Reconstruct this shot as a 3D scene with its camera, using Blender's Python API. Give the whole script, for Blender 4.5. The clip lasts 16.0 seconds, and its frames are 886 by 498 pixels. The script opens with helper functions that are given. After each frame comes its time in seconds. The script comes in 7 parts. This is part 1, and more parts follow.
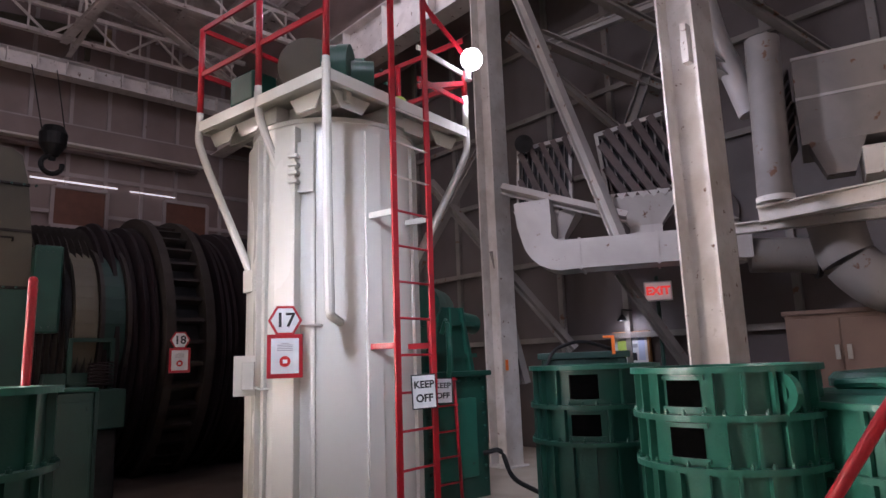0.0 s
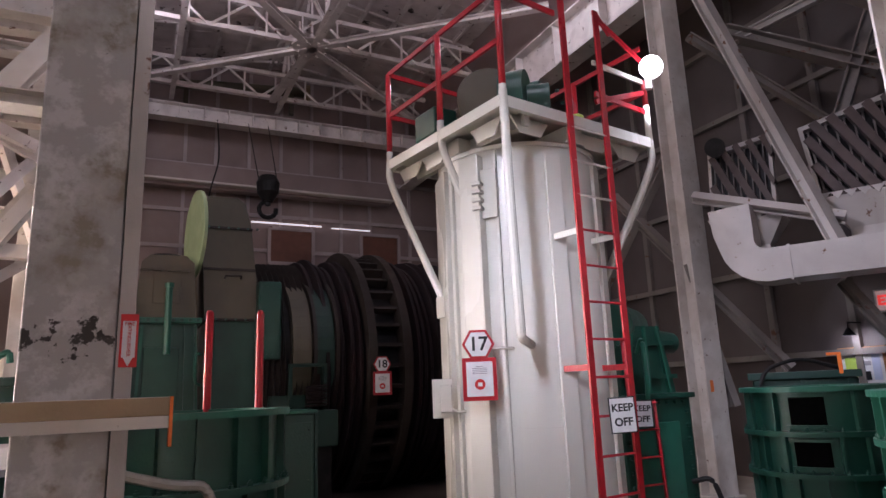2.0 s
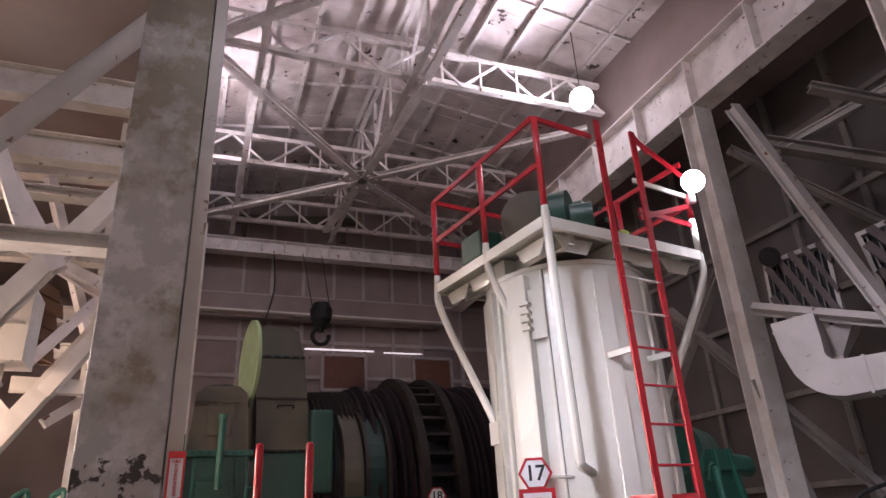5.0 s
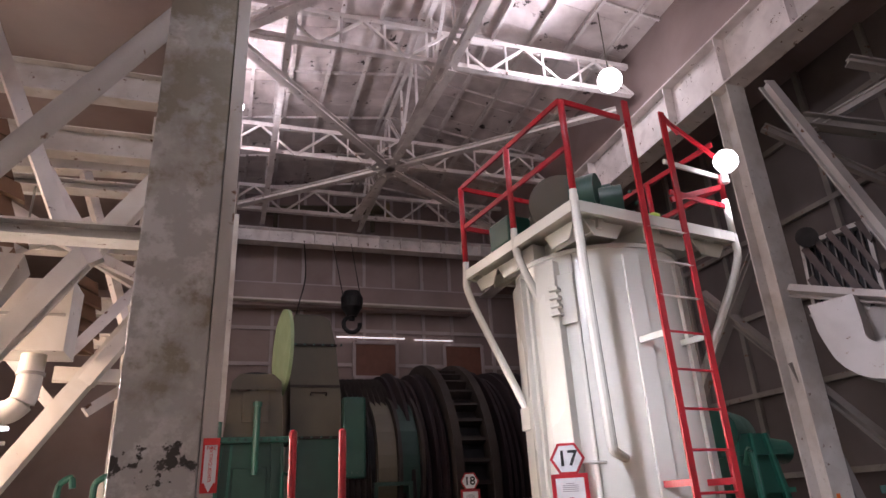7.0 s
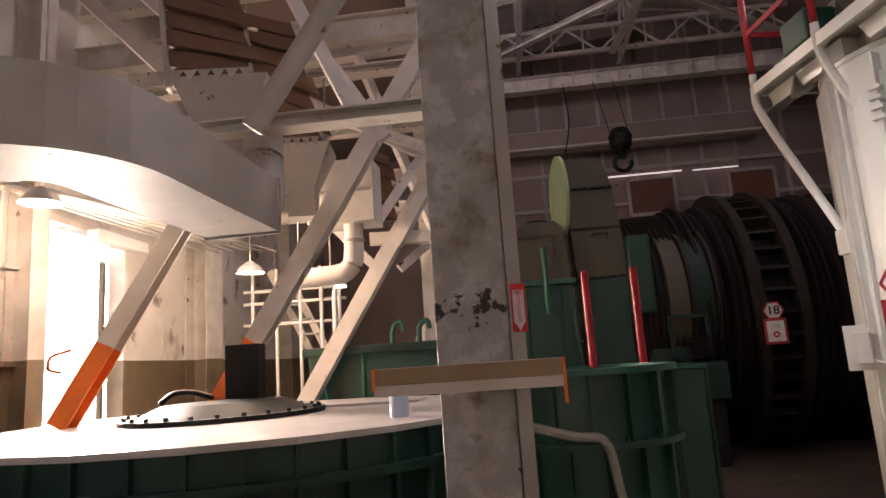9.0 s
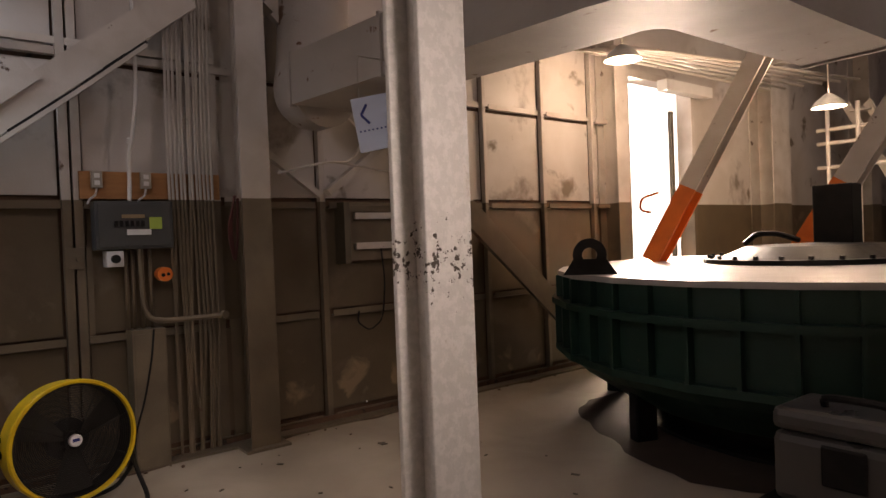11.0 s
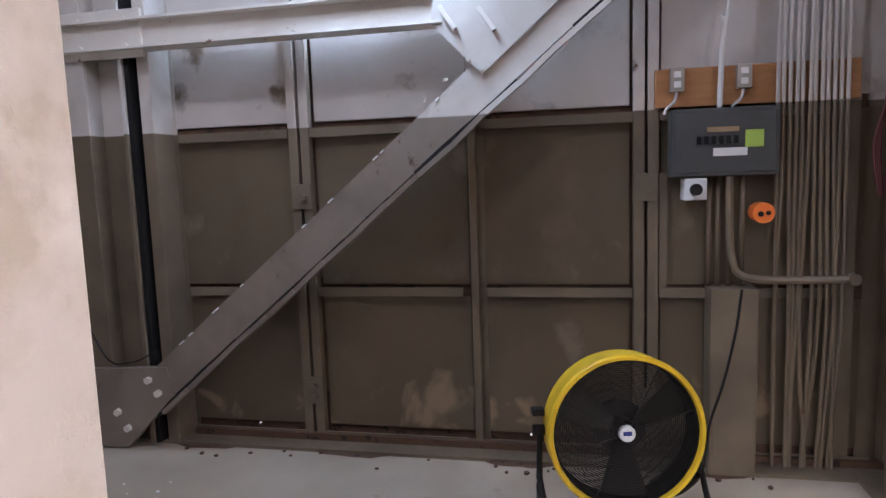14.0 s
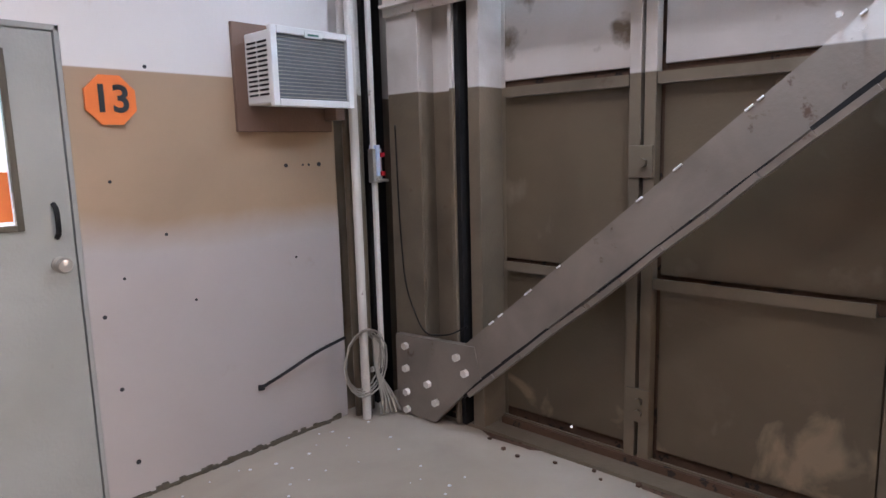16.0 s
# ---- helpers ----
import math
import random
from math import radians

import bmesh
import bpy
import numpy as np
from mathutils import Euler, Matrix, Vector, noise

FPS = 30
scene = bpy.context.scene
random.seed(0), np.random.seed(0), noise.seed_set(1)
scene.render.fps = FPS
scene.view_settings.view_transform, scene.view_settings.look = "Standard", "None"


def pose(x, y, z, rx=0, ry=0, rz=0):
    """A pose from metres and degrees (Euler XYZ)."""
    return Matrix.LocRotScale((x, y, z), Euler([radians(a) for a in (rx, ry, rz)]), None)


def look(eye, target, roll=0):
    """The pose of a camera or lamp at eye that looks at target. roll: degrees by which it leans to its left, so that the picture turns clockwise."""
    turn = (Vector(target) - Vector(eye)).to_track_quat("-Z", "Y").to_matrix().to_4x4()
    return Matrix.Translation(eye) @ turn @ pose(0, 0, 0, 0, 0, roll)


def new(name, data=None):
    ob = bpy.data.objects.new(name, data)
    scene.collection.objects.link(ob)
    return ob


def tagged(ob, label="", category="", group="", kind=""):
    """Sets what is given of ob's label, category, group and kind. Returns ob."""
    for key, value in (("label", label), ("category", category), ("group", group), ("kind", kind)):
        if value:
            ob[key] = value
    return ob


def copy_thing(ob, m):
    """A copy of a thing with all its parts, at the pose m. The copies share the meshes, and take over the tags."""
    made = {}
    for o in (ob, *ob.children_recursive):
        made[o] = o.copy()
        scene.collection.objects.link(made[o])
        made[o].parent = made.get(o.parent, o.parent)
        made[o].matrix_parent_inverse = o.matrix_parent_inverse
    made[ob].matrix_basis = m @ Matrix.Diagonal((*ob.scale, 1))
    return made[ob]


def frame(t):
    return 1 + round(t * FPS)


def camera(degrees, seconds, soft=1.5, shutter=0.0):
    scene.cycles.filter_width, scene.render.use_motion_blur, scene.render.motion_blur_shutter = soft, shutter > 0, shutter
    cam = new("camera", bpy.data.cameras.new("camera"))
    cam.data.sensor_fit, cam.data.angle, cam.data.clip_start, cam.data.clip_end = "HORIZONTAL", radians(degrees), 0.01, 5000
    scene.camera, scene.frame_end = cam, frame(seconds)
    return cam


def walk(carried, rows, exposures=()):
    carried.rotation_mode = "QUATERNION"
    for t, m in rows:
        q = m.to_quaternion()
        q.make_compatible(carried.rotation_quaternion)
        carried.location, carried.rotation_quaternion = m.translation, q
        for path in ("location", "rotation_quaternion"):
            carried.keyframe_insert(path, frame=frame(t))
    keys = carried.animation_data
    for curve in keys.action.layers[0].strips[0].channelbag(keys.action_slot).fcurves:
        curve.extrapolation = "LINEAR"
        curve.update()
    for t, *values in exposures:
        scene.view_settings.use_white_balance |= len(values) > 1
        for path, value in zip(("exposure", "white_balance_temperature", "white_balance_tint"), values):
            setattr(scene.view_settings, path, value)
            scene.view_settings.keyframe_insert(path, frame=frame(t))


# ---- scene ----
cam = camera(68.78, 16.0)
PATH = [
    (0.0, 1.565, -0.003, 1.567, 99.97, 1.97, -41.98),
    (0.5, 1.554, -0.006, 1.577, 99.52, 2.01, -35.52),
    (1.0, 1.541, 0.003, 1.570, 99.54, 2.07, -31.35),
    (1.5, 1.537, -0.002, 1.576, 100.48, 2.11, -28.27),
    (2.0, 1.534, -0.004, 1.582, 102.35, 2.20, -25.51),
    (2.5, 1.542, -0.016, 1.590, 104.59, 2.41, -23.30),
    (3.0, 1.549, -0.019, 1.602, 106.85, 2.50, -21.99),
    (3.5, 1.557, -0.016, 1.602, 108.95, 2.66, -21.29),
    (4.0, 1.556, -0.015, 1.602, 110.87, 2.77, -20.88),
    (6.5, 1.590, -0.022, 1.601, 114.05, 2.96, -19.36),
    (7.0, 1.585, -0.007, 1.603, 112.19, 2.88, -17.68),
    (7.5, 1.564, 0.052, 1.618, 109.20, 2.72, -14.14),
    (8.0, 1.556, 0.104, 1.620, 106.16, 2.82, -8.65),
    (8.2, 1.554, 0.120, 1.621, 104.92, 2.96, -5.99),
    (10.3, 1.355, -0.227, 1.559, 92.11, 1.87, 33.47),
    (10.4, 1.338, -0.233, 1.554, 91.61, 1.48, 35.92),
    (10.5, 1.321, -0.229, 1.556, 91.19, 1.78, 38.66),
    (11.0, 1.242, -0.155, 1.554, 89.21, 2.22, 52.01),
    (11.5, 1.022, -0.052, 1.610, 88.01, 2.05, 62.85),
    (12.0, 0.792, 0.022, 1.661, 87.16, 2.01, 72.36),
    (12.5, 0.591, 0.163, 1.674, 86.45, 1.80, 81.64),
    (13.0, 0.372, 0.250, 1.664, 85.71, 1.96, 89.37),
    (13.5, 0.073, 0.250, 1.646, 84.60, 1.85, 94.78),
    (14.0, -0.219, 0.225, 1.637, 83.31, 1.95, 101.55),
    (14.5, -0.509, 0.223, 1.611, 82.37, 1.92, 110.75),
    (15.0, -0.722, 0.183, 1.607, 81.17, 1.99, 119.76),
    (15.5, -0.890, 0.076, 1.601, 81.33, 1.87, 127.78),
    (16.0, -0.970, -0.010, 1.603, 81.28, 1.48, 132.35)]
EXPOSE = [(0, -.88, 5700, 20), (2, -.9, 5800, 22), (4, -.82, 5950, 23), (7, -.78, 6050, 21), (8.2, -.58, 6000, 19), (9.0, -1.2, 6500, 21), (10.3, -2.2, 7400, 24),
          (11.0, -2.2, 7200, 22), (11.5, -1.6, 6900, 16), (12.0, -1.05, 7000, 13), (12.5, -1.2, 6400, 10), (13.2, -1.15, 5750, 11),
          (14.0, -1.0, 5550, 17), (14.7, -.62, 5400, 25), (15.4, -.65, 5700, 18), (16, -.62, 5750, 17)]
walk(cam, [(r[0], pose(*r[1:])) for r in PATH], EXPOSE)
# ---- light ----
world = bpy.data.worlds.new("world")
scene.world = world
world.use_nodes = True
_wn = world.node_tree
_sky = _wn.nodes.new("ShaderNodeTexSky")
_sky.sky_type = 'NISHITA'
_sky.sun_disc = False
_sky.sun_elevation = radians(48)
_sky.sun_rotation = radians(-60)
_wn.links.new(_sky.outputs[0], _wn.nodes["Background"].inputs[0])
_wn.nodes["Background"].inputs[1].default_value = 0.12
sun = new("sun", bpy.data.lights.new("sun", 'SUN'))
sun.data.energy, sun.data.angle, sun.data.color = 4.0, radians(0.5), (1, .95, .86)
sun.matrix_world = look((-12, 12, 16), (-3, 7.5, 0))


def lamp(kind, at, target, power, color, size=0.2, size_y=None, spread=None):
    d = bpy.data.lights.new("lamp_light", kind)
    d.energy, d.color = power, color
    if kind == 'AREA':
        d.size = size
        if size_y:
            d.shape, d.size_y = 'RECTANGLE', size_y
        if spread:
            d.spread = radians(spread)
    else:
        d.shadow_soft_size = size
        if kind == 'SPOT':
            d.spot_size, d.spot_blend = radians(spread or 160), 1.0
    o = new("lamp_light", d)
    o.matrix_world = look(at, target)
    return o


COOL, WARM, NEUT = (.97, .95, 1), (1, .76, .52), (1, .95, .9)
lamp('SPOT', (6.10, 4.40, 4.62), (7.8, 2.8, 1.0), 680, COOL, .12, None, 168)                    # flood lamp on the tank platform
lamp('SPOT', (7.98, 8.55, 9.02), (3.0, 7.0, 9.9), 1500, (1, .95, .97), .2, None, 172)            # high-bay lamp under the roof
lamp('AREA', (-4.2, 7.55, 1.9), (-1.5, 4.4, 1.3), 1900, (1, .85, .68), 1.6, 3.3, 74)  # daylight in the west doorway
lamp('AREA', (-3.45, -.75, 3.35), (-3.85, -.85, 2.3), 115, (.70, .86, 1), .12, 1.1)   # strip light over the west wall
lamp('AREA', (-1.2, -1.2, 4.5), (-1.7, -1.4, 0), 78, (.97, .97, 1), .5)          # work lamp over the corner
lamp('AREA', (1.9, .7, 3.4), (-1.0, 1.25, 1.3), 20, (1, .93, .86), .45, None, 44)    # unseen lamp added to brighten the column at the aisle end
lamp('AREA', (-.3, .6, 5.6), (5.1, 4.7, 2.1), 25, (.92, .96, 1), .7, None, 30)  # unseen lamp added to light the tank from the left
lamp('POINT', (3.0, 2.8, 7.7), (0, 0, 0), 430, (1, .95, .97), .2)                  # unseen fill lamp added to lift the roof near the south trusses
lamp('POINT', (1.36, 11.2, 9.12), (0, 0, 0), 260, (1, .95, .95), .15)            # unseen lamp added on the west crane girder to brighten the roof
lamp('POINT', (-3.05, 5.75, 3.3), (0, 0, 0), 180, WARM, .08)
lamp('POINT', (-1.45, 6.85, 3.1), (0, 0, 0), 260, WARM, .08)
lamp('POINT', (-2.15, 8.7, 2.95), (0, 0, 0), 260, WARM, .08)
lamp('POINT', (10.6, 5.75, 2.1), (0, 0, 0), 16, COOL, .05)
# unseen fill lamp added to brighten the west aisle from above
lamp('AREA', (-1.6, 10.2, 6.4), (-1.2, 7, 2), 190, (1, .84, .66), .6)

# ---- materials ----


def mat(name, base, rough=.6, metal=0.0, second=None, scale=3.0, amount=.5, spots=None, spot_scale=9.0, spot_cut=.66, bump=.15,
        grain=60.0, two_tone=None, streak=1.0, emit=0.0, sharp=.04, third=None, spots2=None, spec=.5, scuff=None):
    m = bpy.data.materials.new(name)
    m.use_nodes = True
    t = m.node_tree
    L = t.links.new
    b = t.nodes["Principled BSDF"]
    b.inputs["Roughness"].default_value, b.inputs["Metallic"].default_value = rough, metal
    b.inputs["Specular IOR Level"].default_value = spec
    geo = t.nodes.new("ShaderNodeNewGeometry")
    mapn = t.nodes.new("ShaderNodeMapping")
    mapn.inputs["Scale"].default_value = (1, 1, streak)
    L(geo.outputs["Position"], mapn.inputs["Vector"])

    def noise_tex(sc, detail=6.0, dist=0.0):
        n = t.nodes.new("ShaderNodeTexNoise")
        n.inputs["Scale"].default_value, n.inputs["Detail"].default_value, n.inputs["Distortion"].default_value = sc, detail, dist
        L(mapn.outputs[0], n.inputs["Vector"])
        return n

    def ramp(fac, lo, hi):
        r = t.nodes.new("ShaderNodeMapRange")
        r.inputs["From Min"].default_value, r.inputs["From Max"].default_value = lo, hi
        L(fac, r.inputs["Value"])
        return r.outputs[0]

    def mix(fac, a, c):
        x = t.nodes.new("ShaderNodeMix")
        x.data_type = 'RGBA'
        L(fac, x.inputs[0])
        for k, v in ((6, a), (7, c)):
            if isinstance(v, tuple):
                x.inputs[k].default_value = (*v, 1)
            else:
                L(v, x.inputs[k])
        return x.outputs[2]

    col = base
    second = second or tuple(.72 * c for c in base)
    if two_tone:
        low, z = two_tone
        sep = t.nodes.new("ShaderNodeSeparateXYZ")
        L(geo.outputs["Position"], sep.inputs[0])
        edge = ramp(sep.outputs[2], z - .004, z + .004)
        col = mix(edge, low, base)
        dark = mix(edge, tuple(.62 * c for c in low), second)
    else:
        dark = second
    n1 = noise_tex(scale, 7.0, .4)
    if third:
        low3, z3, soft3 = third
        wob = t.nodes.new("ShaderNodeMath")
        wob.operation = 'MULTIPLY_ADD'
        wob.inputs[1].default_value, wob.inputs[2].default_value = .35, -.17
        L(n1.outputs[0], wob.inputs[0])
        add = t.nodes.new("ShaderNodeMath")
        L(sep.outputs[2], add.inputs[0])
        L(wob.outputs[0], add.inputs[1])
        edge3 = ramp(add.outputs[0], z3 - soft3, z3 + soft3)
        col = mix(edge3, low3, col)
        dark = mix(edge3, tuple(.85 * c for c in low3), dark)
    f1 = t.nodes.new("ShaderNodeMath")
    f1.operation = 'MULTIPLY'
    f1.inputs[1].default_value = amount
    L(ramp(n1.outputs[0], .38, .68), f1.inputs[0])
    col = mix(f1.outputs[0], col, dark)
    n2 = noise_tex(grain, 3.0)
    if spots:
        n3 = noise_tex(spot_scale, 12.0, .15)
        n3.inputs["Roughness"].default_value = .62
        col = mix(ramp(n3.outputs[0], spot_cut, spot_cut + sharp), col, spots)
    if spots2:
        n4 = noise_tex(spot_scale * 1.6, 10.0, .3)
        col = mix(ramp(n4.outputs[0], .625, .69), col, spots2)
    if scuff:
        tone, zc, zh, cutoff = scuff
        gap = t.nodes.new("ShaderNodeMath")
        gap.operation = 'SUBTRACT'
        L(sep.outputs[2], gap.inputs[0])
        gap.inputs[1].default_value = zc
        far = t.nodes.new("ShaderNodeMath")
        far.operation = 'ABSOLUTE'
        L(gap.outputs[0], far.inputs[0])
        worn = t.nodes.new("ShaderNodeMath")
        worn.operation = 'MULTIPLY_ADD'
        worn.inputs[1].default_value = -.22 / zh
        L(far.outputs[0], worn.inputs[0])
        n5 = noise_tex(3.4, 9.0, .6)
        L(n5.outputs[0], worn.inputs[2])
        wear = t.nodes.new("ShaderNodeMath")
        wear.operation = 'MULTIPLY'
        wear.inputs[1].default_value = .75
        L(ramp(worn.outputs[0], cutoff, cutoff + .09), wear.inputs[0])
        col = mix(wear.outputs[0], col, tone)
    L(col, b.inputs["Base Color"]) if not isinstance(col, tuple) else None
    rr = t.nodes.new("ShaderNodeMapRange")
    rr.inputs["To Min"].default_value, rr.inputs["To Max"].default_value = max(.03, rough - .12), min(1, rough + .12)
    L(n1.outputs[0], rr.inputs["Value"])
    L(rr.outputs[0], b.inputs["Roughness"])
    if bump:
        bp = t.nodes.new("ShaderNodeBump")
        bp.inputs["Strength"].default_value, bp.inputs["Distance"].default_value = bump, .01
        L(n2.outputs[0], bp.inputs["Height"])
        L(bp.outputs[0], b.inputs["Normal"])
    if emit:
        b.inputs["Emission Color"].default_value = (*base, 1)
        b.inputs["Emission Strength"].default_value = emit
    return m


RUST = (.13, .06, .03)


def worn_paint(name, base, light, stain, bare, zc, zh, patch=8.0, rough=.65, stain_from=3.4, stain_cut=.515, bare_cut=.655):
    """Mottled old paint: pale rubbed patches, brown staining, and bare flakes that crowd round the height zc."""
    m = bpy.data.materials.new(name)
    m.use_nodes = True
    t = m.node_tree
    L = t.links.new
    b = t.nodes["Principled BSDF"]
    geo = t.nodes.new("ShaderNodeNewGeometry")
    sep = t.nodes.new("ShaderNodeSeparateXYZ")
    L(geo.outputs["Position"], sep.inputs[0])

    def noise_tex(sc, detail, rgh=.6):
        n = t.nodes.new("ShaderNodeTexNoise")
        n.inputs["Scale"].default_value, n.inputs["Detail"].default_value, n.inputs["Roughness"].default_value = sc, detail, rgh
        L(geo.outputs["Position"], n.inputs["Vector"])
        return n.outputs[0]

    def calc(op, a, c, d=None):
        n = t.nodes.new("ShaderNodeMath")
        n.operation = op
        for k, v in enumerate((a, c, d)):
            if v is None:
                continue
            if isinstance(v, (int, float)):
                n.inputs[k].default_value = v
            else:
                L(v, n.inputs[k])
        return n.outputs[0]

    def ramp(v, lo, hi, a=0.0, c=1.0):
        r = t.nodes.new("ShaderNodeMapRange")
        for k, w in (("From Min", lo), ("From Max", hi), ("To Min", a), ("To Max", c)):
            r.inputs[k].default_value = w
        L(v, r.inputs["Value"])
        return r.outputs[0]

    def mix(f, a, c):
        x = t.nodes.new("ShaderNodeMix")
        x.data_type = 'RGBA'
        L(f, x.inputs[0])
        for k, v in ((6, a), (7, c)):
            if isinstance(v, tuple):
                x.inputs[k].default_value = (*v, 1)
            else:
                L(v, x.inputs[k])
        return x.outputs[2]

    broad, mid, fine = noise_tex(2.2, 5), noise_tex(patch * .8, 9, .65), noise_tex(patch * 1.7, 8, .6)
    col = mix(ramp(mid, .46, .56), base, light)
    lift = ramp(sep.outputs[2], stain_from - .6, stain_from + 1.6, 0, .17)
    col = mix(ramp(calc('ADD', calc('MULTIPLY_ADD', mid, .45, calc('MULTIPLY', broad, .55)), lift), stain_cut, stain_cut + .09, 0, .85), col, stain)
    band = calc('SUBTRACT', 1.0, ramp(calc('ABSOLUTE', calc('SUBTRACT', sep.outputs[2], zc), 0.0), 0.0, zh))
    rag = calc('MULTIPLY_ADD', band, .165, calc('MULTIPLY_ADD', fine, .35, calc('MULTIPLY', noise_tex(patch, 10, .6), .65)))
    col = mix(ramp(rag, bare_cut, bare_cut + .017), col, bare)
    L(col, b.inputs["Base Color"])
    L(ramp(mid, .3, .7, rough - .1, rough + .15), b.inputs["Roughness"])
    bp = t.nodes.new("ShaderNodeBump")
    bp.inputs["Strength"].default_value, bp.inputs["Distance"].default_value = .5, .006
    L(calc('SUBTRACT', mid, ramp(rag, .65, .68, 0, .5)), bp.inputs["Height"])
    L(bp.outputs[0], b.inputs["Normal"])
    return m


CREAM = mat("cream_paint", (.64, .60, .555), .55, second=(.42, .365, .31), scale=2.6, amount=.75, spots=RUST, spot_scale=9, spot_cut=.64, spots2=(.50, .455, .40))
BRACE = mat("brace_paint", (.69, .645, .59), .55, second=(.52, .45, .37), scale=2.5, spots=RUST, spot_scale=9, spot_cut=.66)
WALLP = mat("wall_paint_two_tone", (.62, .58, .55), .42, second=(.47, .42, .37), scale=1.4, amount=.7, two_tone=((.125, .092, .056), 1.93), spots=(.15, .105, .07), spot_scale=1.3, spot_cut=.58, sharp=.16, spots2=(.175, .135, .095), scuff=((.30, .215, .135), .27, .36, .50))
STEELW = mat("steel_paint_two_tone", (.62, .58, .54), .45, second=(.46, .41, .36), scale=3, amount=.8, two_tone=((.165, .128, .086), 1.93), spots=(.10, .055, .03), spot_scale=5, spot_cut=.66, sharp=.07)
STEELB = mat("brace_paint_two_tone", (.62, .58, .54), .45, second=(.46, .41, .36), scale=3, amount=.8, two_tone=((.225, .185, .15), 1.93), spots=(.09, .05, .03), spot_scale=6, spot_cut=.65, sharp=.05)
# dark concrete; under the big casing it stands for the shadow
DARKC = mat("dark_concrete", (.085, .062, .05), .8, second=(.04, .03, .028), scale=1.2, spots=(.13, .095, .075), spot_scale=3, spot_cut=.62, sharp=.1, spec=.18)
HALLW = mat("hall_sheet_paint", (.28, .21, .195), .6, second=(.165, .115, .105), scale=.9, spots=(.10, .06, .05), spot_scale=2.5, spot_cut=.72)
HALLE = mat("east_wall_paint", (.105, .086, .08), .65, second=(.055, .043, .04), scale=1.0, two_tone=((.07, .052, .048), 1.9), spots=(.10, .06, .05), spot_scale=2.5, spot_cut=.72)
ROOFP = mat("roof_sheet_paint", (.74, .655, .625), .65, second=(.38, .31, .285), scale=1.3, amount=.85, spots=(.05, .035, .03), spot_scale=2.6, spot_cut=.615)
TRUSSP = mat("truss_paint", (.74, .68, .65), .6, second=(.42, .36, .34), scale=3, spots=RUST, spot_scale=8, spot_cut=.63)
CONC = mat("concrete_floor", (.42, .355, .28), .55, second=(.29, .235, .175), scale=1.3, amount=.7, spots=(.20, .14, .09), spot_scale=3.5, spot_cut=.66, sharp=.15, bump=.08, grain=35)
PEEL = worn_paint("peeling_column_paint", (.37, .35, .335), (.53, .515, .505), (.18, .15, .10), (.035, .028, .022), 1.84, .20, 7.0)
SCUFFC = worn_paint("scuffed_cream_paint", (.46, .415, .385), (.55, .505, .475), (.36, .30, .25), (.10, .055, .03), 1.1, 1.2, 5.0, .55, 5.0, .505, .74)
CHIPC = worn_paint("chipped_cream_paint", (.56, .53, .49), (.64, .60, .56), (.40, .35, .28), (.06, .042, .03), 1.48, .24, 32.0, .5, 5.0, .56, .685)
GREEN = mat("machine_green_paint", (.011, .062, .042), .38, second=(.006, .034, .024), scale=3, spots=(.018, .03, .022), spot_scale=6, spot_cut=.68, sharp=.1)
GREENL = mat("light_green_paint", (.022, .125, .085), .33, second=(.013, .075, .052), scale=3, spots=(.03, .05, .04), spot_scale=7, spot_cut=.69)
GREEND = mat("dark_green_paint", (.014, .042, .032), .45, second=(.012, .030, .024), scale=4, spots=(.06, .055, .045), spot_scale=9, spot_cut=.7, spec=.3)
TOPGREY = mat("dusty_grey_top", (.46, .43, .42), .38, second=(.33, .30, .29), scale=2.5, spots=(.12, .11, .1), spot_scale=9, spot_cut=.7)
BLACK = mat("black_steel", (.010, .0095, .010), .5, second=(.03, .028, .027), scale=6, spec=.18)
DARKR = mat("dark_rope_steel", (.013, .008, .009), .75, second=(.026, .014, .014), scale=5, spec=.18)
BROWNC = mat("brown_casing_paint", (.088, .074, .046), .6, second=(.06, .048, .036), scale=2)
TANKW = mat("tank_white_paint", (.62, .61, .555), .25, second=(.55, .53, .46), scale=1.0, amount=.5, spots=(.46, .42, .33), spot_scale=11, spot_cut=.755, bump=.04, streak=.25)
RED = mat("red_paint", (.44, .012, .022), .32, second=(.27, .009, .014), scale=6, spots=(.12, .02, .02), spot_scale=14, spot_cut=.72)
WHITE = mat("white_enamel", (.80, .79, .77), .4, second=(.70, .68, .65), scale=5, bump=.03)
YELLOW = mat("yellow_drum_paint", (.78, .53, .02), .35, second=(.6, .38, .015), scale=8, bump=.05)
ORANGE = mat("orange_paint", (.85, .20, .025), .5, second=(.65, .13, .02), scale=6, bump=.05)
PLYW = mat("plywood", (.42, .20, .075), .6, second=(.28, .125, .045), scale=5, streak=6)
PANELB = mat("panel_grey_paint", (.060, .063, .065), .45, second=(.04, .042, .043), scale=5, bump=.05)
GALV = mat("galvanised_pipe", (.46, .43, .38), .42, .6, second=(.33, .30, .26), scale=9)
LIMEG = mat("lime_paper", (.42, .58, .10), .7, bump=.02)
PAPER = mat("paper_white", (.78, .78, .80), .7, bump=.02, scale=8)
INK = mat("black_ink", (.012, .012, .014), .6, bump=0)
INKG = mat("grey_ink", (.38, .37, .40), .7, bump=0)
NAVY = mat("navy_ink", (.02, .035, .22), .6, bump=0)
REDINK = mat("red_ink", (.66, .03, .03), .6, bump=0)
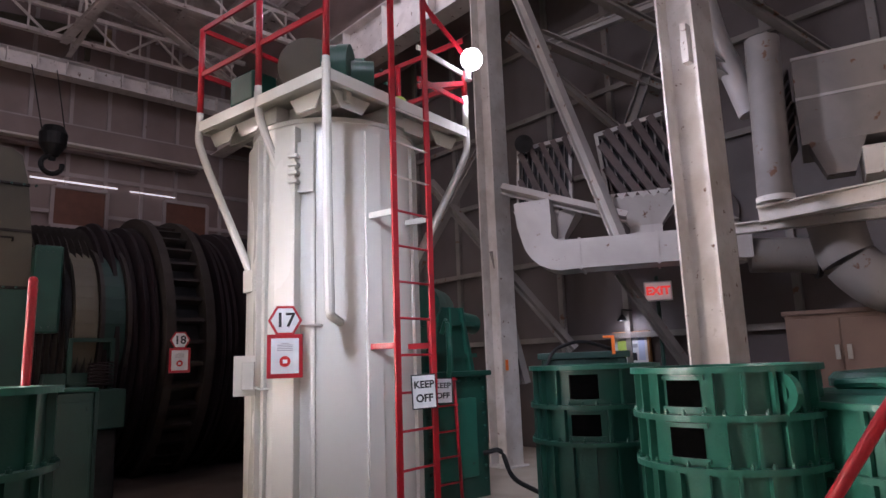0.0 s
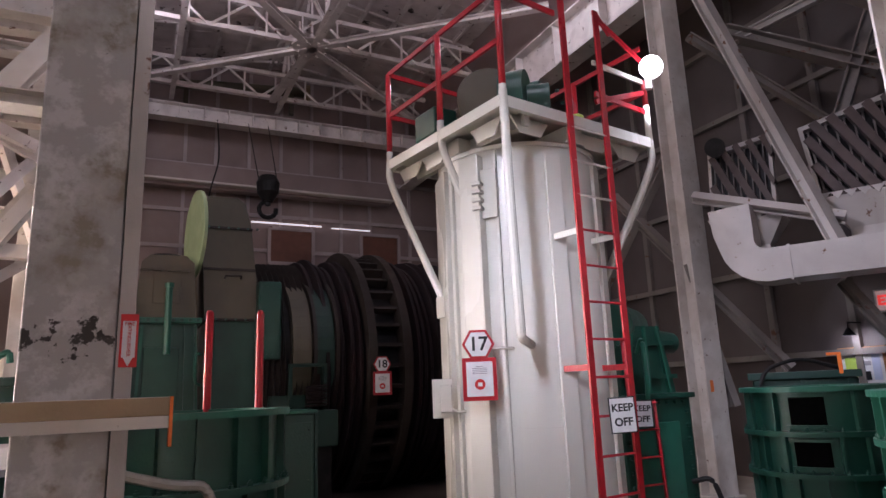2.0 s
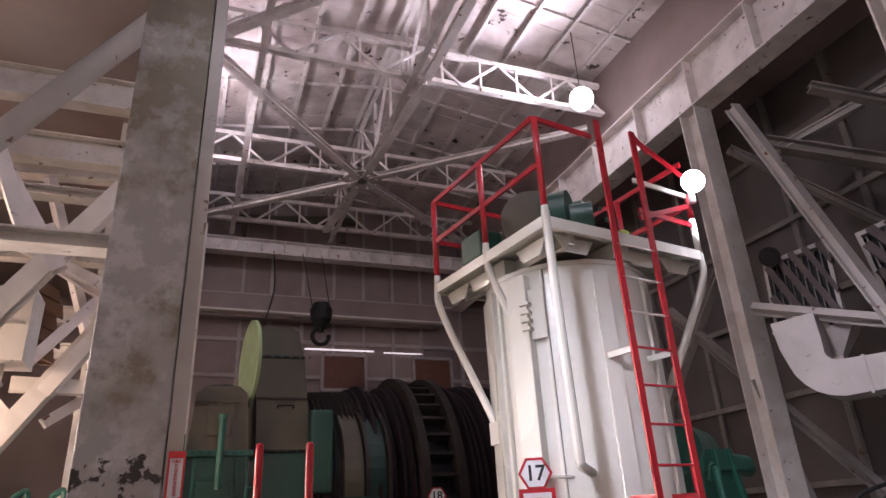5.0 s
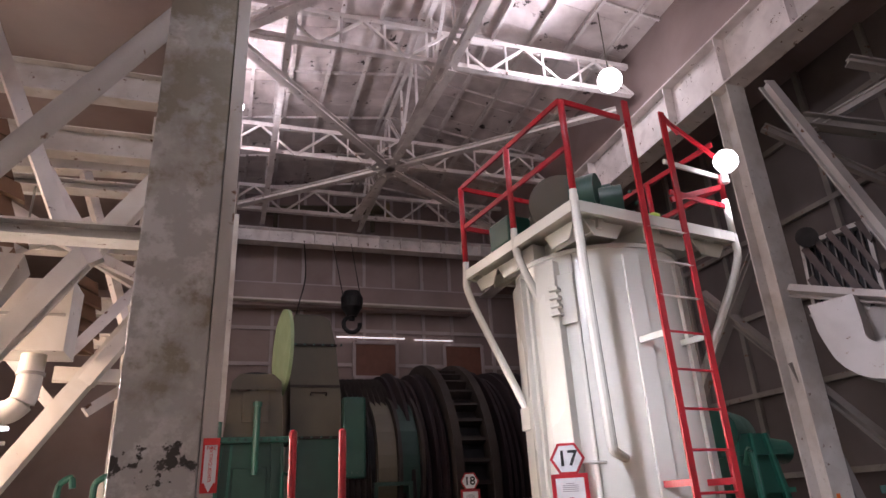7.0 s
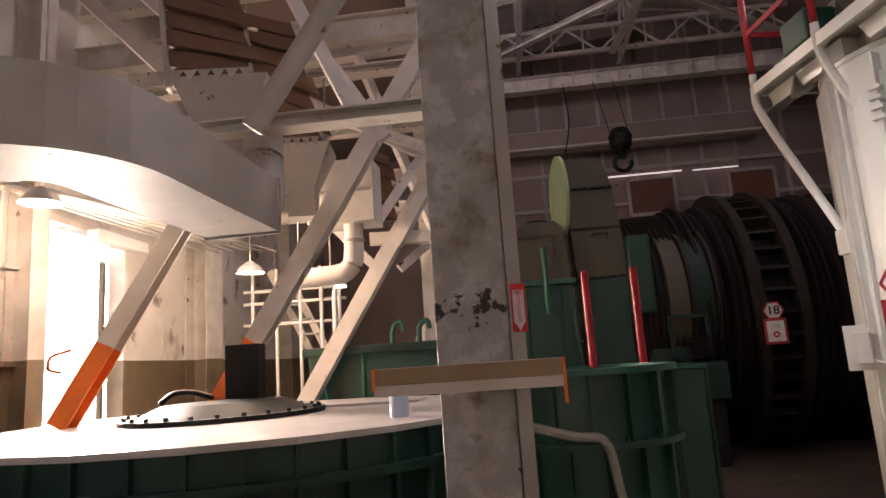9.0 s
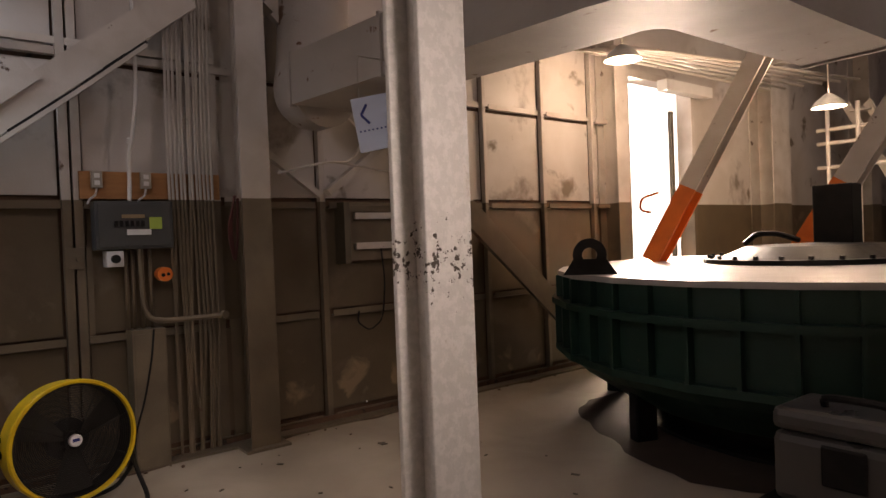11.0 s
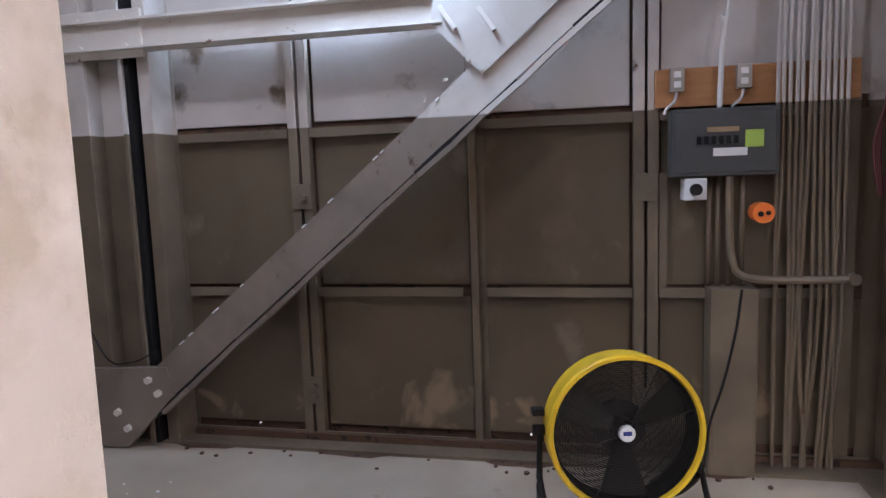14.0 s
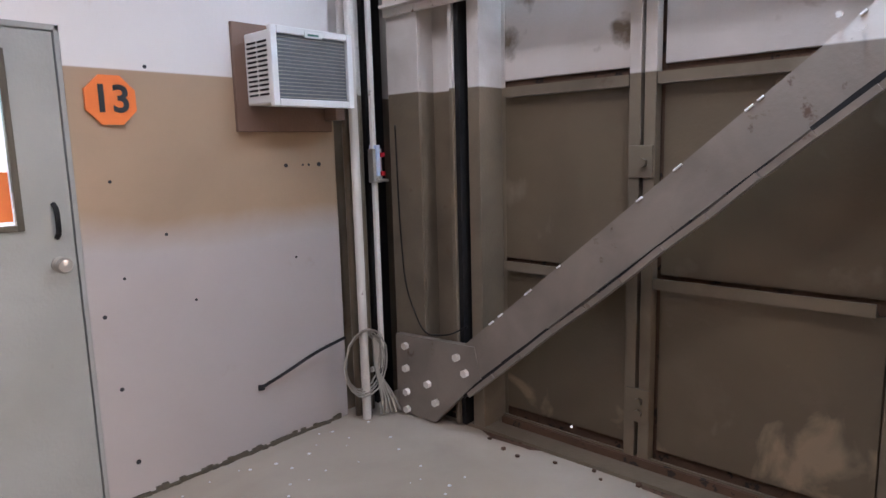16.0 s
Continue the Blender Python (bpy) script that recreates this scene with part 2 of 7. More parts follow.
SIGNB = mat("pale_blue_board", (.55, .62, .78), .55, bump=.02)
CABB = mat("brown_cabinet_paint", (.20, .125, .09), .55, second=(.14, .085, .06), scale=2.5)
WOODT = mat("tan_channel_paint", (.34, .245, .14), .6, second=(.22, .15, .08), scale=4, spots=(.5, .46, .4), spot_scale=10, spot_cut=.7)
DOORP = mat("door_grey_paint", (.33, .33, .305), .42, second=(.245, .24, .21), scale=2.2, spots=(.18, .13, .09), spot_scale=5, spot_cut=.70, sharp=.1)
SOUTHW = mat("office_wall_paint", (.74, .70, .67), .6, second=(.64, .59, .55), scale=1.0, two_tone=((.40, .275, .17), 1.99), spots=(.30, .20, .12), spot_scale=1.9, spot_cut=.64, sharp=.22, bump=.06, third=((.44, .39, .365), 1.27, .09))
LPATCH = mat("patched_grey_paint", (.45, .405, .375), .6, second=(.39, .34, .31), scale=1.3, bump=.06)
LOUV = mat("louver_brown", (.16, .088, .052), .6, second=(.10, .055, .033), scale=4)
# darker copy of louver_brown for the east side, its shade put into the colour
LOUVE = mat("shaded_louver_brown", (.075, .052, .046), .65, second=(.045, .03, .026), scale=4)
DUSTP = mat("dusty_duct_paint", (.215, .19, .17), .65, second=(.10, .088, .08), scale=1.8, spots=RUST, spot_scale=6, spot_cut=.62)
HALLS = mat("hall_framing_paint", (.42, .35, .34), .6, second=(.27, .215, .205), scale=2, spots=RUST, spot_scale=5, spot_cut=.66)
DUCTP = mat("duct_paint", (.43, .395, .365), .55, second=(.28, .245, .215), scale=1.8, spots=RUST, spot_scale=6, spot_cut=.64)
FABRIC = mat("grey_plastic_case", (.075, .072, .072), .3, second=(.09, .085, .085), scale=4, spots=(.4, .4, .42), spot_scale=16, spot_cut=.74)
# lightless black that stands for the unlit inside of the casings
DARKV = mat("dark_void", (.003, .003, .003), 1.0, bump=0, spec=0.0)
GLOWW = mat("lit_lamp_glass", (1, .96, .95), .5, emit=22.0, bump=0)
GLOWP = mat("lit_pendant_glass", (1, .86, .66), .5, emit=7.0, bump=0)
GLOWE = mat("exit_red_glow", (1, .07, .05), .5, emit=1.1, bump=0)
GLOWS = mat("strip_lamp_glass", (.85, .93, 1), .5, emit=5.0, bump=0)
DAY = mat("daylight_backdrop", (1, .93, .85), 1, emit=14.0, bump=0)
SLIT = mat("daylight_gap", (1, .9, .85), 1, emit=2.0, bump=0)
CHIPD = mat("bare_rust_chip", (.035, .024, .02), .8, second=(.07, .045, .03), scale=14)
HOISTR = mat("hoist_rim_steel", (.035, .027, .023), .65, second=(.02, .015, .013), scale=5, spec=.18)
RUSTM = mat("rusted_base_steel", (.085, .045, .026), .8, second=(.15, .085, .05), scale=8, spots=(.03, .02, .014), spot_scale=12, spot_cut=.58, bump=.4)
BOARDW = mat("boarded_window", (.16, .06, .035), .6, second=(.10, .04, .025), scale=4)
DISCG = mat("pale_green_disc", (.36, .46, .25), .5, second=(.24, .32, .17), scale=4)
GRILLE = mat("black_fan_grille", (.012, .011, .011), .45, bump=0)
BLADE = mat("grey_fan_blade", (.05, .045, .042), .4, second=(.03, .027, .025), scale=3)
COIL = mat("coil_fin_grey", (.16, .17, .185), .5, second=(.11, .115, .125), scale=20)

# ---- mesh helpers ----


def bm_new():
    return bmesh.new()


def box(bm, x0, x1, y0, y1, z0, z1, bevel=0.0, m=None):
    mm = Matrix.Translation(((x0 + x1) / 2, (y0 + y1) / 2, (z0 + z1) / 2)) @ Matrix.Diagonal((abs(x1 - x0), abs(y1 - y0), abs(z1 - z0), 1))
    r = bmesh.ops.create_cube(bm, size=1, matrix=(m @ mm) if m else mm)
    if bevel:
        es = list({e for v in r["verts"] for e in v.link_edges})
        bmesh.ops.bevel(bm, geom=es, offset=bevel, segments=2, affect='EDGES', profile=.5)
    return bm


def frame_of(p, q, up=(0, 0, 1)):
    p, q = Vector(p), Vector(q)
    z = (q - p).normalized()
    up = Vector(up)
    if abs(z.dot(up)) > .98:
        up = Vector((0, 1, 0))
    x = up.cross(z).normalized()
    y = z.cross(x)
    m = Matrix.Identity(4)
    for i in range(3):
        m[i][0], m[i][1], m[i][2], m[i][3] = x[i], y[i], z[i], p[i]
    return m, (q - p).length


def prism(bm, poly, p, q, up=(0, 0, 1)):
    """Extrudes a flat outline (u across, v up) from p to q."""
    m, ln = frame_of(p, q, up)
    a = [bm.verts.new(m @ Vector((u, v, 0))) for u, v in poly]
    b = [bm.verts.new(m @ Vector((u, v, ln))) for u, v in poly]
    n = len(poly)
    for i in range(n):
        bm.faces.new((a[i], a[(i + 1) % n], b[(i + 1) % n], b[i]))
    bm.faces.new(a[::-1])
    bm.faces.new(b)
    return bm


def rect(w, h):
    return [(-w / 2, -h / 2), (w / 2, -h / 2), (w / 2, h / 2), (-w / 2, h / 2)]


def ish(w, h, tf=.018, tw=.012):
    a, b, c = w / 2, h / 2, tw / 2
    return [(-a, -b), (a, -b), (a, -b + tf), (c, -b + tf), (c, b - tf), (a, b - tf), (a, b), (-a, b), (-a, b - tf), (-c, b - tf), (-c, -b + tf), (-a, -b + tf)]


def lsh(w, h, t=.01):
    return [(0, 0), (w, 0), (w, t), (t, t), (t, h), (0, h)]


def csh(w, h, t=.012):
    return [(-w / 2, -h / 2), (w / 2, -h / 2), (w / 2, -h / 2 + t), (-w / 2 + t, -h / 2 + t), (-w / 2 + t, h / 2 - t), (w / 2, h / 2 - t), (w / 2, h / 2), (-w / 2, h / 2)]


def cyl(bm, p, q, r, n=20, r2=None):
    m, ln = frame_of(p, q)
    bmesh.ops.create_cone(bm, cap_ends=True, segments=n, radius1=r, radius2=r if r2 is None else r2, depth=ln, matrix=m @ Matrix.Translation((0, 0, ln / 2)))
    if n >= 10:
        for f in bm.faces:
            if len(f.verts) == 4:
                f.smooth = True
    return bm


def tube(bm, pts, r, n=8):
    """A round bar along a line of points."""
    rings = []
    pts = [Vector(p) for p in pts]
    for i, p in enumerate(pts):
        d = (pts[min(i + 1, len(pts) - 1)] - pts[max(i - 1, 0)]).normalized()
        m, _ = frame_of(p, p + d, (0.03, .05, 1) if abs(d.z) < .9 else (0, 1, .05))
        rings.append([bm.verts.new(m @ Vector((r * math.cos(2 * math.pi * k / n), r * math.sin(2 * math.pi * k / n), 0))) for k in range(n)])
    for a, b in zip(rings, rings[1:]):
        for k in range(n):
            f = bm.faces.new((a[k], a[(k + 1) % n], b[(k + 1) % n], b[k]))
            f.smooth = True
    bm.faces.new(rings[0][::-1])
    bm.faces.new(rings[-1])
    return bm


def smooth_line(pts, k=5):
    """Rounds the corners of a line of points."""
    pts = [Vector(p) for p in pts]
    out = [pts[0]]
    for a, b, c in zip(pts, pts[1:], pts[2:]):
        u, v = b + (a - b) * .35, b + (c - b) * .35
        out += [(1 - s) ** 2 * u + 2 * s * (1 - s) * b + s * s * v for s in [i / k for i in range(k + 1)]]
    return out + [pts[-1]]


def lathe(bm, prof, origin=(0, 0, 0), axis=(0, 0, 1), n=48, a0=0.0, a1=360.0, smooth=True):
    """Turns a closed outline of (radius, along) round an axis."""
    m, _ = frame_of(origin, Vector(origin) + Vector(axis), (0, 0, 1) if abs(Vector(axis).normalized().z) < .9 else (0, 1, 0))
    full = abs(a1 - a0) >= 359.9
    cnt = n if full else n + 1
    rings = []
    for k in range(cnt):
        a = radians(a0 + (a1 - a0) * k / n)
        rings.append([bm.verts.new(m @ Vector((r * math.cos(a), r * math.sin(a), h))) for r, h in prof])
    for k in range(cnt if full else cnt - 1):
        A, B = rings[k], rings[(k + 1) % cnt]
        for i in range(len(prof)):
            j = (i + 1) % len(prof)
            try:
                f = bm.faces.new((A[i], A[j], B[j], B[i]))
                f.smooth = smooth and len(prof) > 8
            except ValueError:
                pass
    if not full:
        bm.faces.new(rings[0][::-1])
        bm.faces.new(rings[-1])
    return bm


def part(name, bm, material, parent=None, label="", auto=False):
    bmesh.ops.recalc_face_normals(bm, faces=bm.faces[:])
    for e in bm.edges:
        if len(e.link_faces) == 2 and e.calc_face_angle() > .6:
            e.smooth = False
    me = bpy.data.meshes.new(name)
    bm.to_mesh(me)
    bm.free()
    me.materials.append(material)
    o = new(name, me)
    if parent:
        o.parent = parent
    if label:
        o["label"] = label
    return o


def thing(name, label, category, group="", m=None):
    o = new(name)
    o.empty_display_size = .1
    if m:
        o.matrix_world = m
    return tagged(o, label, category, group)


def one(name, bm, material, label, category, group=""):
    return tagged(part(name, bm, material), label, category, group)


def setting(name, bm, material, label="", category=""):
    return tagged(part(name, bm, material), label, category, "", "structure")


def words(name, text, size, m, material, parent, depth=.002, bold=.0):
    c = bpy.data.curves.new(name, 'FONT')
    c.body, c.size, c.extrude, c.align_x, c.align_y, c.offset = text, size, depth, 'CENTER', 'CENTER', bold
    tmp = new("tmp_text", c)
    me = bpy.data.meshes.new_from_object(tmp.evaluated_get(bpy.context.evaluated_depsgraph_get()))
    bpy.data.objects.remove(tmp)
    me.materials.append(material)
    o = new(name, me)
    o.matrix_world = m
    if parent:
        pm = parent.matrix_world.copy()
        o.parent = parent
        o.matrix_parent_inverse = pm.inverted()
    return o


def bolts(parent, spots, axis, r=.016, h=.014, material=None):
    base = None
    for p in spots:
        if base is None:
            bm = bm_new()
            cyl(bm, (0, 0, 0), Vector(axis) * h, r, 6)
            base = part("bolt", bm, material or CREAM, parent)
            base.location = p
        else:
            o = base.copy()
            scene.collection.objects.link(o)
            o.location = p
# ---- structure ----
floor = setting("floor", box(bm_new(), -4.1, 13.1, -3.2, 18.3, -.2, 0), CONC, "worn concrete floor with stains and paint specks", "floor")
ground = setting("ground", box(bm_new(), -60, -4.1, -40, 60, -.3, -.05), CONC, "pale concrete yard outside the doorway", "ground")

# west wall with a doorway
bm = bm_new()
box(bm, -4.08, -3.93, -3.2, 6.68, 0, 7.5)
box(bm, -4.08, -3.93, 8.45, 18.3, 0, 7.5)
box(bm, -4.08, -3.93, 6.68, 8.45, 3.6, 7.5)
wall_west = setting("wall_west", bm, WALLP, "sheet steel wall painted cream over brown dado", "wall")
STUDS = [-2.27, -1.38, -.35, .59, 1.79, 2.50, 3.42, 4.43, 5.32, 6.2]
base_panel = {}
for y0, y1 in zip(STUDS, STUDS[1:]):
    for z0, z1 in ((.06, .95), (.95, 1.93), (1.93, 2.93), (2.93, 4.0)):
        ga, gb = (.08 if y in (-1.38, .59) else .034 for y in (y0, y1))
        w, h = y1 - y0 - ga - gb, z1 - z0 - .07
        bm = bm_new()
        box(bm, -3.93, -3.905, -w / 2, w / 2, -h / 2, h / 2, .004)
        o = part("panel", bm, WALLP, wall_west)
        o.location = (random.uniform(-.002, .004), (y0 + ga + y1 - gb) / 2, (z0 + z1) / 2)
for y in STUDS:
    wide = y in (-1.38, .59)
    bm = bm_new()
    if wide:
        box(bm, -3.905, -3.84, y - .065, y - .008, .02, 4.0, .004)
        box(bm, -3.905, -3.845, y + .008, y + .065, .02, 4.0, .004)
        box(bm, -3.845, -3.832, y - .06, y + .06, 1.45, 1.60, .003)
        box(bm, -3.845, -3.83, y - .05, y + .07, .25, .42, .003)
    else:
        box(bm, -3.905, -3.845, y - .022, y + .022, .02, 4.0, .004)
        box(bm, -3.905, -3.90, y - .022, y + .06, .02, 4.0)
    st = part("stud", bm, STEELW, wall_west)
    if wide:
        bolts(st, [(-3.828, y + .02, z) for z in (1.52, .30, .36)], (1, 0, 0), .02, .02, STEELW)
for z, y0, y1 in ((.95, -2.24, 1.6), (.95, 1.95, 6.6), (1.90, -2.24, 1.6), (1.90, 1.95, 6.6), (2.95, -2.24, 6.6), (.045, -2.6, 6.6)):
    bm = bm_new()
    cuts = [y0] + [s for s in STUDS if y0 + .1 < s < y1 - .1] + [y1]
    for a, b in zip(cuts, cuts[1:]):
        prism(bm, [(-.03, -.026), (.03, -.026), (.03, -.012), (-.018, -.012), (-.018, .026), (-.03, .026)], (-3.875, a + .07, z), (-3.875, b - .07, z))
    part("rail", bm, STEELW, wall_west)
bm = bm_new()
box(bm, -3.93, -3.70, -2.55, 6.6, 0, .02)
part("base_ledge", bm, STEELW, wall_west)

# dark brown sheet showing in the gaps beside studs and rails
part("backing_sheet", box(bm_new(), -3.93, -3.926, -2.27, 6.2, .02, 4.0), RUSTM, wall_west, "dark brown backing sheet seen in the joints")
# wall columns
def wall_column(y, w, front, top, name="wall_column"):
    c = thing(name, "riveted steel wall column, cream above brown", "column", "wall columns")
    bm = bm_new()
    box(bm, front - .02, front, y - w / 2, y + w / 2, .02, top, .004)
    box(bm, -3.925, -3.905, y - w / 2, y + w / 2, .02, top)
    box(bm, -3.905, front - .02, y - .009, y + .009, .02, top)
    part("shaft", bm, STEELW, c)
    bm = bm_new()
    box(bm, -3.93, front + .06, y - w / 2 - .06, y + w / 2 + .06, 0, .022, .004)
    part("base_plate", bm, STEELW, c)
    return c


wall_column(1.79, .235, -3.55, 7.4)
wall_column(6.5, .26, -3.62, 7.4)
wall_column(10.5, .6, -3.55, 7.4)
wall_column(14.5, .5, -3.55, 7.4)
cc = thing("corner_column", "built-up steel corner column, cream above brown", "column")
bm = bm_new()
box(bm, -3.66, -3.64, -2.87, -2.62, .02, 7.4, .004)
box(bm, -3.90, -3.66, -2.87, -2.85, .02, 7.4)
part("front_flange", bm, STEELW, cc)
bm = bm_new()
box(bm, -3.78, -3.765, -2.62, -2.38, .02, 7.4)
box(bm, -3.765, -3.66, -2.634, -2.62, .02, 7.4)
box(bm, -3.90, -3.65, -2.40, -2.375, .02, 7.4, .003)
part("web", bm, STEELW, cc)
bm = bm_new()
box(bm, -3.90, -3.70, -2.31, -2.23, .02, 7.4, .004)
part("edge_angle", bm, STEELW, cc)
# solid black bars give the slot and the corner gap their deep shade
part("slot_shade", box(bm_new(), -3.90, -3.668, -2.373, -2.342, .02, 7.4), BLACK, cc, "black bar for the shade in the slot")
part("corner_gap_shade", box(bm_new(), -3.74, -3.60, -3.10, -3.03, .0, 7.4), BLACK, cc, "black bar for the shade in the corner gap")
setting("wall_south_return", box(bm_new(), -3.93, -3.36, -3.2, -3.1, 0, 7.5), STEELW)


def yz_plate(poly, x0, x1):
    bm = bm_new()
    a = [bm.verts.new((x0, y, z)) for y, z in poly]
    b = [bm.verts.new((x1, y, z)) for y, z in poly]
    n = len(poly)
    for i in range(n):
        bm.faces.new((a[i], a[(i + 1) % n], b[(i + 1) % n], b[i]))
    bm.faces.new(a[::-1])
    bm.faces.new(b)
    return bm


wb = thing("wall_brace", "diagonal steel brace with gusset plates and a peeling lower edge", "brace")
bm = bm_new()
prism(bm, rect(.205, .09), (-3.645, -2.56, .165), (-3.645, 1.35, 3.418), (1, 0, 0))
part("diagonal", bm, STEELB, wb)
bm = bm_new()
random.seed(4)
prev = None
for i in range(19):
    s = i / 18
    y = -2.25 + s * 3.3
    z = .465 + .832 * (y + 2.2) - .172 + .008 * random.uniform(-1, 1)
    if prev:
        prism(bm, rect(.028, .05), prev, (-3.59 + random.uniform(-.008, .008), y, z), (1, 0, 0))
    prev = (-3.60 + random.uniform(-.008, .008), y, z)
part("lower_edge_angle", bm, STEELB, wb, "bent angle with peeling paint")
# black strips draw the shadow gap between brace and edge angle
random.seed(14)
for i in range(24):
    if i in (5, 11, 16):
        continue
    ya, yb = -2.3 + i * .14, -2.3 + (i + 1) * .14
    o_ = -.012 + random.uniform(-.012, .006)
    bm = bm_new()
    prism(bm, rect(random.uniform(.014, .034), .025), (-3.612, ya, .248 + .832 * (ya + 2.3) + o_), (-3.612, yb, .248 + .832 * (yb + 2.3) + o_ + random.uniform(-.006, .006)), (1, 0, 0))
    part("seam_shadow", bm, BLACK, wb, "black strip drawn as the shadow gap under the brace")
random.seed(9)
for i in range(9):
    y = random.uniform(-2.1, -.3)
    z = .165 + .832 * (y + 2.56) + .128
    bm = bm_new()
    r = random.uniform(.008, .022)
    prism(bm, rect(.006, .02), (-3.60, y - r, z - r * .83), (-3.60, y + r, z + r * .83), (1, 0, .3))
    part("paint_flake", bm, WHITE, wb)
gp = part("foot_gusset", yz_plate([(-2.83, .50), (-2.21, .53), (-2.17, .36), (-2.52, .01), (-2.83, .01)], -3.636, -3.592), STEELB, wb)
bolts(gp, [(-3.592, y, z) for y, z in ((-2.74, .44), (-2.74, .30), (-2.74, .15), (-2.74, .04), (-2.56, .24), (-2.33, .45), (-2.27, .37), (-2.50, .14))], (1, 0, 0), .023, .026, BRACE)
hg = part("crossing_gusset", yz_plate([(-.50, 2.40), (-.48, 2.55), (-.24, 2.77), (.30, 2.80), (.40, 2.68), (-.24, 2.13)], -3.59, -3.575), STEELB, wb)
for y, z in ((-.42, 2.42), (-.22, 2.40), (-.24, 2.62), (.0, 2.57)):
    bm = bm_new()
    prism(bm, rect(.022, .03), (-3.56, y - .03, z + .06), (-3.56, y + .05, z - .06), (1, 0, 0))
    part("weld_strip", bm, BRACE, wb)
bolts(hg, [(-3.575, -.55 + .12 * i + .07 * j, 2.02 + .095 * i - .05 * j) for i in range(3) for j in range(2)], (1, 0, 0), .013, .012, STEELB)
ws = thing("wall_strut", "horizontal cream steel strut bolted to the corner column", "strut")
bm = bm_new()
prism(bm, ish(.14, .17, .014, .012), (-3.63, -2.84, 2.485), (-3.63, -.44, 2.485))
part("strut_bar", bm, BRACE, ws)
bm = bm_new()
box(bm, -3.635, -3.61, -2.86, -2.20, 2.36, 2.63, .003)
sp = part("end_plate", bm, BRACE, ws)
bolts(sp, [(-3.61, y, z) for y in (-2.75, -2.6, -2.3) for z in (2.42, 2.57)], (1, 0, 0), .02, .018, BRACE)
bm = bm_new()
prism(bm, rect(.12, .10), (-3.65, -.40, 2.62), (-3.65, -2.4, 3.62), (1, 0, 0))
one("upper_wall_brace", bm, BRACE, "cream steel brace rising from the crossing gusset", "brace")
bm = bm_new()
prism(bm, rect(.03, .05), (-3.86, .2, 3.02), (-3.86, 1.6, 3.02))
prism(bm, rect(.05, .10), (-3.68, -2.3, 3.02), (-3.68, .2, 3.02))
one("upper_wall_strut", bm, BRACE, "cream horizontal steel strut high on the sheet wall", "strut")
bm = bm_new()
prism(bm, rect(.20, .12), (-3.66, 2.0, 3.55), (-3.66, 5.55, .50), (1, 0, 0))
prism(bm, rect(.05, .03), (-3.60, 2.0, 3.40), (-3.60, 5.45, .42), (1, 0, 0))
one("aisle_wall_brace", bm, STEELW, "steel brace slanting down behind the green casing", "brace")
bm = bm_new()
prism(bm, rect(.06, .09), (-3.78, 2.52, 2.0), (-3.78, 3.5, 2.75), (1, 0, 0))
prism(bm, rect(.05, .07), (-3.80, 2.45, 1.98), (-3.80, 1.95, 2.35), (1, 0, 0))
one("small_wall_brace", bm, STEELW, "small cream braces under the duct elbow", "brace")

# south wall with a door opening
bm = bm_new()
box(bm, -3.36, -1.96, -3.2, -3.04, 0, 7.5)
box(bm, -1.0, 13.1, -3.2, -3.04, 0, 7.5)
box(bm, -1.96, -1.0, -3.2, -3.04, 2.15, 7.5)
wall_south = setting("wall_south", bm, SOUTHW, "office wall, white over patched tan and grey paint", "wall")
bm = bm_new()
random.seed(8)
for i in range(46):
    x = -3.3 + i * .029
    box(bm, x, x + .03, -3.045, -3.03 + random.uniform(0, .012), 0, random.uniform(.008, .03))
tagged(part("baseboard", bm, BROWNC), "", "", "", "structure")
bm = bm_new()
for x, z, r in ((-2.1, 1.50, .008), (-2.33, 1.24, .008), (-3.02, 1.54, .011), (-3.13, 1.54, .006), (-3.17, 1.54, .007), (-3.24, 1.54, .013), (-2.45, .9, .007), (-2.12, 1.06, .007), (-2.02, .9, .01), (-3.05, 1.03, .007), (-2.3, 2.01, .009), (-2.06, .55, .01), (-2.1, .18, .012)):
    cyl(bm, (x, -3.05, z), (x, -3.037, z), r, 8)
part("nail_hole", bm, INK, wall_south)
setting("wall_north", box(bm_new(), -4.1, 13.1, 18.1, 18.3, 0, 12), HALLW, "", "wall")
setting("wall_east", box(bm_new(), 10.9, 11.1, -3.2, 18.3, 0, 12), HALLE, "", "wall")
# ceiling: gently pitched roof deck with seams
bm = bm_new()
for y0 in np.arange(-3.2, 18.2, .92):
    for x0, x1, za, zb in ((1.0, 5.1, 10.6, 11.2), (5.1, 9.3, 11.2, 10.6)):
        prism(bm, [(-.455, 0), (.455, 0), (.455, .03), (-.455, .03)], (x0, y0 + .46, za), (x1, y0 + .46, zb))
setting("ceiling", bm, ROOFP, "painted roof deck panels on steel purlins", "ceiling")
setting("ceiling_west", box(bm_new(), -4.1, 1.0, -3.2, 18.3, 7.5, 7.6), HALLW, "", "ceiling")
setting("ceiling_east", box(bm_new(), 9.3, 12.4, -3.2, 18.3, 8.6, 8.7), HALLW, "", "ceiling")
setting("ceiling_upper", box(bm_new(), -4.1, 12.4, -3.2, 18.3, 11.6, 11.7), HALLW, "", "ceiling")
setting("clerestory_west", box(bm_new(), .85, 1.0, -3.2, 18.3, 7.5, 11.6), ROOFP, "", "wall")
setting("clerestory_east", box(bm_new(), 9.3, 9.42, -3.2, 18.3, 8.9, 11.6), HALLW, "", "wall")

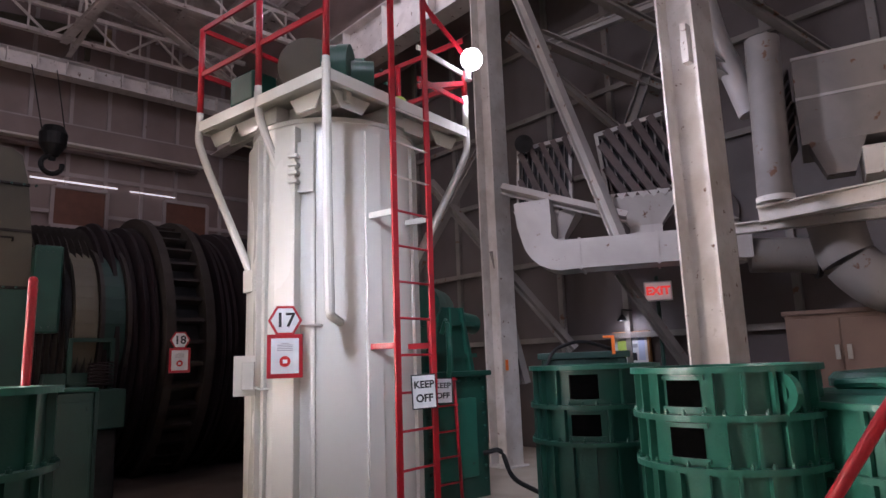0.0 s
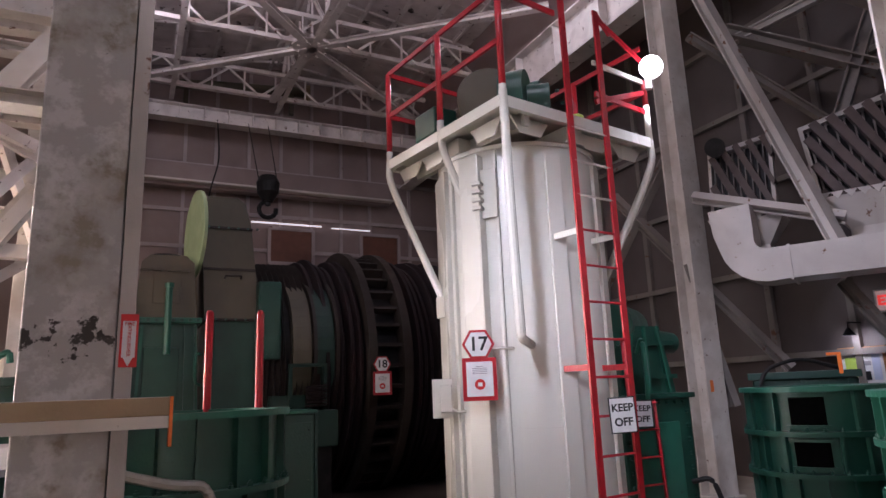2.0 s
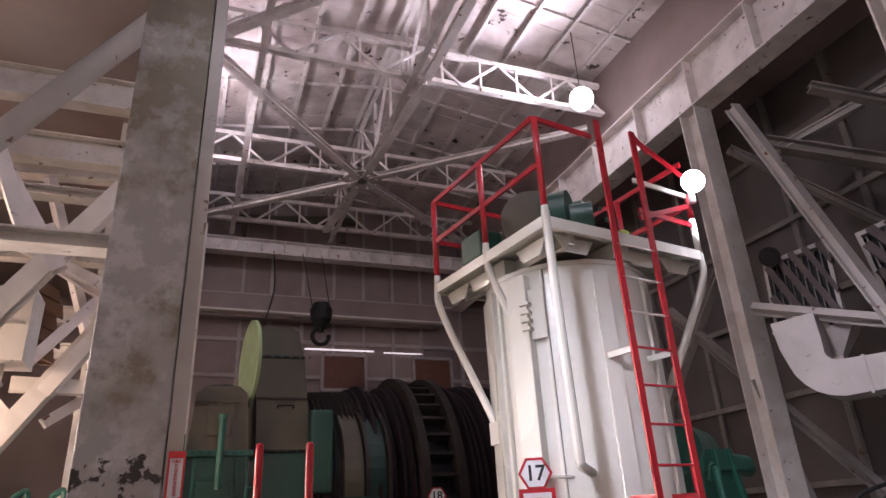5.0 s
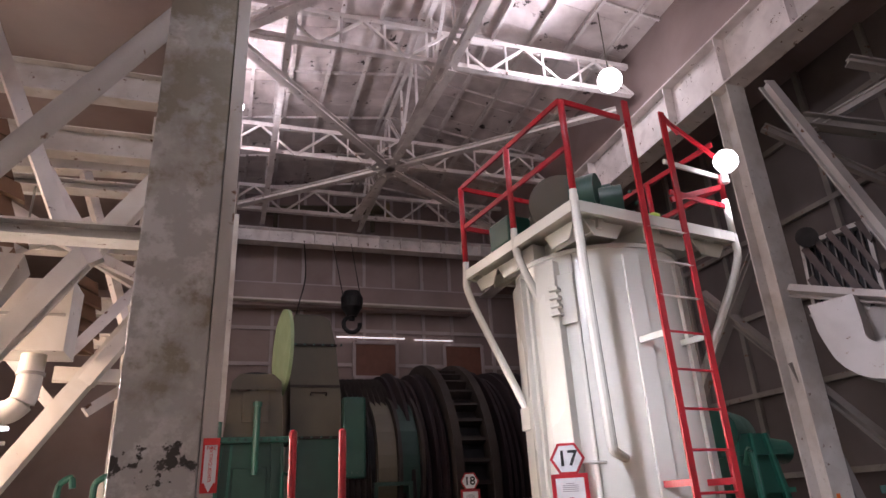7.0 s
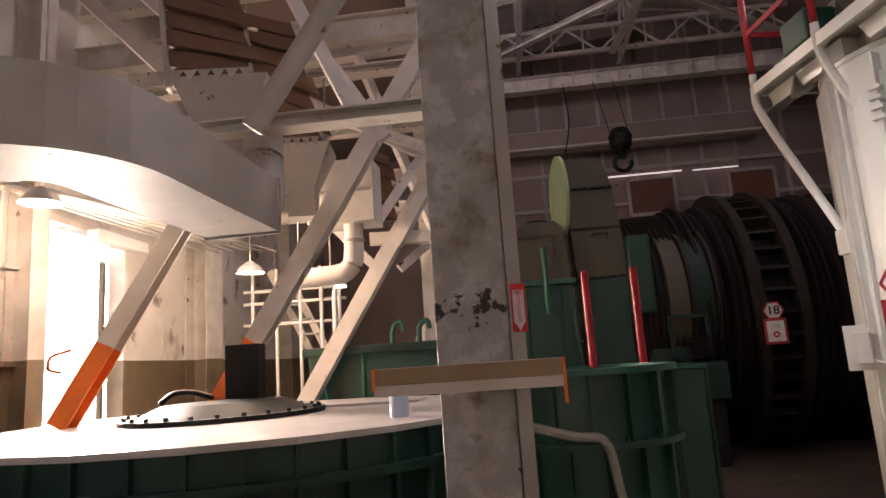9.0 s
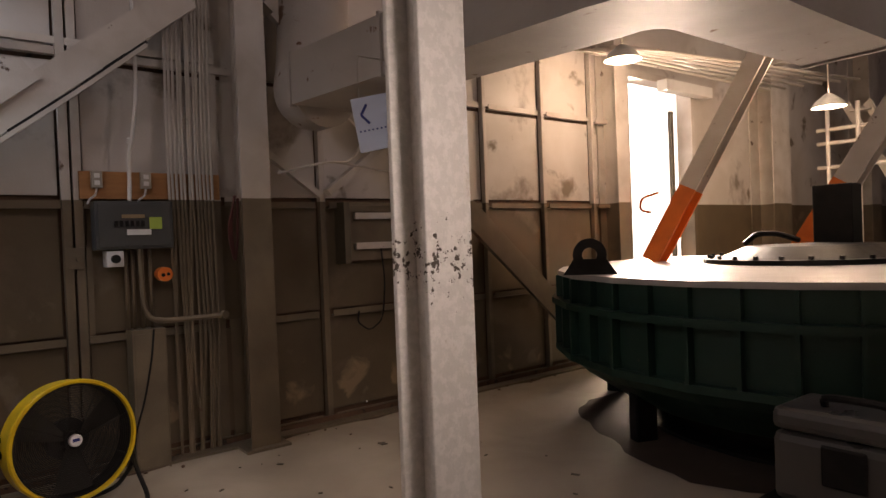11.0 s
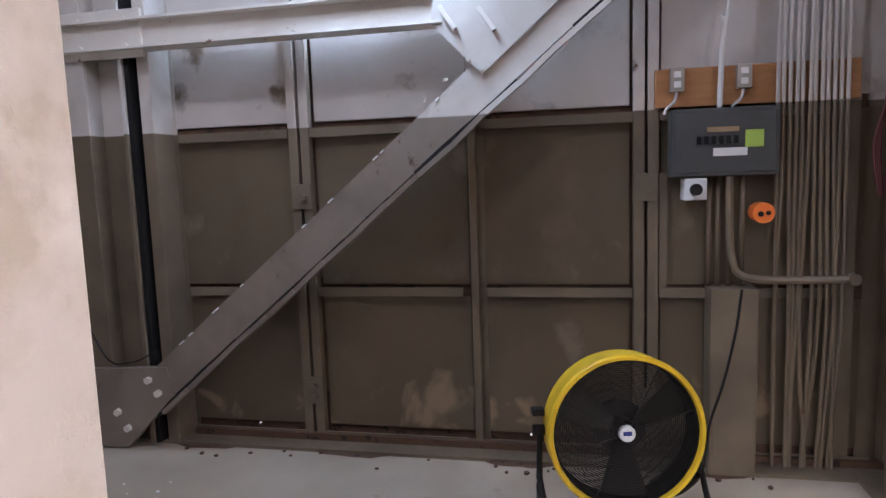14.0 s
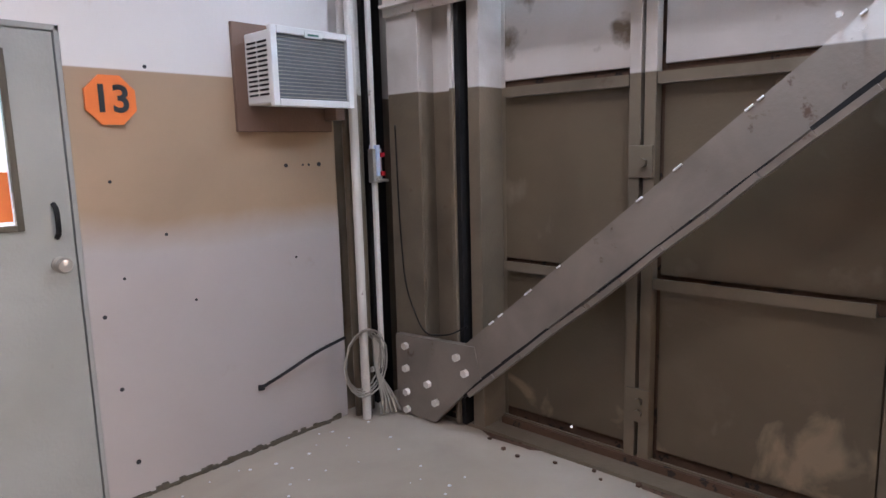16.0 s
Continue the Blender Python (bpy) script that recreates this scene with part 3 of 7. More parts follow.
# purlins
bm = bm_new()
prism(bm, csh(.07, .12, .014), (1.6, -3, 10.54), (1.6, 18, 10.54))
pur = tagged(part("purlin", bm, TRUSSP), "painted steel purlin under the roof deck", "purlin", "roof purlins")
for i in range(1, 10):
    x = 1.6 + i * .8
    z = 10.58 + (x - 1) * .146 if x < 5.1 else 10.58 + (9.3 - x) * .146
    copy_thing(pur, pose(x - 1.6, 0, z - 10.58 - .02))


def roof_truss(y, z0=9.28, z1=9.95, x0=1.05, x1=9.0, n=10, name="roof_truss"):
    c = thing(name, "light lattice roof truss of painted angles", "truss", "roof trusses")
    bm = bm_new()
    prism(bm, lsh(.12, .10, .014), (x0, y, z0), (x1, y, z0))
    part("bottom_chord", bm, TRUSSP, c)
    bm = bm_new()
    prism(bm, lsh(.10, .10, .014), (x0, y, z1), (x1, y, z1))
    part("top_chord", bm, TRUSSP, c)
    dx = (x1 - x0) / n
    for i in range(n):
        bm = bm_new()
        a, b = (z0, z1) if i % 2 == 0 else (z1, z0)
        prism(bm, rect(.05, .05), (x0 + i * dx, y, a), (x0 + (i + 1) * dx, y, b))
        part("web_bar", bm, TRUSSP, c)
        bm = bm_new()
        prism(bm, rect(.04, .04), (x0 + (i + .5) * dx, y, z0), (x0 + (i + .5) * dx, y, z1))
        part("web_post", bm, TRUSSP, c)
    return c


for yy in (-1.2, 2.3, 5.7, 9.2, 13.08, 16.1):
    roof_truss(yy)
HUB = Vector((4.84, 13.08, 9.22))
star = thing("roof_bracing_star", "star of roof bracing bars meeting at a bolted hub plate", "bracing")
bm = bm_new()
lathe(bm, [(0, -.02), (.46, -.02), (.46, .02), (0, .02)], HUB, (0, 0, 1), 8, smooth=False)
hp = part("hub_plate", bm, TRUSSP, star)
bolts(hp, [HUB + Vector((.33 * math.cos(a), .33 * math.sin(a), -.05)) for a in [i * .785 + .2 for i in range(8)]], (0, 0, -1), .03, .03, TRUSSP)
for tx, ty in ((1.2, 9.3), (1.2, 16.0), (8.9, 9.7), (8.9, 16.2), (4.55, 16.1), (5.1, 9.2)):
    bm = bm_new()
    prism(bm, ish(.17, .12, .014, .014), HUB, (tx, ty, 9.22))
    part("star_bar", bm, TRUSSP, star)
bm = bm_new()
for a, b in (((1.2, 9.3, 9.3), (5.1, 5.7, 9.3)), ((5.1, 9.2, 9.3), (5.2, 2.3, 9.3)), ((1.2, 2.3, 9.3), (5.1, 5.7, 9.3)), ((5.1, 5.7, 9.3), (8.9, 2.3, 9.3))):
    prism(bm, ish(.16, .12, .014, .014), a, b)
one("roof_cross_bracing", bm, TRUSSP, "painted cross bracing bars below the roof trusses", "bracing")

def long_truss(x, ya, yb, n):
    c = thing("ridge_truss", "lattice truss of painted angles along the roof ridge", "truss", "ridge trusses")
    for z, w in ((9.26, .12), (10.72, .10)):
        bm = bm_new()
        prism(bm, lsh(w, w, .014), (x, ya, z), (x, yb, z))
        part("chord", bm, TRUSSP, c)
    dy = (yb - ya) / n
    for i in range(n):
        a, b = (9.28, 10.72) if i % 2 == 0 else (10.72, 9.28)
        bm = bm_new()
        prism(bm, lsh(.07, .07, .012), (x, ya + i * dy, a), (x, ya + (i + 1) * dy, b))
        part("web_bar", bm, TRUSSP, c)
        bm = bm_new()
        prism(bm, rect(.05, .05), (x, ya + i * dy, 9.28), (x, ya + i * dy, 10.72))
        part("web_post", bm, TRUSSP, c)


long_truss(4.9, 2.3, 17.0, 12)
long_truss(2.2, 2.3, 17.0, 12)
for y in np.arange(1.0, 17.6, 1.84):
    bm = bm_new()
    for x0, x1, za, zb in ((1.0, 5.1, 10.56, 11.16), (5.1, 9.3, 11.16, 10.56)):
        prism(bm, rect(.05, .06), (x0, y, za), (x1, y, zb))
    one("deck_batten", bm, TRUSSP, "painted batten across the roof deck seams", "batten", "roof deck battens")
# crane runway girders and bridge
def girder(name, p, q, w, h, step, label, mat_=TRUSSP, side=(1, 0, 0)):
    c = thing(name, label, "girder")
    bm = bm_new()
    prism(bm, ish(w, h, .03, .02), p, q)
    part("girder_beam", bm, mat_, c)
    p, q = Vector(p), Vector(q)
    ln = (q - p).length
    d = (q - p) / ln
    s = Vector((d.y, -d.x, 0))
    n = int(ln / step)
    for i in range(1, n):
        bm = bm_new()
        a = p + d * (ln * i / n)
        prism(bm, rect(.02, w * .46), a + s * w * .25 - Vector((0, 0, h / 2 - .03)), a + s * w * .25 + Vector((0, 0, h / 2 - .03)), s)
        prism(bm, rect(.02, w * .46), a - s * w * .25 - Vector((0, 0, h / 2 - .03)), a - s * w * .25 + Vector((0, 0, h / 2 - .03)), s)
        part("stiffener", bm, mat_, c)
    if h > .6:
        bm = bm_new()
        for i in range(int(ln / .22)):
            for v in (-1, 1):
                a = p + d * (.1 + i * .22)
                sd = s if s.dot(Vector((5.1, 5, 0)) - p) > 0 else -s
                a = a + sd * .011 + Vector((0, 0, v * (h / 2 - .09)))
                prism(bm, [(-.018, -.018), (.018, -.018), (.018, .018), (-.018, .018)], a, a + sd * .014)
        tagged(part("rivet_row", bm, mat_, c), "rows of rivet heads along the web", "", "", "stuff")
    return c


girder("crane_runway_girder", (9.06, -3, 8.27), (9.06, 18, 8.27), .42, .95, 1.4, "deep riveted crane runway girder with stiffeners")
girder("crane_runway_girder", (1.25, -3, 8.4), (1.25, 18, 8.4), .42, .7, 1.4, "deep riveted crane runway girder with stiffeners")
girder("crane_bridge_girder", (1.1, 17.1, 8.955), (9.2, 17.1, 8.955), .36, .42, .62, "crane bridge girder with triangular web stiffeners")
lb = one("crane_lower_beam", box(bm_new(), 1.5, 8.35, 17.55, 17.85, 7.1, 7.75), HALLW, "plain painted box beam of the crane bridge", "beam")
box_e = bm_new()
prism(box_e, rect(.36, .05), (1.5, 17.5, 7.22), (8.4, 17.5, 7.18))
one("crane_walkway_edge", box_e, BRACE, "pale steel edge strip along the crane beam", "beam")
bm = bm_new()
cyl(bm, (2.2, 17.3, 9.85), (5.6, 16.7, 9.9), .14, 16)
shaft = one("crane_shaft_cover", bm, BROWNC, "long pipe cover along the crane bridge", "pipe")
bm = bm_new()
cyl(bm, (5.58, 16.705, 9.9), (5.70, 16.68, 9.9), .22, 16)
for sx, sy in ((2.5, 17.25), (5.2, 16.77)):
    part("bracket", box(bm_new(), sx - .06, sx + .06, sy - .06, sy + .06, 9.2, 9.8), BROWNC, shaft)
part("end_disc", bm, WOODT, shaft, "pale disc on the shaft end")

# north wall framing, boarded windows, bright gaps
bm = bm_new()
for x in (2.6, 3.4, 4.3, 5.2, 6.1, 7.0, 7.9, 9.2, 10.4):
    prism(bm, rect(.09, .07), (x, 18.06, 0), (x, 18.06, 11), (0, 1, 0))
for z in (3.3, 5.6, 6.6, 7.9):
    prism(bm, rect(.07, .10), (.9, 18.05, z), (12, 18.05, z))
tagged(part("wall_north_framing", bm, HALLS), "", "", "", "structure")
for x0, x1, nm in ((4.95, 6.1, "window_1"), (7.65, 8.75, "window_2")):
    w = tagged(new(nm), "boarded-up window in the far hall wall", "window", "", "structure")
    part("board", box(bm_new(), x0, x1, 18.0, 18.03, 5.3, 6.2), BOARDW, w)
    bm = bm_new()
    for a, b in (((x0 - .05, 18, 5.25), (x1 + .05, 18, 5.25)), ((x0 - .05, 18, 6.25), (x1 + .05, 18, 6.25)), ((x0 - .05, 18, 5.25), (x0 - .05, 18, 6.25)), ((x1 + .05, 18, 5.25), (x1 + .05, 18, 6.25))):
        prism(bm, rect(.09, .07), a, b, (0, 1, 0))
    part("window_frame", bm, HALLS, w)
bm = bm_new()
box(bm, 4.4, 6.4, 18.02, 18.05, 6.39, 6.42)
box(bm, 6.7, 7.9, 18.02, 18.05, 6.37, 6.39)
tagged(part("wall_gap_daylight", bm, SLIT), "daylight through a gap in the sheet wall", "daylight", "", "structure")

# main hall columns
def h_column(name, x, y, w, d, top, mat_, label, flange=.025, axis='y'):
    c = thing(name, label, "column", "hall columns")
    bm = bm_new()
    if axis == 'y':
        box(bm, x - w / 2, x + w / 2, y - d / 2, y - d / 2 + flange, .02, top, .005)
        box(bm, x - w / 2, x + w / 2, y + d / 2 - flange, y + d / 2, .02, top, .005)
        box(bm, x - .012, x + .012, y - d / 2 + flange, y + d / 2 - flange, .02, top)
    else:
        box(bm, x - w / 2, x - w / 2 + flange, y - d / 2, y + d / 2, .02, top, .005)
        box(bm, x + w / 2 - flange, x + w / 2, y - d / 2, y + d / 2, .02, top, .005)
        box(bm, x - w / 2 + flange, x + w / 2 - flange, y - .012, y + .012, .02, top)
    part("shaft", bm, mat_, c)
    part("base_plate", box(bm_new(), x - w / 2 - .06, x + w / 2 + .06, y - d / 2 - .06, y + d / 2 + .06, 0, .025, .004), mat_, c)
    return c


def chips(host, axis, plane, u0, u1, z0, z1, n, seed, size=.022):
    """Bare flakes where paint has come off a steel face, 2 mm proud."""
    random.seed(seed)
    bm = bm_new()
    for _ in range(n):
        u = random.uniform(u0, u1)
        z = random.triangular(z0, z1, (z0 + z1) / 2)
        r = size * random.uniform(.2, 1) ** 1.5
        vs = []
        k = random.randint(6, 9)
        for q in range(k):
            a = 2 * math.pi * q / k
            rr_ = r * random.uniform(.5, 1.2)
            uu = min(max(u + rr_ * math.cos(a), u0), u1)
            p = (plane, uu, z + 1.3 * rr_ * math.sin(a)) if axis == 'x' else (uu, plane, z + 1.3 * rr_ * math.sin(a))
            vs.append(bm.verts.new(p))
        bm.faces.new(vs)
    return tagged(part("rust_chips", bm, CHIPD, host), "bare dark flakes in the paint", "", "", "stuff")


col_near = thing("peeling_column", "broad box column with mottled peeling grey paint", "column", "hall columns")
bm = bm_new()
box(bm, 1.13, 1.48, 3.10, 3.42, .02, 8.0, .008)
part("shaft", bm, PEEL, col_near)
bm = bm_new()
box(bm, 1.484, 1.55, 3.09, 3.12, .02, 8.0, .004)
box(bm, 1.484, 1.50, 3.13, 3.40, .02, 8.0)
part("side_channel", bm, DUCTP, col_near, "cream painted side channel")
part("base_plate", box(bm_new(), 1.05, 1.6, 3.0, 3.5, 0, .02), CREAM, col_near)
es = thing("extinguisher_sign", "narrow red and white vertical sign with an arrow", "sign")
part("sign_plate", box(bm_new(), 1.495, 1.565, 3.075, 3.085, 1.73, 1.955, .002), REDINK, es)
bm = bm_new()
box(bm, 1.504, 1.556, 3.071, 3.075, 1.77, 1.925)
part("white_field", bm, PAPER, es)
words("sign_lettering", "FIRE", .021, pose(1.53, 3.070, 1.912, 90, 0, 0), REDINK, es)
words("sign_lettering", "EXTINGUISHER", .021, pose(1.53, 3.070, 1.845, 90, 90, 0), REDINK, es)
bm = bm_new()
prism(bm, [(-.02, .02), (.02, .02), (0, -.02)], (1.53, 3.071, 1.752), (1.53, 3.066, 1.752))
part("sign_arrow", bm, PAPER, es)
col_e = h_column("steel_column", -.585, 1.22, .21, .20, 7.4, CHIPC, "cream painted steel H-column with chipped paint", axis='x')
col_f = h_column("steel_column", -.725, -.47, .25, .30, 7.4, SCUFFC, "cream painted steel H-column with rust chips along its edge", axis='y')
chips(col_f, 'x', -.598, -.345, -.322, .4, 2.2, 40, 22, .010)
h_column("steel_column", 9.06, 6.96, .36, .36, 7.9, CREAM, "tall cream steel column carrying the crane girder", axis='y')
h_column("steel_column", 7.53, 2.80, .42, .38, 7.9, CREAM, "cream steel column beside the green casings", axis='y')
h_column("steel_column", .52, 9.4, .62, .4, 7.4, CREAM, "wide cream steel column behind the green tank", axis='y')
h_column("steel_column", 1.35, 13.5, .36, .36, 7.8, CREAM, "tall cream steel column by the far wall", axis='y')
h_column("steel_column", 9.06, 13.6, .36, .36, 7.9, CREAM, "tall cream steel column in the far hall", axis='y')
# darker concrete area under the hoist
setting("floor_machine_slab", box(bm_new(), 2.2, 7.3, 6.7, 16.5, -.02, .006), DARKC)
# ragged dark patch that paints the casing's shadow on the floor
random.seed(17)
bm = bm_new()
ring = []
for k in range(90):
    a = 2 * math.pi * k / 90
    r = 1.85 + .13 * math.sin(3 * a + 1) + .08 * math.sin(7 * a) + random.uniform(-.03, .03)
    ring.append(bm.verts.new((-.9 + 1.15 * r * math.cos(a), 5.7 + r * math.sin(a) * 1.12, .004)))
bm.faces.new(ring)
setting("floor_casing_shadow", bm, DARKC, "dark patch painted as the shadow under the casing", "stain")
# rusted base angle and dirt along the west wall
bm = bm_new()
prism(bm, rect(.05, .06), (-3.85, -2.2, .03), (-3.85, 6.5, .03))
tagged(part("baseboard_angle", bm, RUSTM), "rusted steel angle along the wall foot", "angle", "", "structure")
random.seed(31)
bm = bm_new()
row = []
for i in range(150):
    y = -2.3 + i * .058
    row.append((bm.verts.new((-3.84, y, .004)), bm.verts.new((-3.70 + .05 * math.sin(i * .37) + random.uniform(-.012, .015), y, .003))))
for a, b in zip(row, row[1:]):
    bm.faces.new((a[0], a[1], b[1], b[0]))
for i in range(140):
    y, x = random.uniform(-2.3, 6), -3.8 + random.expovariate(13)
    r = random.uniform(.004, .018)
    cyl(bm, (x, y, .002), (x + random.uniform(-.004, .004), y, .002 + r * .7), r, 5)
tagged(part("swept_dirt", bm, RUSTM), "rust flakes and dirt swept along the wall foot", "dirt", "", "stuff")
bm = bm_new()
for y in (.6, 1.9, 3.2, 4.5, 5.8, 7.1, 8.4, 9.7, 11.0):
    prism(bm, rect(.10, .08), (10.85, y, 0), (10.85, y, 9), (1, 0, 0))
for z in (1.9, 3.3, 4.7, 6.1, 7.5):
    prism(bm, rect(.08, .09), (10.83, -3, z), (10.83, 18, z), (0, 0, 1))
tagged(part("wall_east_framing", bm, DUSTP), "dusty steel framing on the east wall", "framing", "", "structure")
# ---- tank with its platform ----
TM = Matrix.Translation((4.957, 5.27, 0)) @ Matrix.Rotation(radians(9.6), 4, 'Z')
R, TZ, PZ = .775, 3.74, 3.94
tank = thing("steel_tank", "tall cream-white cylindrical steel tank with vertical battens", "tank", "", TM)
bm = bm_new()
lathe(bm, [(0, 0), (R, 0), (R, TZ - .05), (R + .012, TZ - .05), (R + .012, TZ - .01), (R - .03, TZ), (0, TZ)], n=72)
for f in bm.faces:
    f.smooth = abs(f.normal.z) < .3
part("shell", bm, TANKW, tank)


def batten(a, w, d, z0, z1, parent=None):
    bm = bm_new()
    m = Matrix.Rotation(radians(a), 4, 'Z') @ Matrix.Translation((R, 0, 0))
    box(bm, -.03, d, -w / 2, w / 2, z0, z1, .004, m)
    return part("batten", bm, TANKW, tank)


for a, w, d in ((-203, .40, .022), (-182, .03, .035), (-107.6, .15, .022), (-62, .20, .024), (150, .08, .02), (-30, .05, .02), (20, .05, .02), (70, .05, .02), (110, .05, .02)):
    batten(a, w, d, .02, TZ - .12)
m = Matrix.Rotation(radians(-152), 4, 'Z') @ Matrix.Translation((R, 0, 0))
for a, w, h, top in ((-162.5, .21, .085, TZ - .10), (-146, .035, .03, TZ - .06)):
    m2 = Matrix.Rotation(radians(a), 4, 'Z') @ Matrix.Translation((R, 0, 0))
    bm = bm_new()
    box(bm, -.05, h, -w / 2, w / 2, .02, top, .008, m2)
    part("cable_trunk", bm, TANKW, tank)
for z in (1.25, 2.5):
    bm = bm_new()
    lathe(bm, [(R - .01, z - .004), (R + .003, z - .004), (R + .003, z + .004), (R - .01, z + .004)], n=72)
    part("weld_seam", bm, TANKW, tank)
bm = bm_new()
for i in range(4):
    box(bm, .04, .13, -.11, -.07 + .05, 3.12 + i * .075, 3.15 + i * .075, .003, m)
box(bm, .0, .05, -.06, .10, 3.05, 3.5, .004, m)
part("bracket_comb", bm, TANKW, tank)
# platform
plat = thing("tank_platform", "cream steel platform on the tank with trapezoid gussets and struts", "platform", "", TM)
x0, x1, y0, y1 = -.95, .97, -.92, .88
bm = bm_new()
box(bm, x0, x1, y0, y1, PZ - .012, PZ, 0)
part("deck", bm, TANKW, plat)
for a, b in (((x0, y0), (x1, y0)), ((x1, y0), (x1, y1)), ((x1, y1), (x0, y1)), ((x0, y1), (x0, y0))):
    bm = bm_new()
    prism(bm, csh(.05, .10, .01), (*a, PZ - .05), (*b, PZ - .05))
    part("edge_channel", bm, TANKW, plat)


def gusset_at(p, d, w0, w1, h):
    p, d = Vector(p), Vector(d)
    bm = bm_new()
    prism(bm, [(-w0 / 2, 0), (w0 / 2, 0), (w1 / 2, -h), (-w1 / 2, -h)], p, p + d * .014)
    return part("gusset", bm, TANKW, plat)


for y in (-.55, .25, .68):
    gusset_at((x0 + .12, y, PZ - .09), (1, 0, 0), .42, .24, .14)
for x in (-.55, .25, .72):
    gusset_at((x, y0 + .10, PZ - .09), (0, 1, 0), .44, .24, .14)
bm = bm_new()
box(bm, x0 + .3, x0 + .36, y0 + .06, y1 - .06, PZ - .17, PZ - .05)
box(bm, x0 + .16, x1 - .1, -.1, .1, PZ - .2, PZ - .05)
box(bm, -.1, .1, y0 + .1, y1 - .06, PZ - .2, PZ - .05)
part("cross_beam", bm, TANKW, plat)
struts = [
    [(x0, y1, PZ - .02), (x0 - .01, y1, PZ - .24), (-.69, .33, 2.35)],
    [(x0, -.05, PZ + .05), (x0 + .01, -.05, PZ - .2), (-.72, -.2, 3.05)],
    [(x0 + .02, y0, PZ + .05), (x0 + .03, y0, 3.0), (x0 + .06, y0 + .01, 2.06), (x0 + .07, y0 + .02, 1.96), (x0 + .13, y0 + .05, 1.94), (-.50, -.60, 1.93)],
    [(x1, y0, PZ - .02), (x1 + .01, y0, PZ - .28), (.66, -.36, 2.45)],
    [(x1, y1, PZ - .02), (x1, y1, PZ - .28), (.55, .5, 2.4)]]
for s in struts:
    bm = bm_new()
    tube(bm, smooth_line(s, 4), .037, 10)
    part("strut", bm, TANKW, plat)
bm = bm_new()
box(bm, -.76, -.70, .26, .40, 2.25, 2.45, .004)
part("strut_pad", bm, TANKW, plat)
# railing, red over a white foot
rail = thing("platform_railing", "red pipe railing with white feet round the platform", "railing", "", TM)
RT = PZ + .98
posts = [(x0, y1), (x0, -.05), (x0 + .02, y0), (x1, y1), (x1, y0), (.97, -.0)]
for i, (x, y) in enumerate(posts):
    bm = bm_new()
    tube(bm, [(x, y, PZ + (.1 if i < 3 else .35)), (x, y, RT if i != 4 else PZ + .62)], .030, 10)
    po = part("post", bm, RED, rail)
    bm = bm_new()
    tube(bm, [(x, y, PZ - .04), (x, y, PZ + (.1 if i < 3 else .35))], .033, 10)
    part("post_foot", bm, TANKW, rail, "white painted foot")
for a, b, w in (((x0, y0), (x0, y1), 0), ((x0, y1), (x1, y1), 0), ((x0 + .02, y0), (-.25, y0), 0), ((.22, y0), (x1, y0), 1), ((x1, y1), (x1, y0), 0)):
    for h in ((.98, .5) if not w else (.62, .30)):
        if w == 0 and b == (-.25, y0) and h == .5:
            continue
        bm = bm_new()
        prism(bm, rect(.022, .05), (*a, PZ + h), (*b, PZ + h - (.02 if w else 0)))
        part("rail_bar", bm, RED if not (w and h > .5) else TANKW, rail)
bm = bm_new()
prism(bm, rect(.022, .05), (.22, y0, PZ + .22), (x1, y0, PZ + .5))
part("rail_bar", bm, RED, rail)
# ladder
lad = thing("tank_ladder", "red steel ladder standing off the tank", "ladder", "", TM)
LX0, LX1, LY = -.26, .20, -1.02
for x in (LX0, LX1):
    bm = bm_new()
    prism(bm, rect(.02, .065), (x, LY, .25), (x, LY, RT + .12), (1, 0, 0))
    part("stile", bm, RED, lad)
for i in range(12):
    bm = bm_new()
    cyl(bm, (LX0, LY, .42 + i * .305), (LX1, LY, .42 + i * .305), .011, 8)
    part("rung", bm, RED if i < 9 else CREAM, lad)
for z in (2.85, 1.72):
    for x in (LX0, LX1):
        bm = bm_new()
        prism(bm, rect(.02, .05), (x, LY, z), (x - .02, LY + .29, z))
        part("standoff", bm, RED if z < 2 else TANKW, lad)
bm = bm_new()
prism(bm, rect(.022, .05), (LX1, LY, RT + .05), (.97, y0, RT - .14))
prism(bm, rect(.022, .05), (LX1, LY, RT + .1), (LX1 + .3, LY + .1, RT + .02))
part("top_grab_bar", bm, RED, lad)
# winch drum on the platform
win = thing("winch_motor", "green winch motor with a grooved drum on the platform", "motor", "", TM)
WZ = PZ + .42
bm = bm_new()
lathe(bm, [(0, -.32), (.32, -.32), (.32, -.26), (.26, -.24), (.26, -.13), (.30, -.11), (.30, -.06), (.26, -.04), (.26, .06), (.30, .08), (.30, .13), (.26, .15), (.26, .22), (.31, .24), (.31, .30), (0, .30)], (-.24, .12, WZ), (.55, .83, 0), 40)
part("drum", bm, BROWNC, win, "dark grooved rope drum")
bm = bm_new()
cyl(bm, (-.06, -.32, WZ), (-.20, -.12, WZ), .30, 24)
cyl(bm, (.10, -.45, WZ - .02), (-.06, -.3, WZ - .02), .17, 18)
cyl(bm, (.14, -.30, WZ + .16), (.02, -.12, WZ + .16), .10, 14)
part("motor_body", bm, GREEN, win)
bolts(win, [Vector((.10 + .02, -.46, WZ - .02)) + Vector((.13 * math.cos(a), 0, .13 * math.sin(a))) for a in [k * 1.047 for k in range(6)]], (.3, -.9, 0), .018, .03, GREEN)
bm = bm_new()
box(bm, -.70, .18, -.28, .5, PZ, PZ + .13, .01)
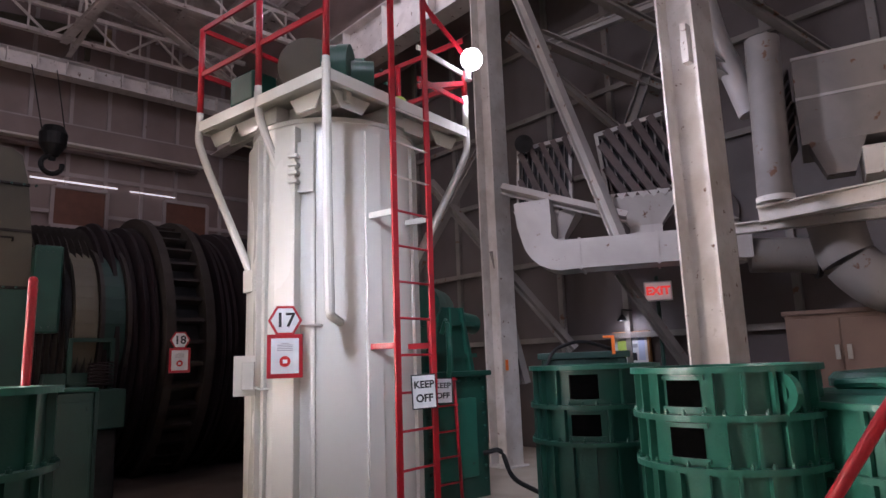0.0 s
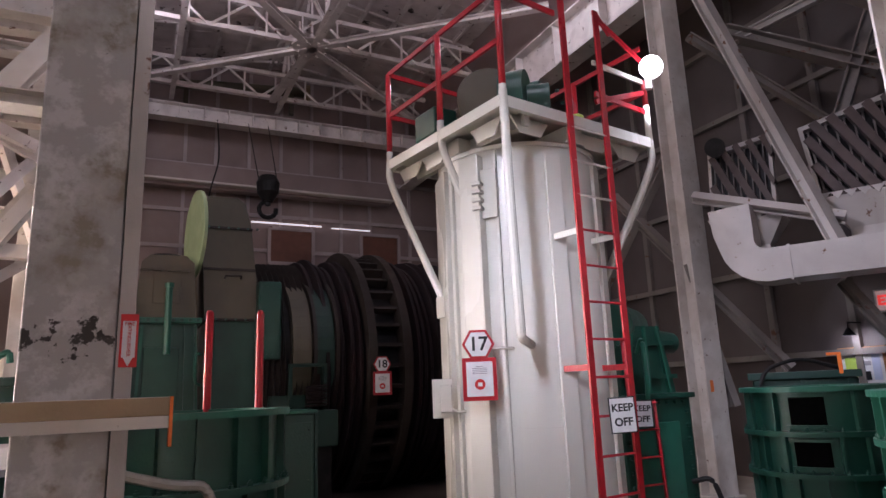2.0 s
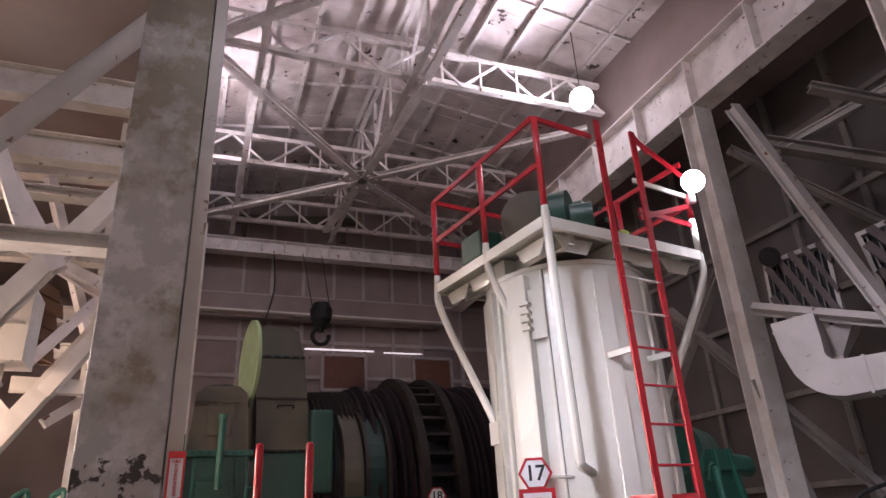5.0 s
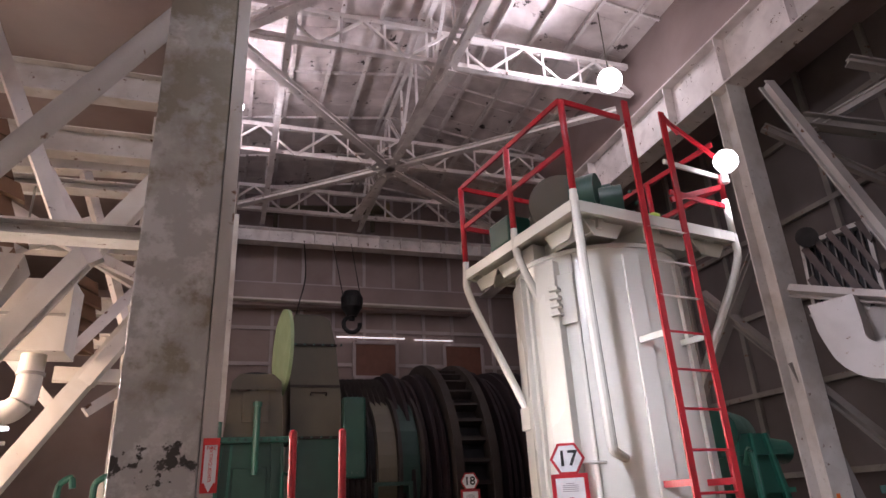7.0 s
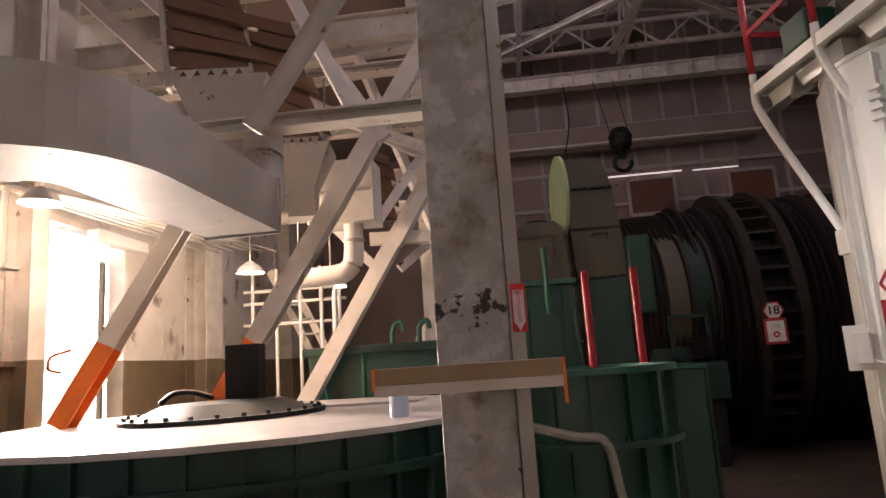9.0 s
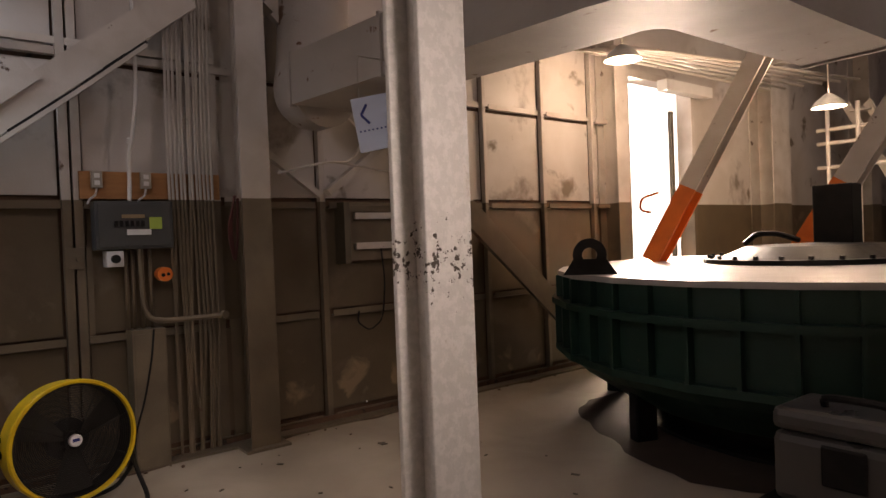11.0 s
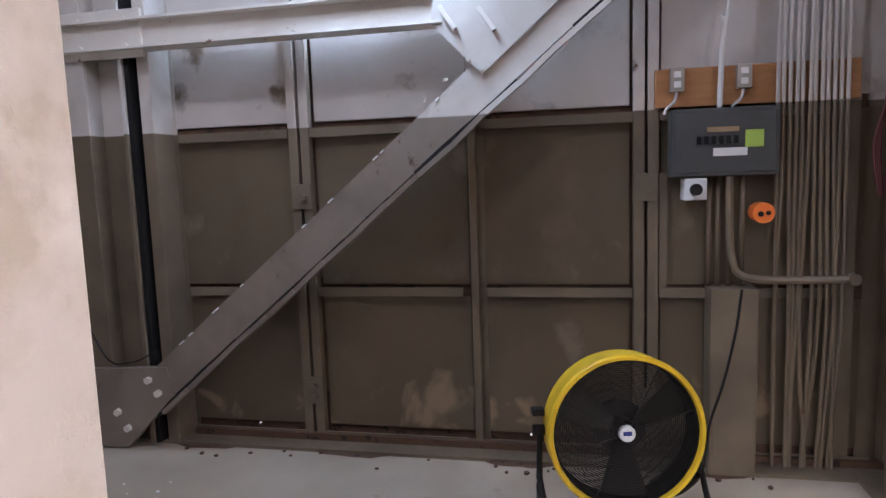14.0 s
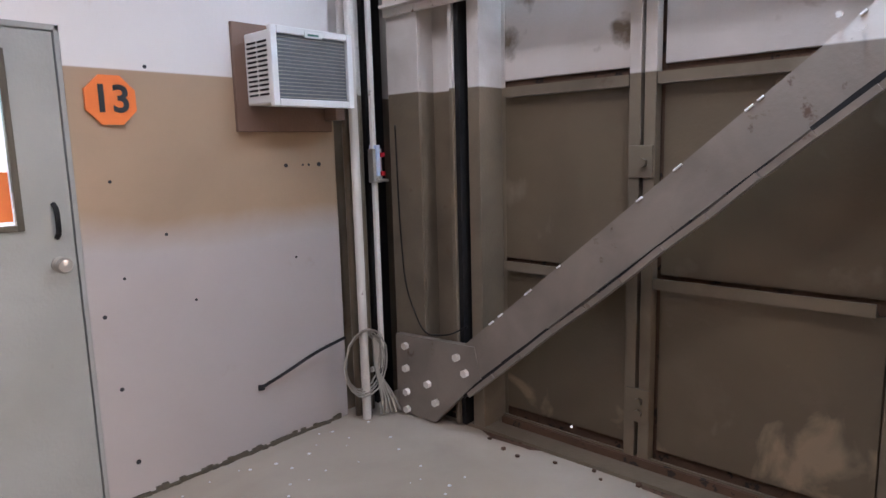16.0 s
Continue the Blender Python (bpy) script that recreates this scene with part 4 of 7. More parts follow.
box(bm, -.80, -.52, .25, .62, PZ + .13, PZ + .42, .02)
part("bed", bm, GREEN, win)
bm = bm_new()
tube(bm, smooth_line([(.3, -.5, PZ), (.3, -.5, PZ + .2), (.4, -.55, PZ + .25), (.45, -.6, PZ + .02)]), .05, 10)
one("green_hose_end", bm, LIMEG, "pale green hose end on the platform", "hose").matrix_world = TM
# flood lamp
fl = thing("flood_lamp", "bright round flood lamp on a white post", "lamp")
bm = bm_new()
bmesh.ops.create_uvsphere(bm, u_segments=20, v_segments=12, radius=.115, matrix=Matrix.Translation((6.07, 4.40, 4.66)))
for f in bm.faces:
    f.smooth = True
bulb = part("lamp_globe", bm, GLOWW, fl)
bulb.visible_shadow = False
bm = bm_new()
cyl(bm, (6.07, 4.46, 4.45), (6.07, 4.46, 4.62), .035, 12)
part("lamp_neck", bm, WHITE, fl)
hb = thing("high_bay_lamp", "bright high-bay lamp hanging from the roof truss", "lamp")
bm = bm_new()
bmesh.ops.create_uvsphere(bm, u_segments=20, v_segments=12, radius=.23, matrix=Matrix.Translation((8.03, 8.58, 9.02)))
for f in bm.faces:
    f.smooth = True
b2 = part("lamp_globe", bm, GLOWW, hb)
b2.visible_shadow = False
bm = bm_new()
cyl(bm, (8.03, 8.58, 9.2), (8.03, 8.58, 10.78), .012, 8)
part("hanger", bm, BROWNC, hb)
# body of the added roof lamp, out of view behind the peeling column
gl = thing("hidden_girder_lamp", "unseen round lamp added on the crane girder", "lamp")
bm = bm_new()
bmesh.ops.create_uvsphere(bm, u_segments=16, v_segments=10, radius=.12, matrix=Matrix.Translation((1.36, 11.2, 9.12)))
part("lamp_globe", bm, GLOWW, gl).visible_shadow = False
bm = bm_new()
cyl(bm, (1.36, 11.2, 8.75), (1.36, 11.2, 9.02), .03, 10)
part("lamp_neck", bm, WHITE, gl)
# placards


def placard(m, number, card_h=.335, s=1.0):
    c = thing("placard", "framed exhibit card with a hexagonal number plate", "placard", "numbered placards", m)
    bm = bm_new()
    lathe(bm, [(0, 0), (.135, 0), (.135, .012), (0, .012)], (0, 0, .11), (0, -1, 0), 6, 0, 360, False)
    part("hexagon_rim", bm, RED, c)
    bm = bm_new()
    lathe(bm, [(0, .012), (.112, .012), (.112, .016), (0, .016)], (0, 0, .11), (0, -1, 0), 6, 0, 360, False)
    part("hexagon_face", bm, PAPER, c)
    words("number", number, .16, m @ pose(0, -.019, .108, 90, 0, 0), INK, c, .001, .0032)
    part("card_frame", box(bm_new(), -.14, .14, -.016, 0, -card_h - .01, 0, .004), RED, c)
    part("card", box(bm_new(), -.108, .108, -.021, -.016, -card_h + .025, -.032), PAPER, c)
    bm = bm_new()
    for i in range(5):
        box(bm, -.06 if i else -.03, .06 if i else .03, -.0235, -.0205, -.075 - i * .014, -.069 - i * .014)
    part("text_bars", bm, INKG, c)
    bm = bm_new()
    lathe(bm, [(0, .021), (.043, .021), (.043, .024), (0, .024)], (0, 0, -.215), (0, -1, 0), 24, smooth=False)
    part("round_mark", bm, REDINK, c)
    bm = bm_new()
    box(bm, -.018, .018, -.0265, -.0235, -.23, -.20)
    part("mark_centre", bm, PAPER, c)
    return c


pl17 = placard(Matrix.Translation((4.13, 4.73, 1.835)) @ Matrix.Rotation(radians(-26), 4, 'Z'), "17")
bm = bm_new()
tube(bm, [(0.08, .0, .08), (.42, .16, .07)], .012, 8)
part("placard_arm", bm, TANKW, pl17)
pl18 = placard(Matrix.Translation((5.0, 9.36, 1.90)) @ Matrix.Rotation(radians(-20), 4, 'Z'), "18")
bm = bm_new()
tube(bm, [(0, 0, .08), (.05, .17, .08)], .012, 8)
tube(bm, [(0, 0, -.25), (.05, .17, -.25)], .012, 8)
part("placard_arm", bm, BLACK, pl18)
sw = thing("tank_switch_box", "cream switch box with a side lever on the tank", "switch box")
SM = Matrix.Translation((4.005, 5.18, 0)) @ Matrix.Rotation(radians(-28), 4, 'Z')
sw.matrix_world = SM
part("back_plate", box(bm_new(), -.09, .09, -.01, .02, 1.35, 1.68, .004), TANKW, sw)
part("cover", box(bm_new(), -.02, .08, -.10, -.01, 1.40, 1.63, .01), TANKW, sw)
bm = bm_new()
tube(bm, [(.06, -.06, 1.43), (.14, -.1, 1.40), (.2, -.1, 1.405)], .012, 8)
part("lever", bm, TANKW, sw)


def keep_off(m):
    c = thing("warning_sign", "white KEEP OFF sign with black lettering", "sign", "keep off signs", m)
    part("sign_plate", box(bm_new(), -.108, .108, -.006, 0, -.14, .14, .003), INK, c)
    part("sign_face", box(bm_new(), -.098, .098, -.010, -.006, -.130, .130), PAPER, c)
    words("sign_lettering", "KEEP", .082, m @ pose(0, -.011, .055, 90, 0, 0), INK, c, .001, .0022)
    words("sign_lettering", "OFF", .085, m @ pose(0, -.011, -.055, 90, 0, 0), INK, c, .001, .003)


keep_off(TM @ Matrix.Translation((-.06, LY - .10, 1.34)) @ Matrix.Rotation(radians(-30), 4, 'Z') @ Matrix.Rotation(radians(-2), 4, 'Y'))
keep_off(Matrix.Translation((6.50, 5.50, 1.26)) @ Matrix.Rotation(radians(-38), 4, 'Z'))

# ---- winding hoist ----
HY, HZ = 11.6, 2.0
hoist = thing("winding_hoist", "huge dark winding hoist with rope-wrapped drum and green gear case", "hoist")
prof = [(1.0, 3.3)]
x = 3.3
bm = bm_new()
pr = [(0, 3.2), (1.72, 3.2)]
x = 3.25
while x < 4.3:
    pr += [(1.80, x), (1.88, x + .035), (1.80, x + .07)]
    x += .085
pr += [(0, 4.4)]
lathe(bm, pr, (0, HY, HZ), (1, 0, 0), 56)
part("small_rope_drum", bm, HOISTR, hoist)
for xa, xb, ra in ((4.05, 4.85, 1.93), (5.55, 7.3, 1.98)):
    bm = bm_new()
    pr = [(0, xa)]
    n = int((xb - xa) / .12)
    for i in range(n):
        xx = xa + i * (xb - xa) / n
        rr = ra + .06 * math.sin(i * 1.7)
        pr += [(rr - .06, xx), (rr, xx + .03), (rr, xx + .08), (rr - .06, xx + .11)]
    pr += [(0, xb)]
    lathe(bm, pr, (0, HY, HZ), (1, 0, 0), 64)
    part("rope_wrap", bm, DARKR, hoist)
for xa in (4.85, 5.42):
    bm = bm_new()
    lathe(bm, [(1.75, xa), (2.14, xa), (2.14, xa + .13), (1.75, xa + .13)], (0, HY, HZ), (1, 0, 0), 64)
    part("brake_rim", bm, HOISTR, hoist)
bm = bm_new()
lathe(bm, [(0, 4.95), (1.86, 4.95), (1.86, 5.45), (0, 5.45)], (0, HY, HZ), (1, 0, 0), 48)
part("brake_core", bm, BLACK, hoist)
for k in range(40):
    a = k * 2 * math.pi / 40
    bm = bm_new()
    c, s = math.cos(a), math.sin(a)
    prism(bm, rect(.05, .16), (4.96, HY + 1.98 * c, HZ + 1.98 * s), (5.44, HY + 1.98 * c, HZ + 1.98 * s), (0, c, s))
    part("rim_crossbar", bm, HOISTR, hoist)
for xa, w, ra, mt in ((3.60, .10, 1.02, BLACK), (3.72, .28, 1.14, BROWNC), (4.02, .05, 1.2, HOISTR), (4.08, .26, 1.16, GREEND), (4.36, .05, 1.22, HOISTR)):
    bm = bm_new()
    lathe(bm, [(0, xa), (ra, xa), (ra, xa + w), (0, xa + w)], (0, HY - .82, 2.25), (1, 0, 0), 40)
    part("coupling_ring", bm, mt, hoist)
for z in (1.42, 2.0):
    part("brake_frame", box(bm_new(), 3.64, 4.2, 9.55, 9.62, z, z + .05), GREEND, hoist)
for xx in (3.64, 4.15):
    part("brake_post", box(bm_new(), xx, xx + .05, 9.55, 9.62, .4, 2.0), GREEND, hoist)
gear = thing("gear_case", "green gear case with a brown hood and pale disc", "gear case")
bm = bm_new()
prism(bm, [(-.55, 0), (.55, 0), (.41, 2.64), (-.40, 2.64)], (1.95, 9.6, 0), (1.95, 10.8, 0))
part("lower_case", bm, GREEN, gear)
part("split_flange", box(bm_new(), 1.48, 2.42, 9.52, 10.85, 2.62, 2.70, .01), GREENL, gear)
bm = bm_new()
prism(bm, [(-.40, 0), (.40, 0), (.33, .80), (.22, .90), (-.24, .90), (-.35, .80)], (1.95, 9.62, 2.68), (1.95, 10.7, 2.68))
part("upper_hood", bm, BROWNC, gear)
bm = bm_new()
for x in (1.74, 2.1):
    tube(bm, [(x - .13, 9.60, 3.35), (x - .13, 9.56, 3.35), (x + .13, 9.56, 3.35), (x + .13, 9.6, 3.35)], .012, 6)
part("lift_handle", bm, BROWNC, gear)
bm = bm_new()
tube(bm, [(1.52, 9.5, .3), (1.50, 9.5, 2.0), (1.50, 9.5, 2.9)], .03, 8)
tube(bm, [(1.98, 9.48, 2.2), (1.98, 9.46, 3.1)], .045, 8)
tube(bm, [(1.98, 9.46, 3.1), (1.98, 9.46, 3.16)], .06, 8)
part("oil_pipe", bm, GREENL, gear)
for xx in (1.44, 1.60, 2.28, 2.44):
    bm = bm_new()
    prism(bm, rect(.035, .05), (xx, 9.57, .05), (1.95 + (xx - 1.95) * .80, 9.57, 2.6), (0, 1, 0))
    part("case_rib", bm, GREENL if xx in (1.44, 1.60) else GREEN, gear)
part("case_door", box(bm_new(), 1.70, 2.15, 9.575, 9.60, .9, 2.3, .01), GREEN, gear)
part("hood_panel", box(bm_new(), 1.78, 2.14, 9.60, 9.615, 2.9, 3.36, .004), BROWNC, gear)
for xx, zz in ((1.52, 2.35), (1.48, 1.75), (2.45, 2.2)):
    bm = bm_new()
    tube(bm, smooth_line([(xx - .02, 9.62, zz), (xx - .10, 9.5, zz + .02), (xx - .10, 9.5, zz - .38), (xx - .02, 9.6, zz - .42)], 4), .022, 8)
    part("oil_line", bm, GREENL, gear)
bm = bm_new()
cyl(bm, (1.42, 9.55, 2.72), (1.42, 9.55, 3.0), .05, 12)
cyl(bm, (1.36, 9.6, 2.35), (1.50, 9.6, 2.35), .10, 16)
part("oil_filter", bm, GREENL, gear)
bm = bm_new()
lathe(bm, [(0, 3.56), (.30, 3.56), (.22, 3.64), (0, 3.66)], (1.95, 10.0, 0), n=24)
part("hood_cap", bm, BLACK, gear)
bolts(gear, [(3.27 + .08 * i, 9.69, z) for i in range(4) for z in (2.2, 3.2)] + [(2.5 + .14 * i, 9.885, z) for i in range(6) for z in (2.72, 4.1)], (0, -1, 0), .018, .02, GREEN)
bolts(gear, [(1.53 + .105 * i, 9.52, 2.66) for i in range(9)], (0, -1, 0), .025, .03, GREEN)
bm = bm_new()
lathe(bm, [(.0, 0), (.66, 0), (.66, .05), (.5, .08), (0, .08)], (2.30, 10.0, 4.0), (1, .13, 0), 48)
part("disc", bm, DISCG, gear)
bm = bm_new()
prism(bm, [(.42, 2.72), (-.37, 2.72), (-.22, 4.1), (-.12, 4.50), (.0, 4.58), (.42, 4.58), (.50, 4.4)], (2.90, 9.9, 0), (2.90, 11.2, 0))
part("brown_hood", bm, BROWNC, gear, "tall brown sheet hood")
bm = bm_new()
prism(bm, [(-.42, 0), (.40, 0), (.38, 2.70), (-.42, 2.70)], (2.90, 9.92, 0), (2.90, 11.2, 0))
part("lower_guard", bm, GREEN, gear, "dark green lower guard")
for z, xa, xb in ((3.45, 2.44, 3.19), (4.08, 2.42, 3.13), (2.70, 2.46, 3.30)):
    part("hood_strap", box(bm_new(), xa, xb, 9.88, 9.9, z, z + .035), HOISTR, gear)
for z in (.9, 1.4):
    part("guard_ledge", box(bm_new(), 2.5, 3.28, 9.89, 9.92, z, z + .05), GREEND, gear)
bm = bm_new()
tube(bm, [(2.75, 9.88, 3.33), (2.75, 9.82, 3.36), (2.98, 9.82, 3.36), (2.98, 9.88, 3.33)], .014, 6)
part("hood_handle", bm, HOISTR, gear)
part("green_block", box(bm_new(), 3.21, 3.55, 9.7, 10.4, 2.12, 3.28, .03), GREEN, gear)
bm = bm_new()
prism(bm, [(-.3, 0), (.42, 0), (.2, 1.6), (-.3, 1.6)], (3.6, 9.6, 0), (3.6, 10.5, 0))
part("bearing_pedestal", bm, GREEND, gear)
part("foot_block", box(bm_new(), 3.80, 4.27, 9.2, 9.7, .88, 1.38, .02), GREEND, gear)
bm = bm_new()
tube(bm, [(4.0 + .145 * math.cos(k * .5), 9.4 + .145 * math.sin(k * .5), 1.42 + k * .0035) for k in range(90)], .013, 6)
part("spring", bm, DARKR, gear)
part("leg_block", box(bm_new(), 3.85, 4.2, 9.3, 9.65, 0, .88, .02), BLACK, gear)
for x, y in ((2.09, 5.36), (2.47, 5.31)):
    bm = bm_new()
    tube(bm, [(x, y, 0), (x, y, 2.24)], .031, 12)
    bmesh.ops.create_uvsphere(bm, u_segments=12, v_segments=6, radius=.032, matrix=Matrix.Translation((x, y, 2.24)))
    one("guard_post", bm, RED, "upright glossy red pipe guard post", "post", "red guard posts")
# hook
hk = thing("crane_hook", "black crane hook block hanging on wire ropes", "hook")
HP = Vector((4.36, 15.4, 6.55))
bm = bm_new()
lathe(bm, [(0, -.32), (.12, -.32), (.26, -.1), (.28, .15), (.2, .32), (0, .35)], HP, (0, 0, 1), 20)
part("hook_block", bm, BLACK, hk)
bm = bm_new()
tube(bm, [HP + Vector((.2 * math.sin(a), 0, -.52 - .2 * math.cos(a))) for a in [radians(d) for d in range(-170, 115, 15)]], .055, 8)
cyl(bm, HP + Vector((0, 0, -.42)), HP + Vector((0, 0, -.25)), .07, 10)
part("hook", bm, BLACK, hk)
for dx in (-.22, .22):
    bm = bm_new()
    tube(bm, [HP + Vector((dx, 0, .2)), HP + Vector((dx * 1.2, 1.58, 2.3))], .012, 6)
    part("wire_rope", bm, BLACK, hk)
bm = bm_new()
tube(bm, smooth_line([(3.3, 17.0, 8.85), (3.35, 16.6, 7.6), (3.1, 16.4, 6.6), (3.0, 16, 5.6)]), .018, 6)
one("hanging_cable", bm, BLACK, "thin dark cable hanging from the crane", "cable")


# ---- green casings ----
def ribbed_casing(name, x, y, r, rings, z_low, label, windows=(), ribs=18, ear=None, face=0.0, mt=GREEN, legs=0):
    c = thing(name, label, "casing", "green turbine casings", Matrix.Translation((x, y, 0)) @ Matrix.Rotation(radians(face), 4, 'Z'))
    top = rings[0]
    bm = bm_new()
    lathe(bm, [(r - .03, z_low), (r, z_low), (r, top - .01), (r - .03, top - .01)], n=64)
    for f in bm.faces:
        f.smooth = abs(f.normal.z) < .3
    part("shell", bm, mt, c)
    bm = bm_new()
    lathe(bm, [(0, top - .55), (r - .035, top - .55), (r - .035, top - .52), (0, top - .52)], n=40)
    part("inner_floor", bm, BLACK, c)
    for i, z in enumerate(rings):
        bm = bm_new()
        lathe(bm, [(r - .02, z - .028), (r + .075, z - .028), (r + .075, z + .012), (r - .02, z + .012)], n=64)
        part("flange", bm, GREENL if i == 0 else mt, c)
        if i:
            base = None
            for k in range(30):
                a = 2 * math.pi * k / 30
                p = Vector(((r + .048) * math.cos(a), (r + .048) * math.sin(a), z + .012))
                if base is None:
                    b_ = bm_new()
                    cyl(b_, (0, 0, 0), (0, 0, .02), .018, 6)
                    cyl(b_, (0, 0, .02), (0, 0, .034), .010, 6)
                    base = part("bolt", b_, mt, c)
                    base.location = p
                else:
                    o = base.copy()
                    scene.collection.objects.link(o)
                    o.location = p
    zs = list(rings) + [z_low]
    for i in range(len(zs) - 1):
        for k in range(ribs):
            a = 2 * math.pi * (k + .3 * i) / ribs
            if any(abs((math.degrees(a) - wa + 180) % 360 - 180) < ww for wa, ww, wi in windows if wi == i):
                continue
            b_ = bm_new()
            m = Matrix.Rotation(a, 4, 'Z')
            box(b_, r - .01, r + .05, -.011, .011, zs[i + 1] + .012, zs[i] - .028, 0, m)
            part("rib", b_, mt, c)
    # shell stays closed; a black sheet paints the dark inside of each window
    for wa, ww, wi in windows:
        z0, z1 = zs[wi + 1] + .06, zs[wi] - .07
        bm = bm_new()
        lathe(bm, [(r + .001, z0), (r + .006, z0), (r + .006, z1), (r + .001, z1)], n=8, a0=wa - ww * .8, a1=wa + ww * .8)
        part("opening_shade", bm, DARKV, c, "black sheet for the unlit inside of an access window")
        bm = bm_new()
        lathe(bm, [(r, z0 - .03), (r + .02, z0 - .03), (r + .02, z0), (r, z0)], n=8, a0=wa - ww, a1=wa + ww)
        part("opening_rim", bm, mt, c)
        bm = bm_new()
        lathe(bm, [(r, z1), (r + .02, z1), (r + .02, z1 + .03), (r, z1 + .03)], n=8, a0=wa - ww, a1=wa + ww)
        part("opening_rim", bm, mt, c)
    if ear is not None:
        bm = bm_new()
        m = Matrix.Rotation(radians(ear), 4, 'Z') @ Matrix.Translation((r + .05, 0, rings[0] - .16))
        lathe(bm, [(.05, -.02), (.12, -.02), (.12, .02), (.05, .02)], (0, 0, 0), (0, 1, 0), 20)
        box(bm, -.06, .03, -.02, .02, -.14, .14)
        bmesh.ops.transform(bm, matrix=m, verts=bm.verts[:])
        part("lifting_ear", bm, GREENL, c)
    for k in range(legs):
        a = 2 * math.pi * (k + .5) / legs
        bm = bm_new()
        prism(bm, [(0, 0), (.42, 0), (.42, .03), (.12, .72), (0, .72)], Vector((r * math.cos(a) + .012 * math.sin(a), r * math.sin(a) - .012 * math.cos(a), 0)), Vector((r * math.cos(a) - .012 * math.sin(a), r * math.sin(a) + .012 * math.cos(a), 0)))
        part("foot_gusset", bm, mt, c)
    return c


ribbed_casing("turbine_casing", 6.19, 2.16, .56, [1.47, 1.17, .85, .45], .0, "green ribbed turbine casing with open windows", [(178, 15, 0), (178, 15, 1)], 20, 240, 0, GREENL)
ribbed_casing("turbine_casing", 6.96, 3.80, .55, [1.49, 1.14, .82, .03], .0, "green ribbed turbine casing on flared feet", [(205, 17, 0), (205, 17, 1)], 18, None, 0, GREEN, 10)
ribbed_casing("turbine_casing", 1.93, 4.80, .58, [1.50, 1.05, .5], .0, "green ribbed casing behind the peeling column", [], 16, None, 0, GREEN)
vol = thing("volute_casing", "low green volute casing with bolted flange beside the turbine", "casing")
bm = bm_new()
lathe(bm, [(0, 0), (.95, 0), (.95, 1.24), (.85, 1.28), (0, 1.30)], (7.0, .95, 0), n=48)
part("volute_body", bm, GREENL, vol)
bm = bm_new()
lathe(bm, [(.9, 1.2), (1.02, 1.2), (1.02, 1.24), (.9, 1.24)], (7.0, .95, 0), n=48)
lathe(bm, [(.9, .78), (1.02, .78), (1.02, .82), (.9, .82)], (7.0, .95, 0), n=48)
part("volute_flange", bm, GREENL, vol)
for k in range(18):
    bm = bm_new()
    a = 2 * math.pi * k / 18
    box(bm, .93, .99, -.012, .012, .1, 1.2, 0, Matrix.Translation((7.0, .95, 0)) @ Matrix.Rotation(a, 4, 'Z'))
    part("rib", bm, GREENL, vol)
bm = bm_new()
lathe(bm, [(0, 1.3), (.42, 1.3), (.42, 1.36), (.38, 1.40), (0, 1.43)], (7.15, 1.35, 0), n=32)
part("cover_plate", bm, GREEN, vol)
bm = bm_new()
tube(bm, smooth_line([(6.4, 1.5, 1.34), (6.3, 1.2, 1.36), (6.15, 1.0, 1.30), (6.12, .98, .6)]), .035, 8)
part("drain_pipe", bm, GREENL, vol)
cab = thing("machine_cabinet", "plain green steel cabinet beside the ribbed casing", "cabinet")
part("body", box(bm_new(), 2.46, 2.78, 4.75, 5.3, 0, 1.46, .012), GREEN, cab)
part("top_lip", box(bm_new(), 2.45, 2.79, 4.74, 5.31, 1.46, 1.485, .004), GREENL, cab)
part("front_panel", box(bm_new(), 2.49, 2.75, 4.742, 4.75, .08, 1.40, .003), GREEN, cab)
part("edge_strip", box(bm_new(), 2.765, 2.79, 4.735, 4.75, .02, 1.46, .003), GREEND, cab)
bolts(cab, [(2.51, 4.742, .3 + .35 * i) for i in range(4)] + [(2.73, 4.742, .3 + .35 * i) for i in range(4)], (0, -1, 0), .010, .010, GREEN)
rr = thing("red_handrail", "glossy red sloping pipe handrail", "railing")
for a, b in (((4.35, 1.12, .72), (4.52, .58, 1.60)), ((4.40, 1.0, .55), (4.50, .55, 1.36))):
    bm = bm_new()
    tube(bm, [a, b], .026, 12)
    part("rail_pipe", bm, RED, rr)
bm = bm_new()
tube(bm, [(4.35, 1.12, 0), (4.35, 1.12, .74)], .026, 12)
tube(bm, [(4.53, .55, 0), (4.53, .55, 1.62)], .026, 12)
part("rail_post", bm, RED, rr)

# big flat casing by the doorway
BX, BY, BR = -.95, 5.75, 2.32
big = thing("big_casing", "broad dark green ribbed casing with a dusty grey top", "casing")
bm = bm_new()
lathe(bm, [(0, .22), (BR - .5, .22), (BR - .1, .48), (BR - .02, .60), (BR - .02, 1.21), (0, 1.21)], (BX, BY, 0), n=24, smooth=False)
part("casing_wall", bm, GREEND, big)
bm = bm_new()
lathe(bm, [(0, 1.21), (BR + .01, 1.21), (BR + .01, 1.25), (0, 1.25)], (BX, BY, 0), n=24, smooth=False)
part("top_plate", bm, TOPGREY, big, "dusty grey top plate")
for z, o in ((1.0, .07), (.60, .05)):
    bm = bm_new()
    lathe(bm, [(BR - .05, z - .025), (BR + o, z - .025), (BR + o, z + .025), (BR - .05, z + .025)], (BX, BY, 0), n=24, smooth=False)
    part("flange", bm, GREEND, big)
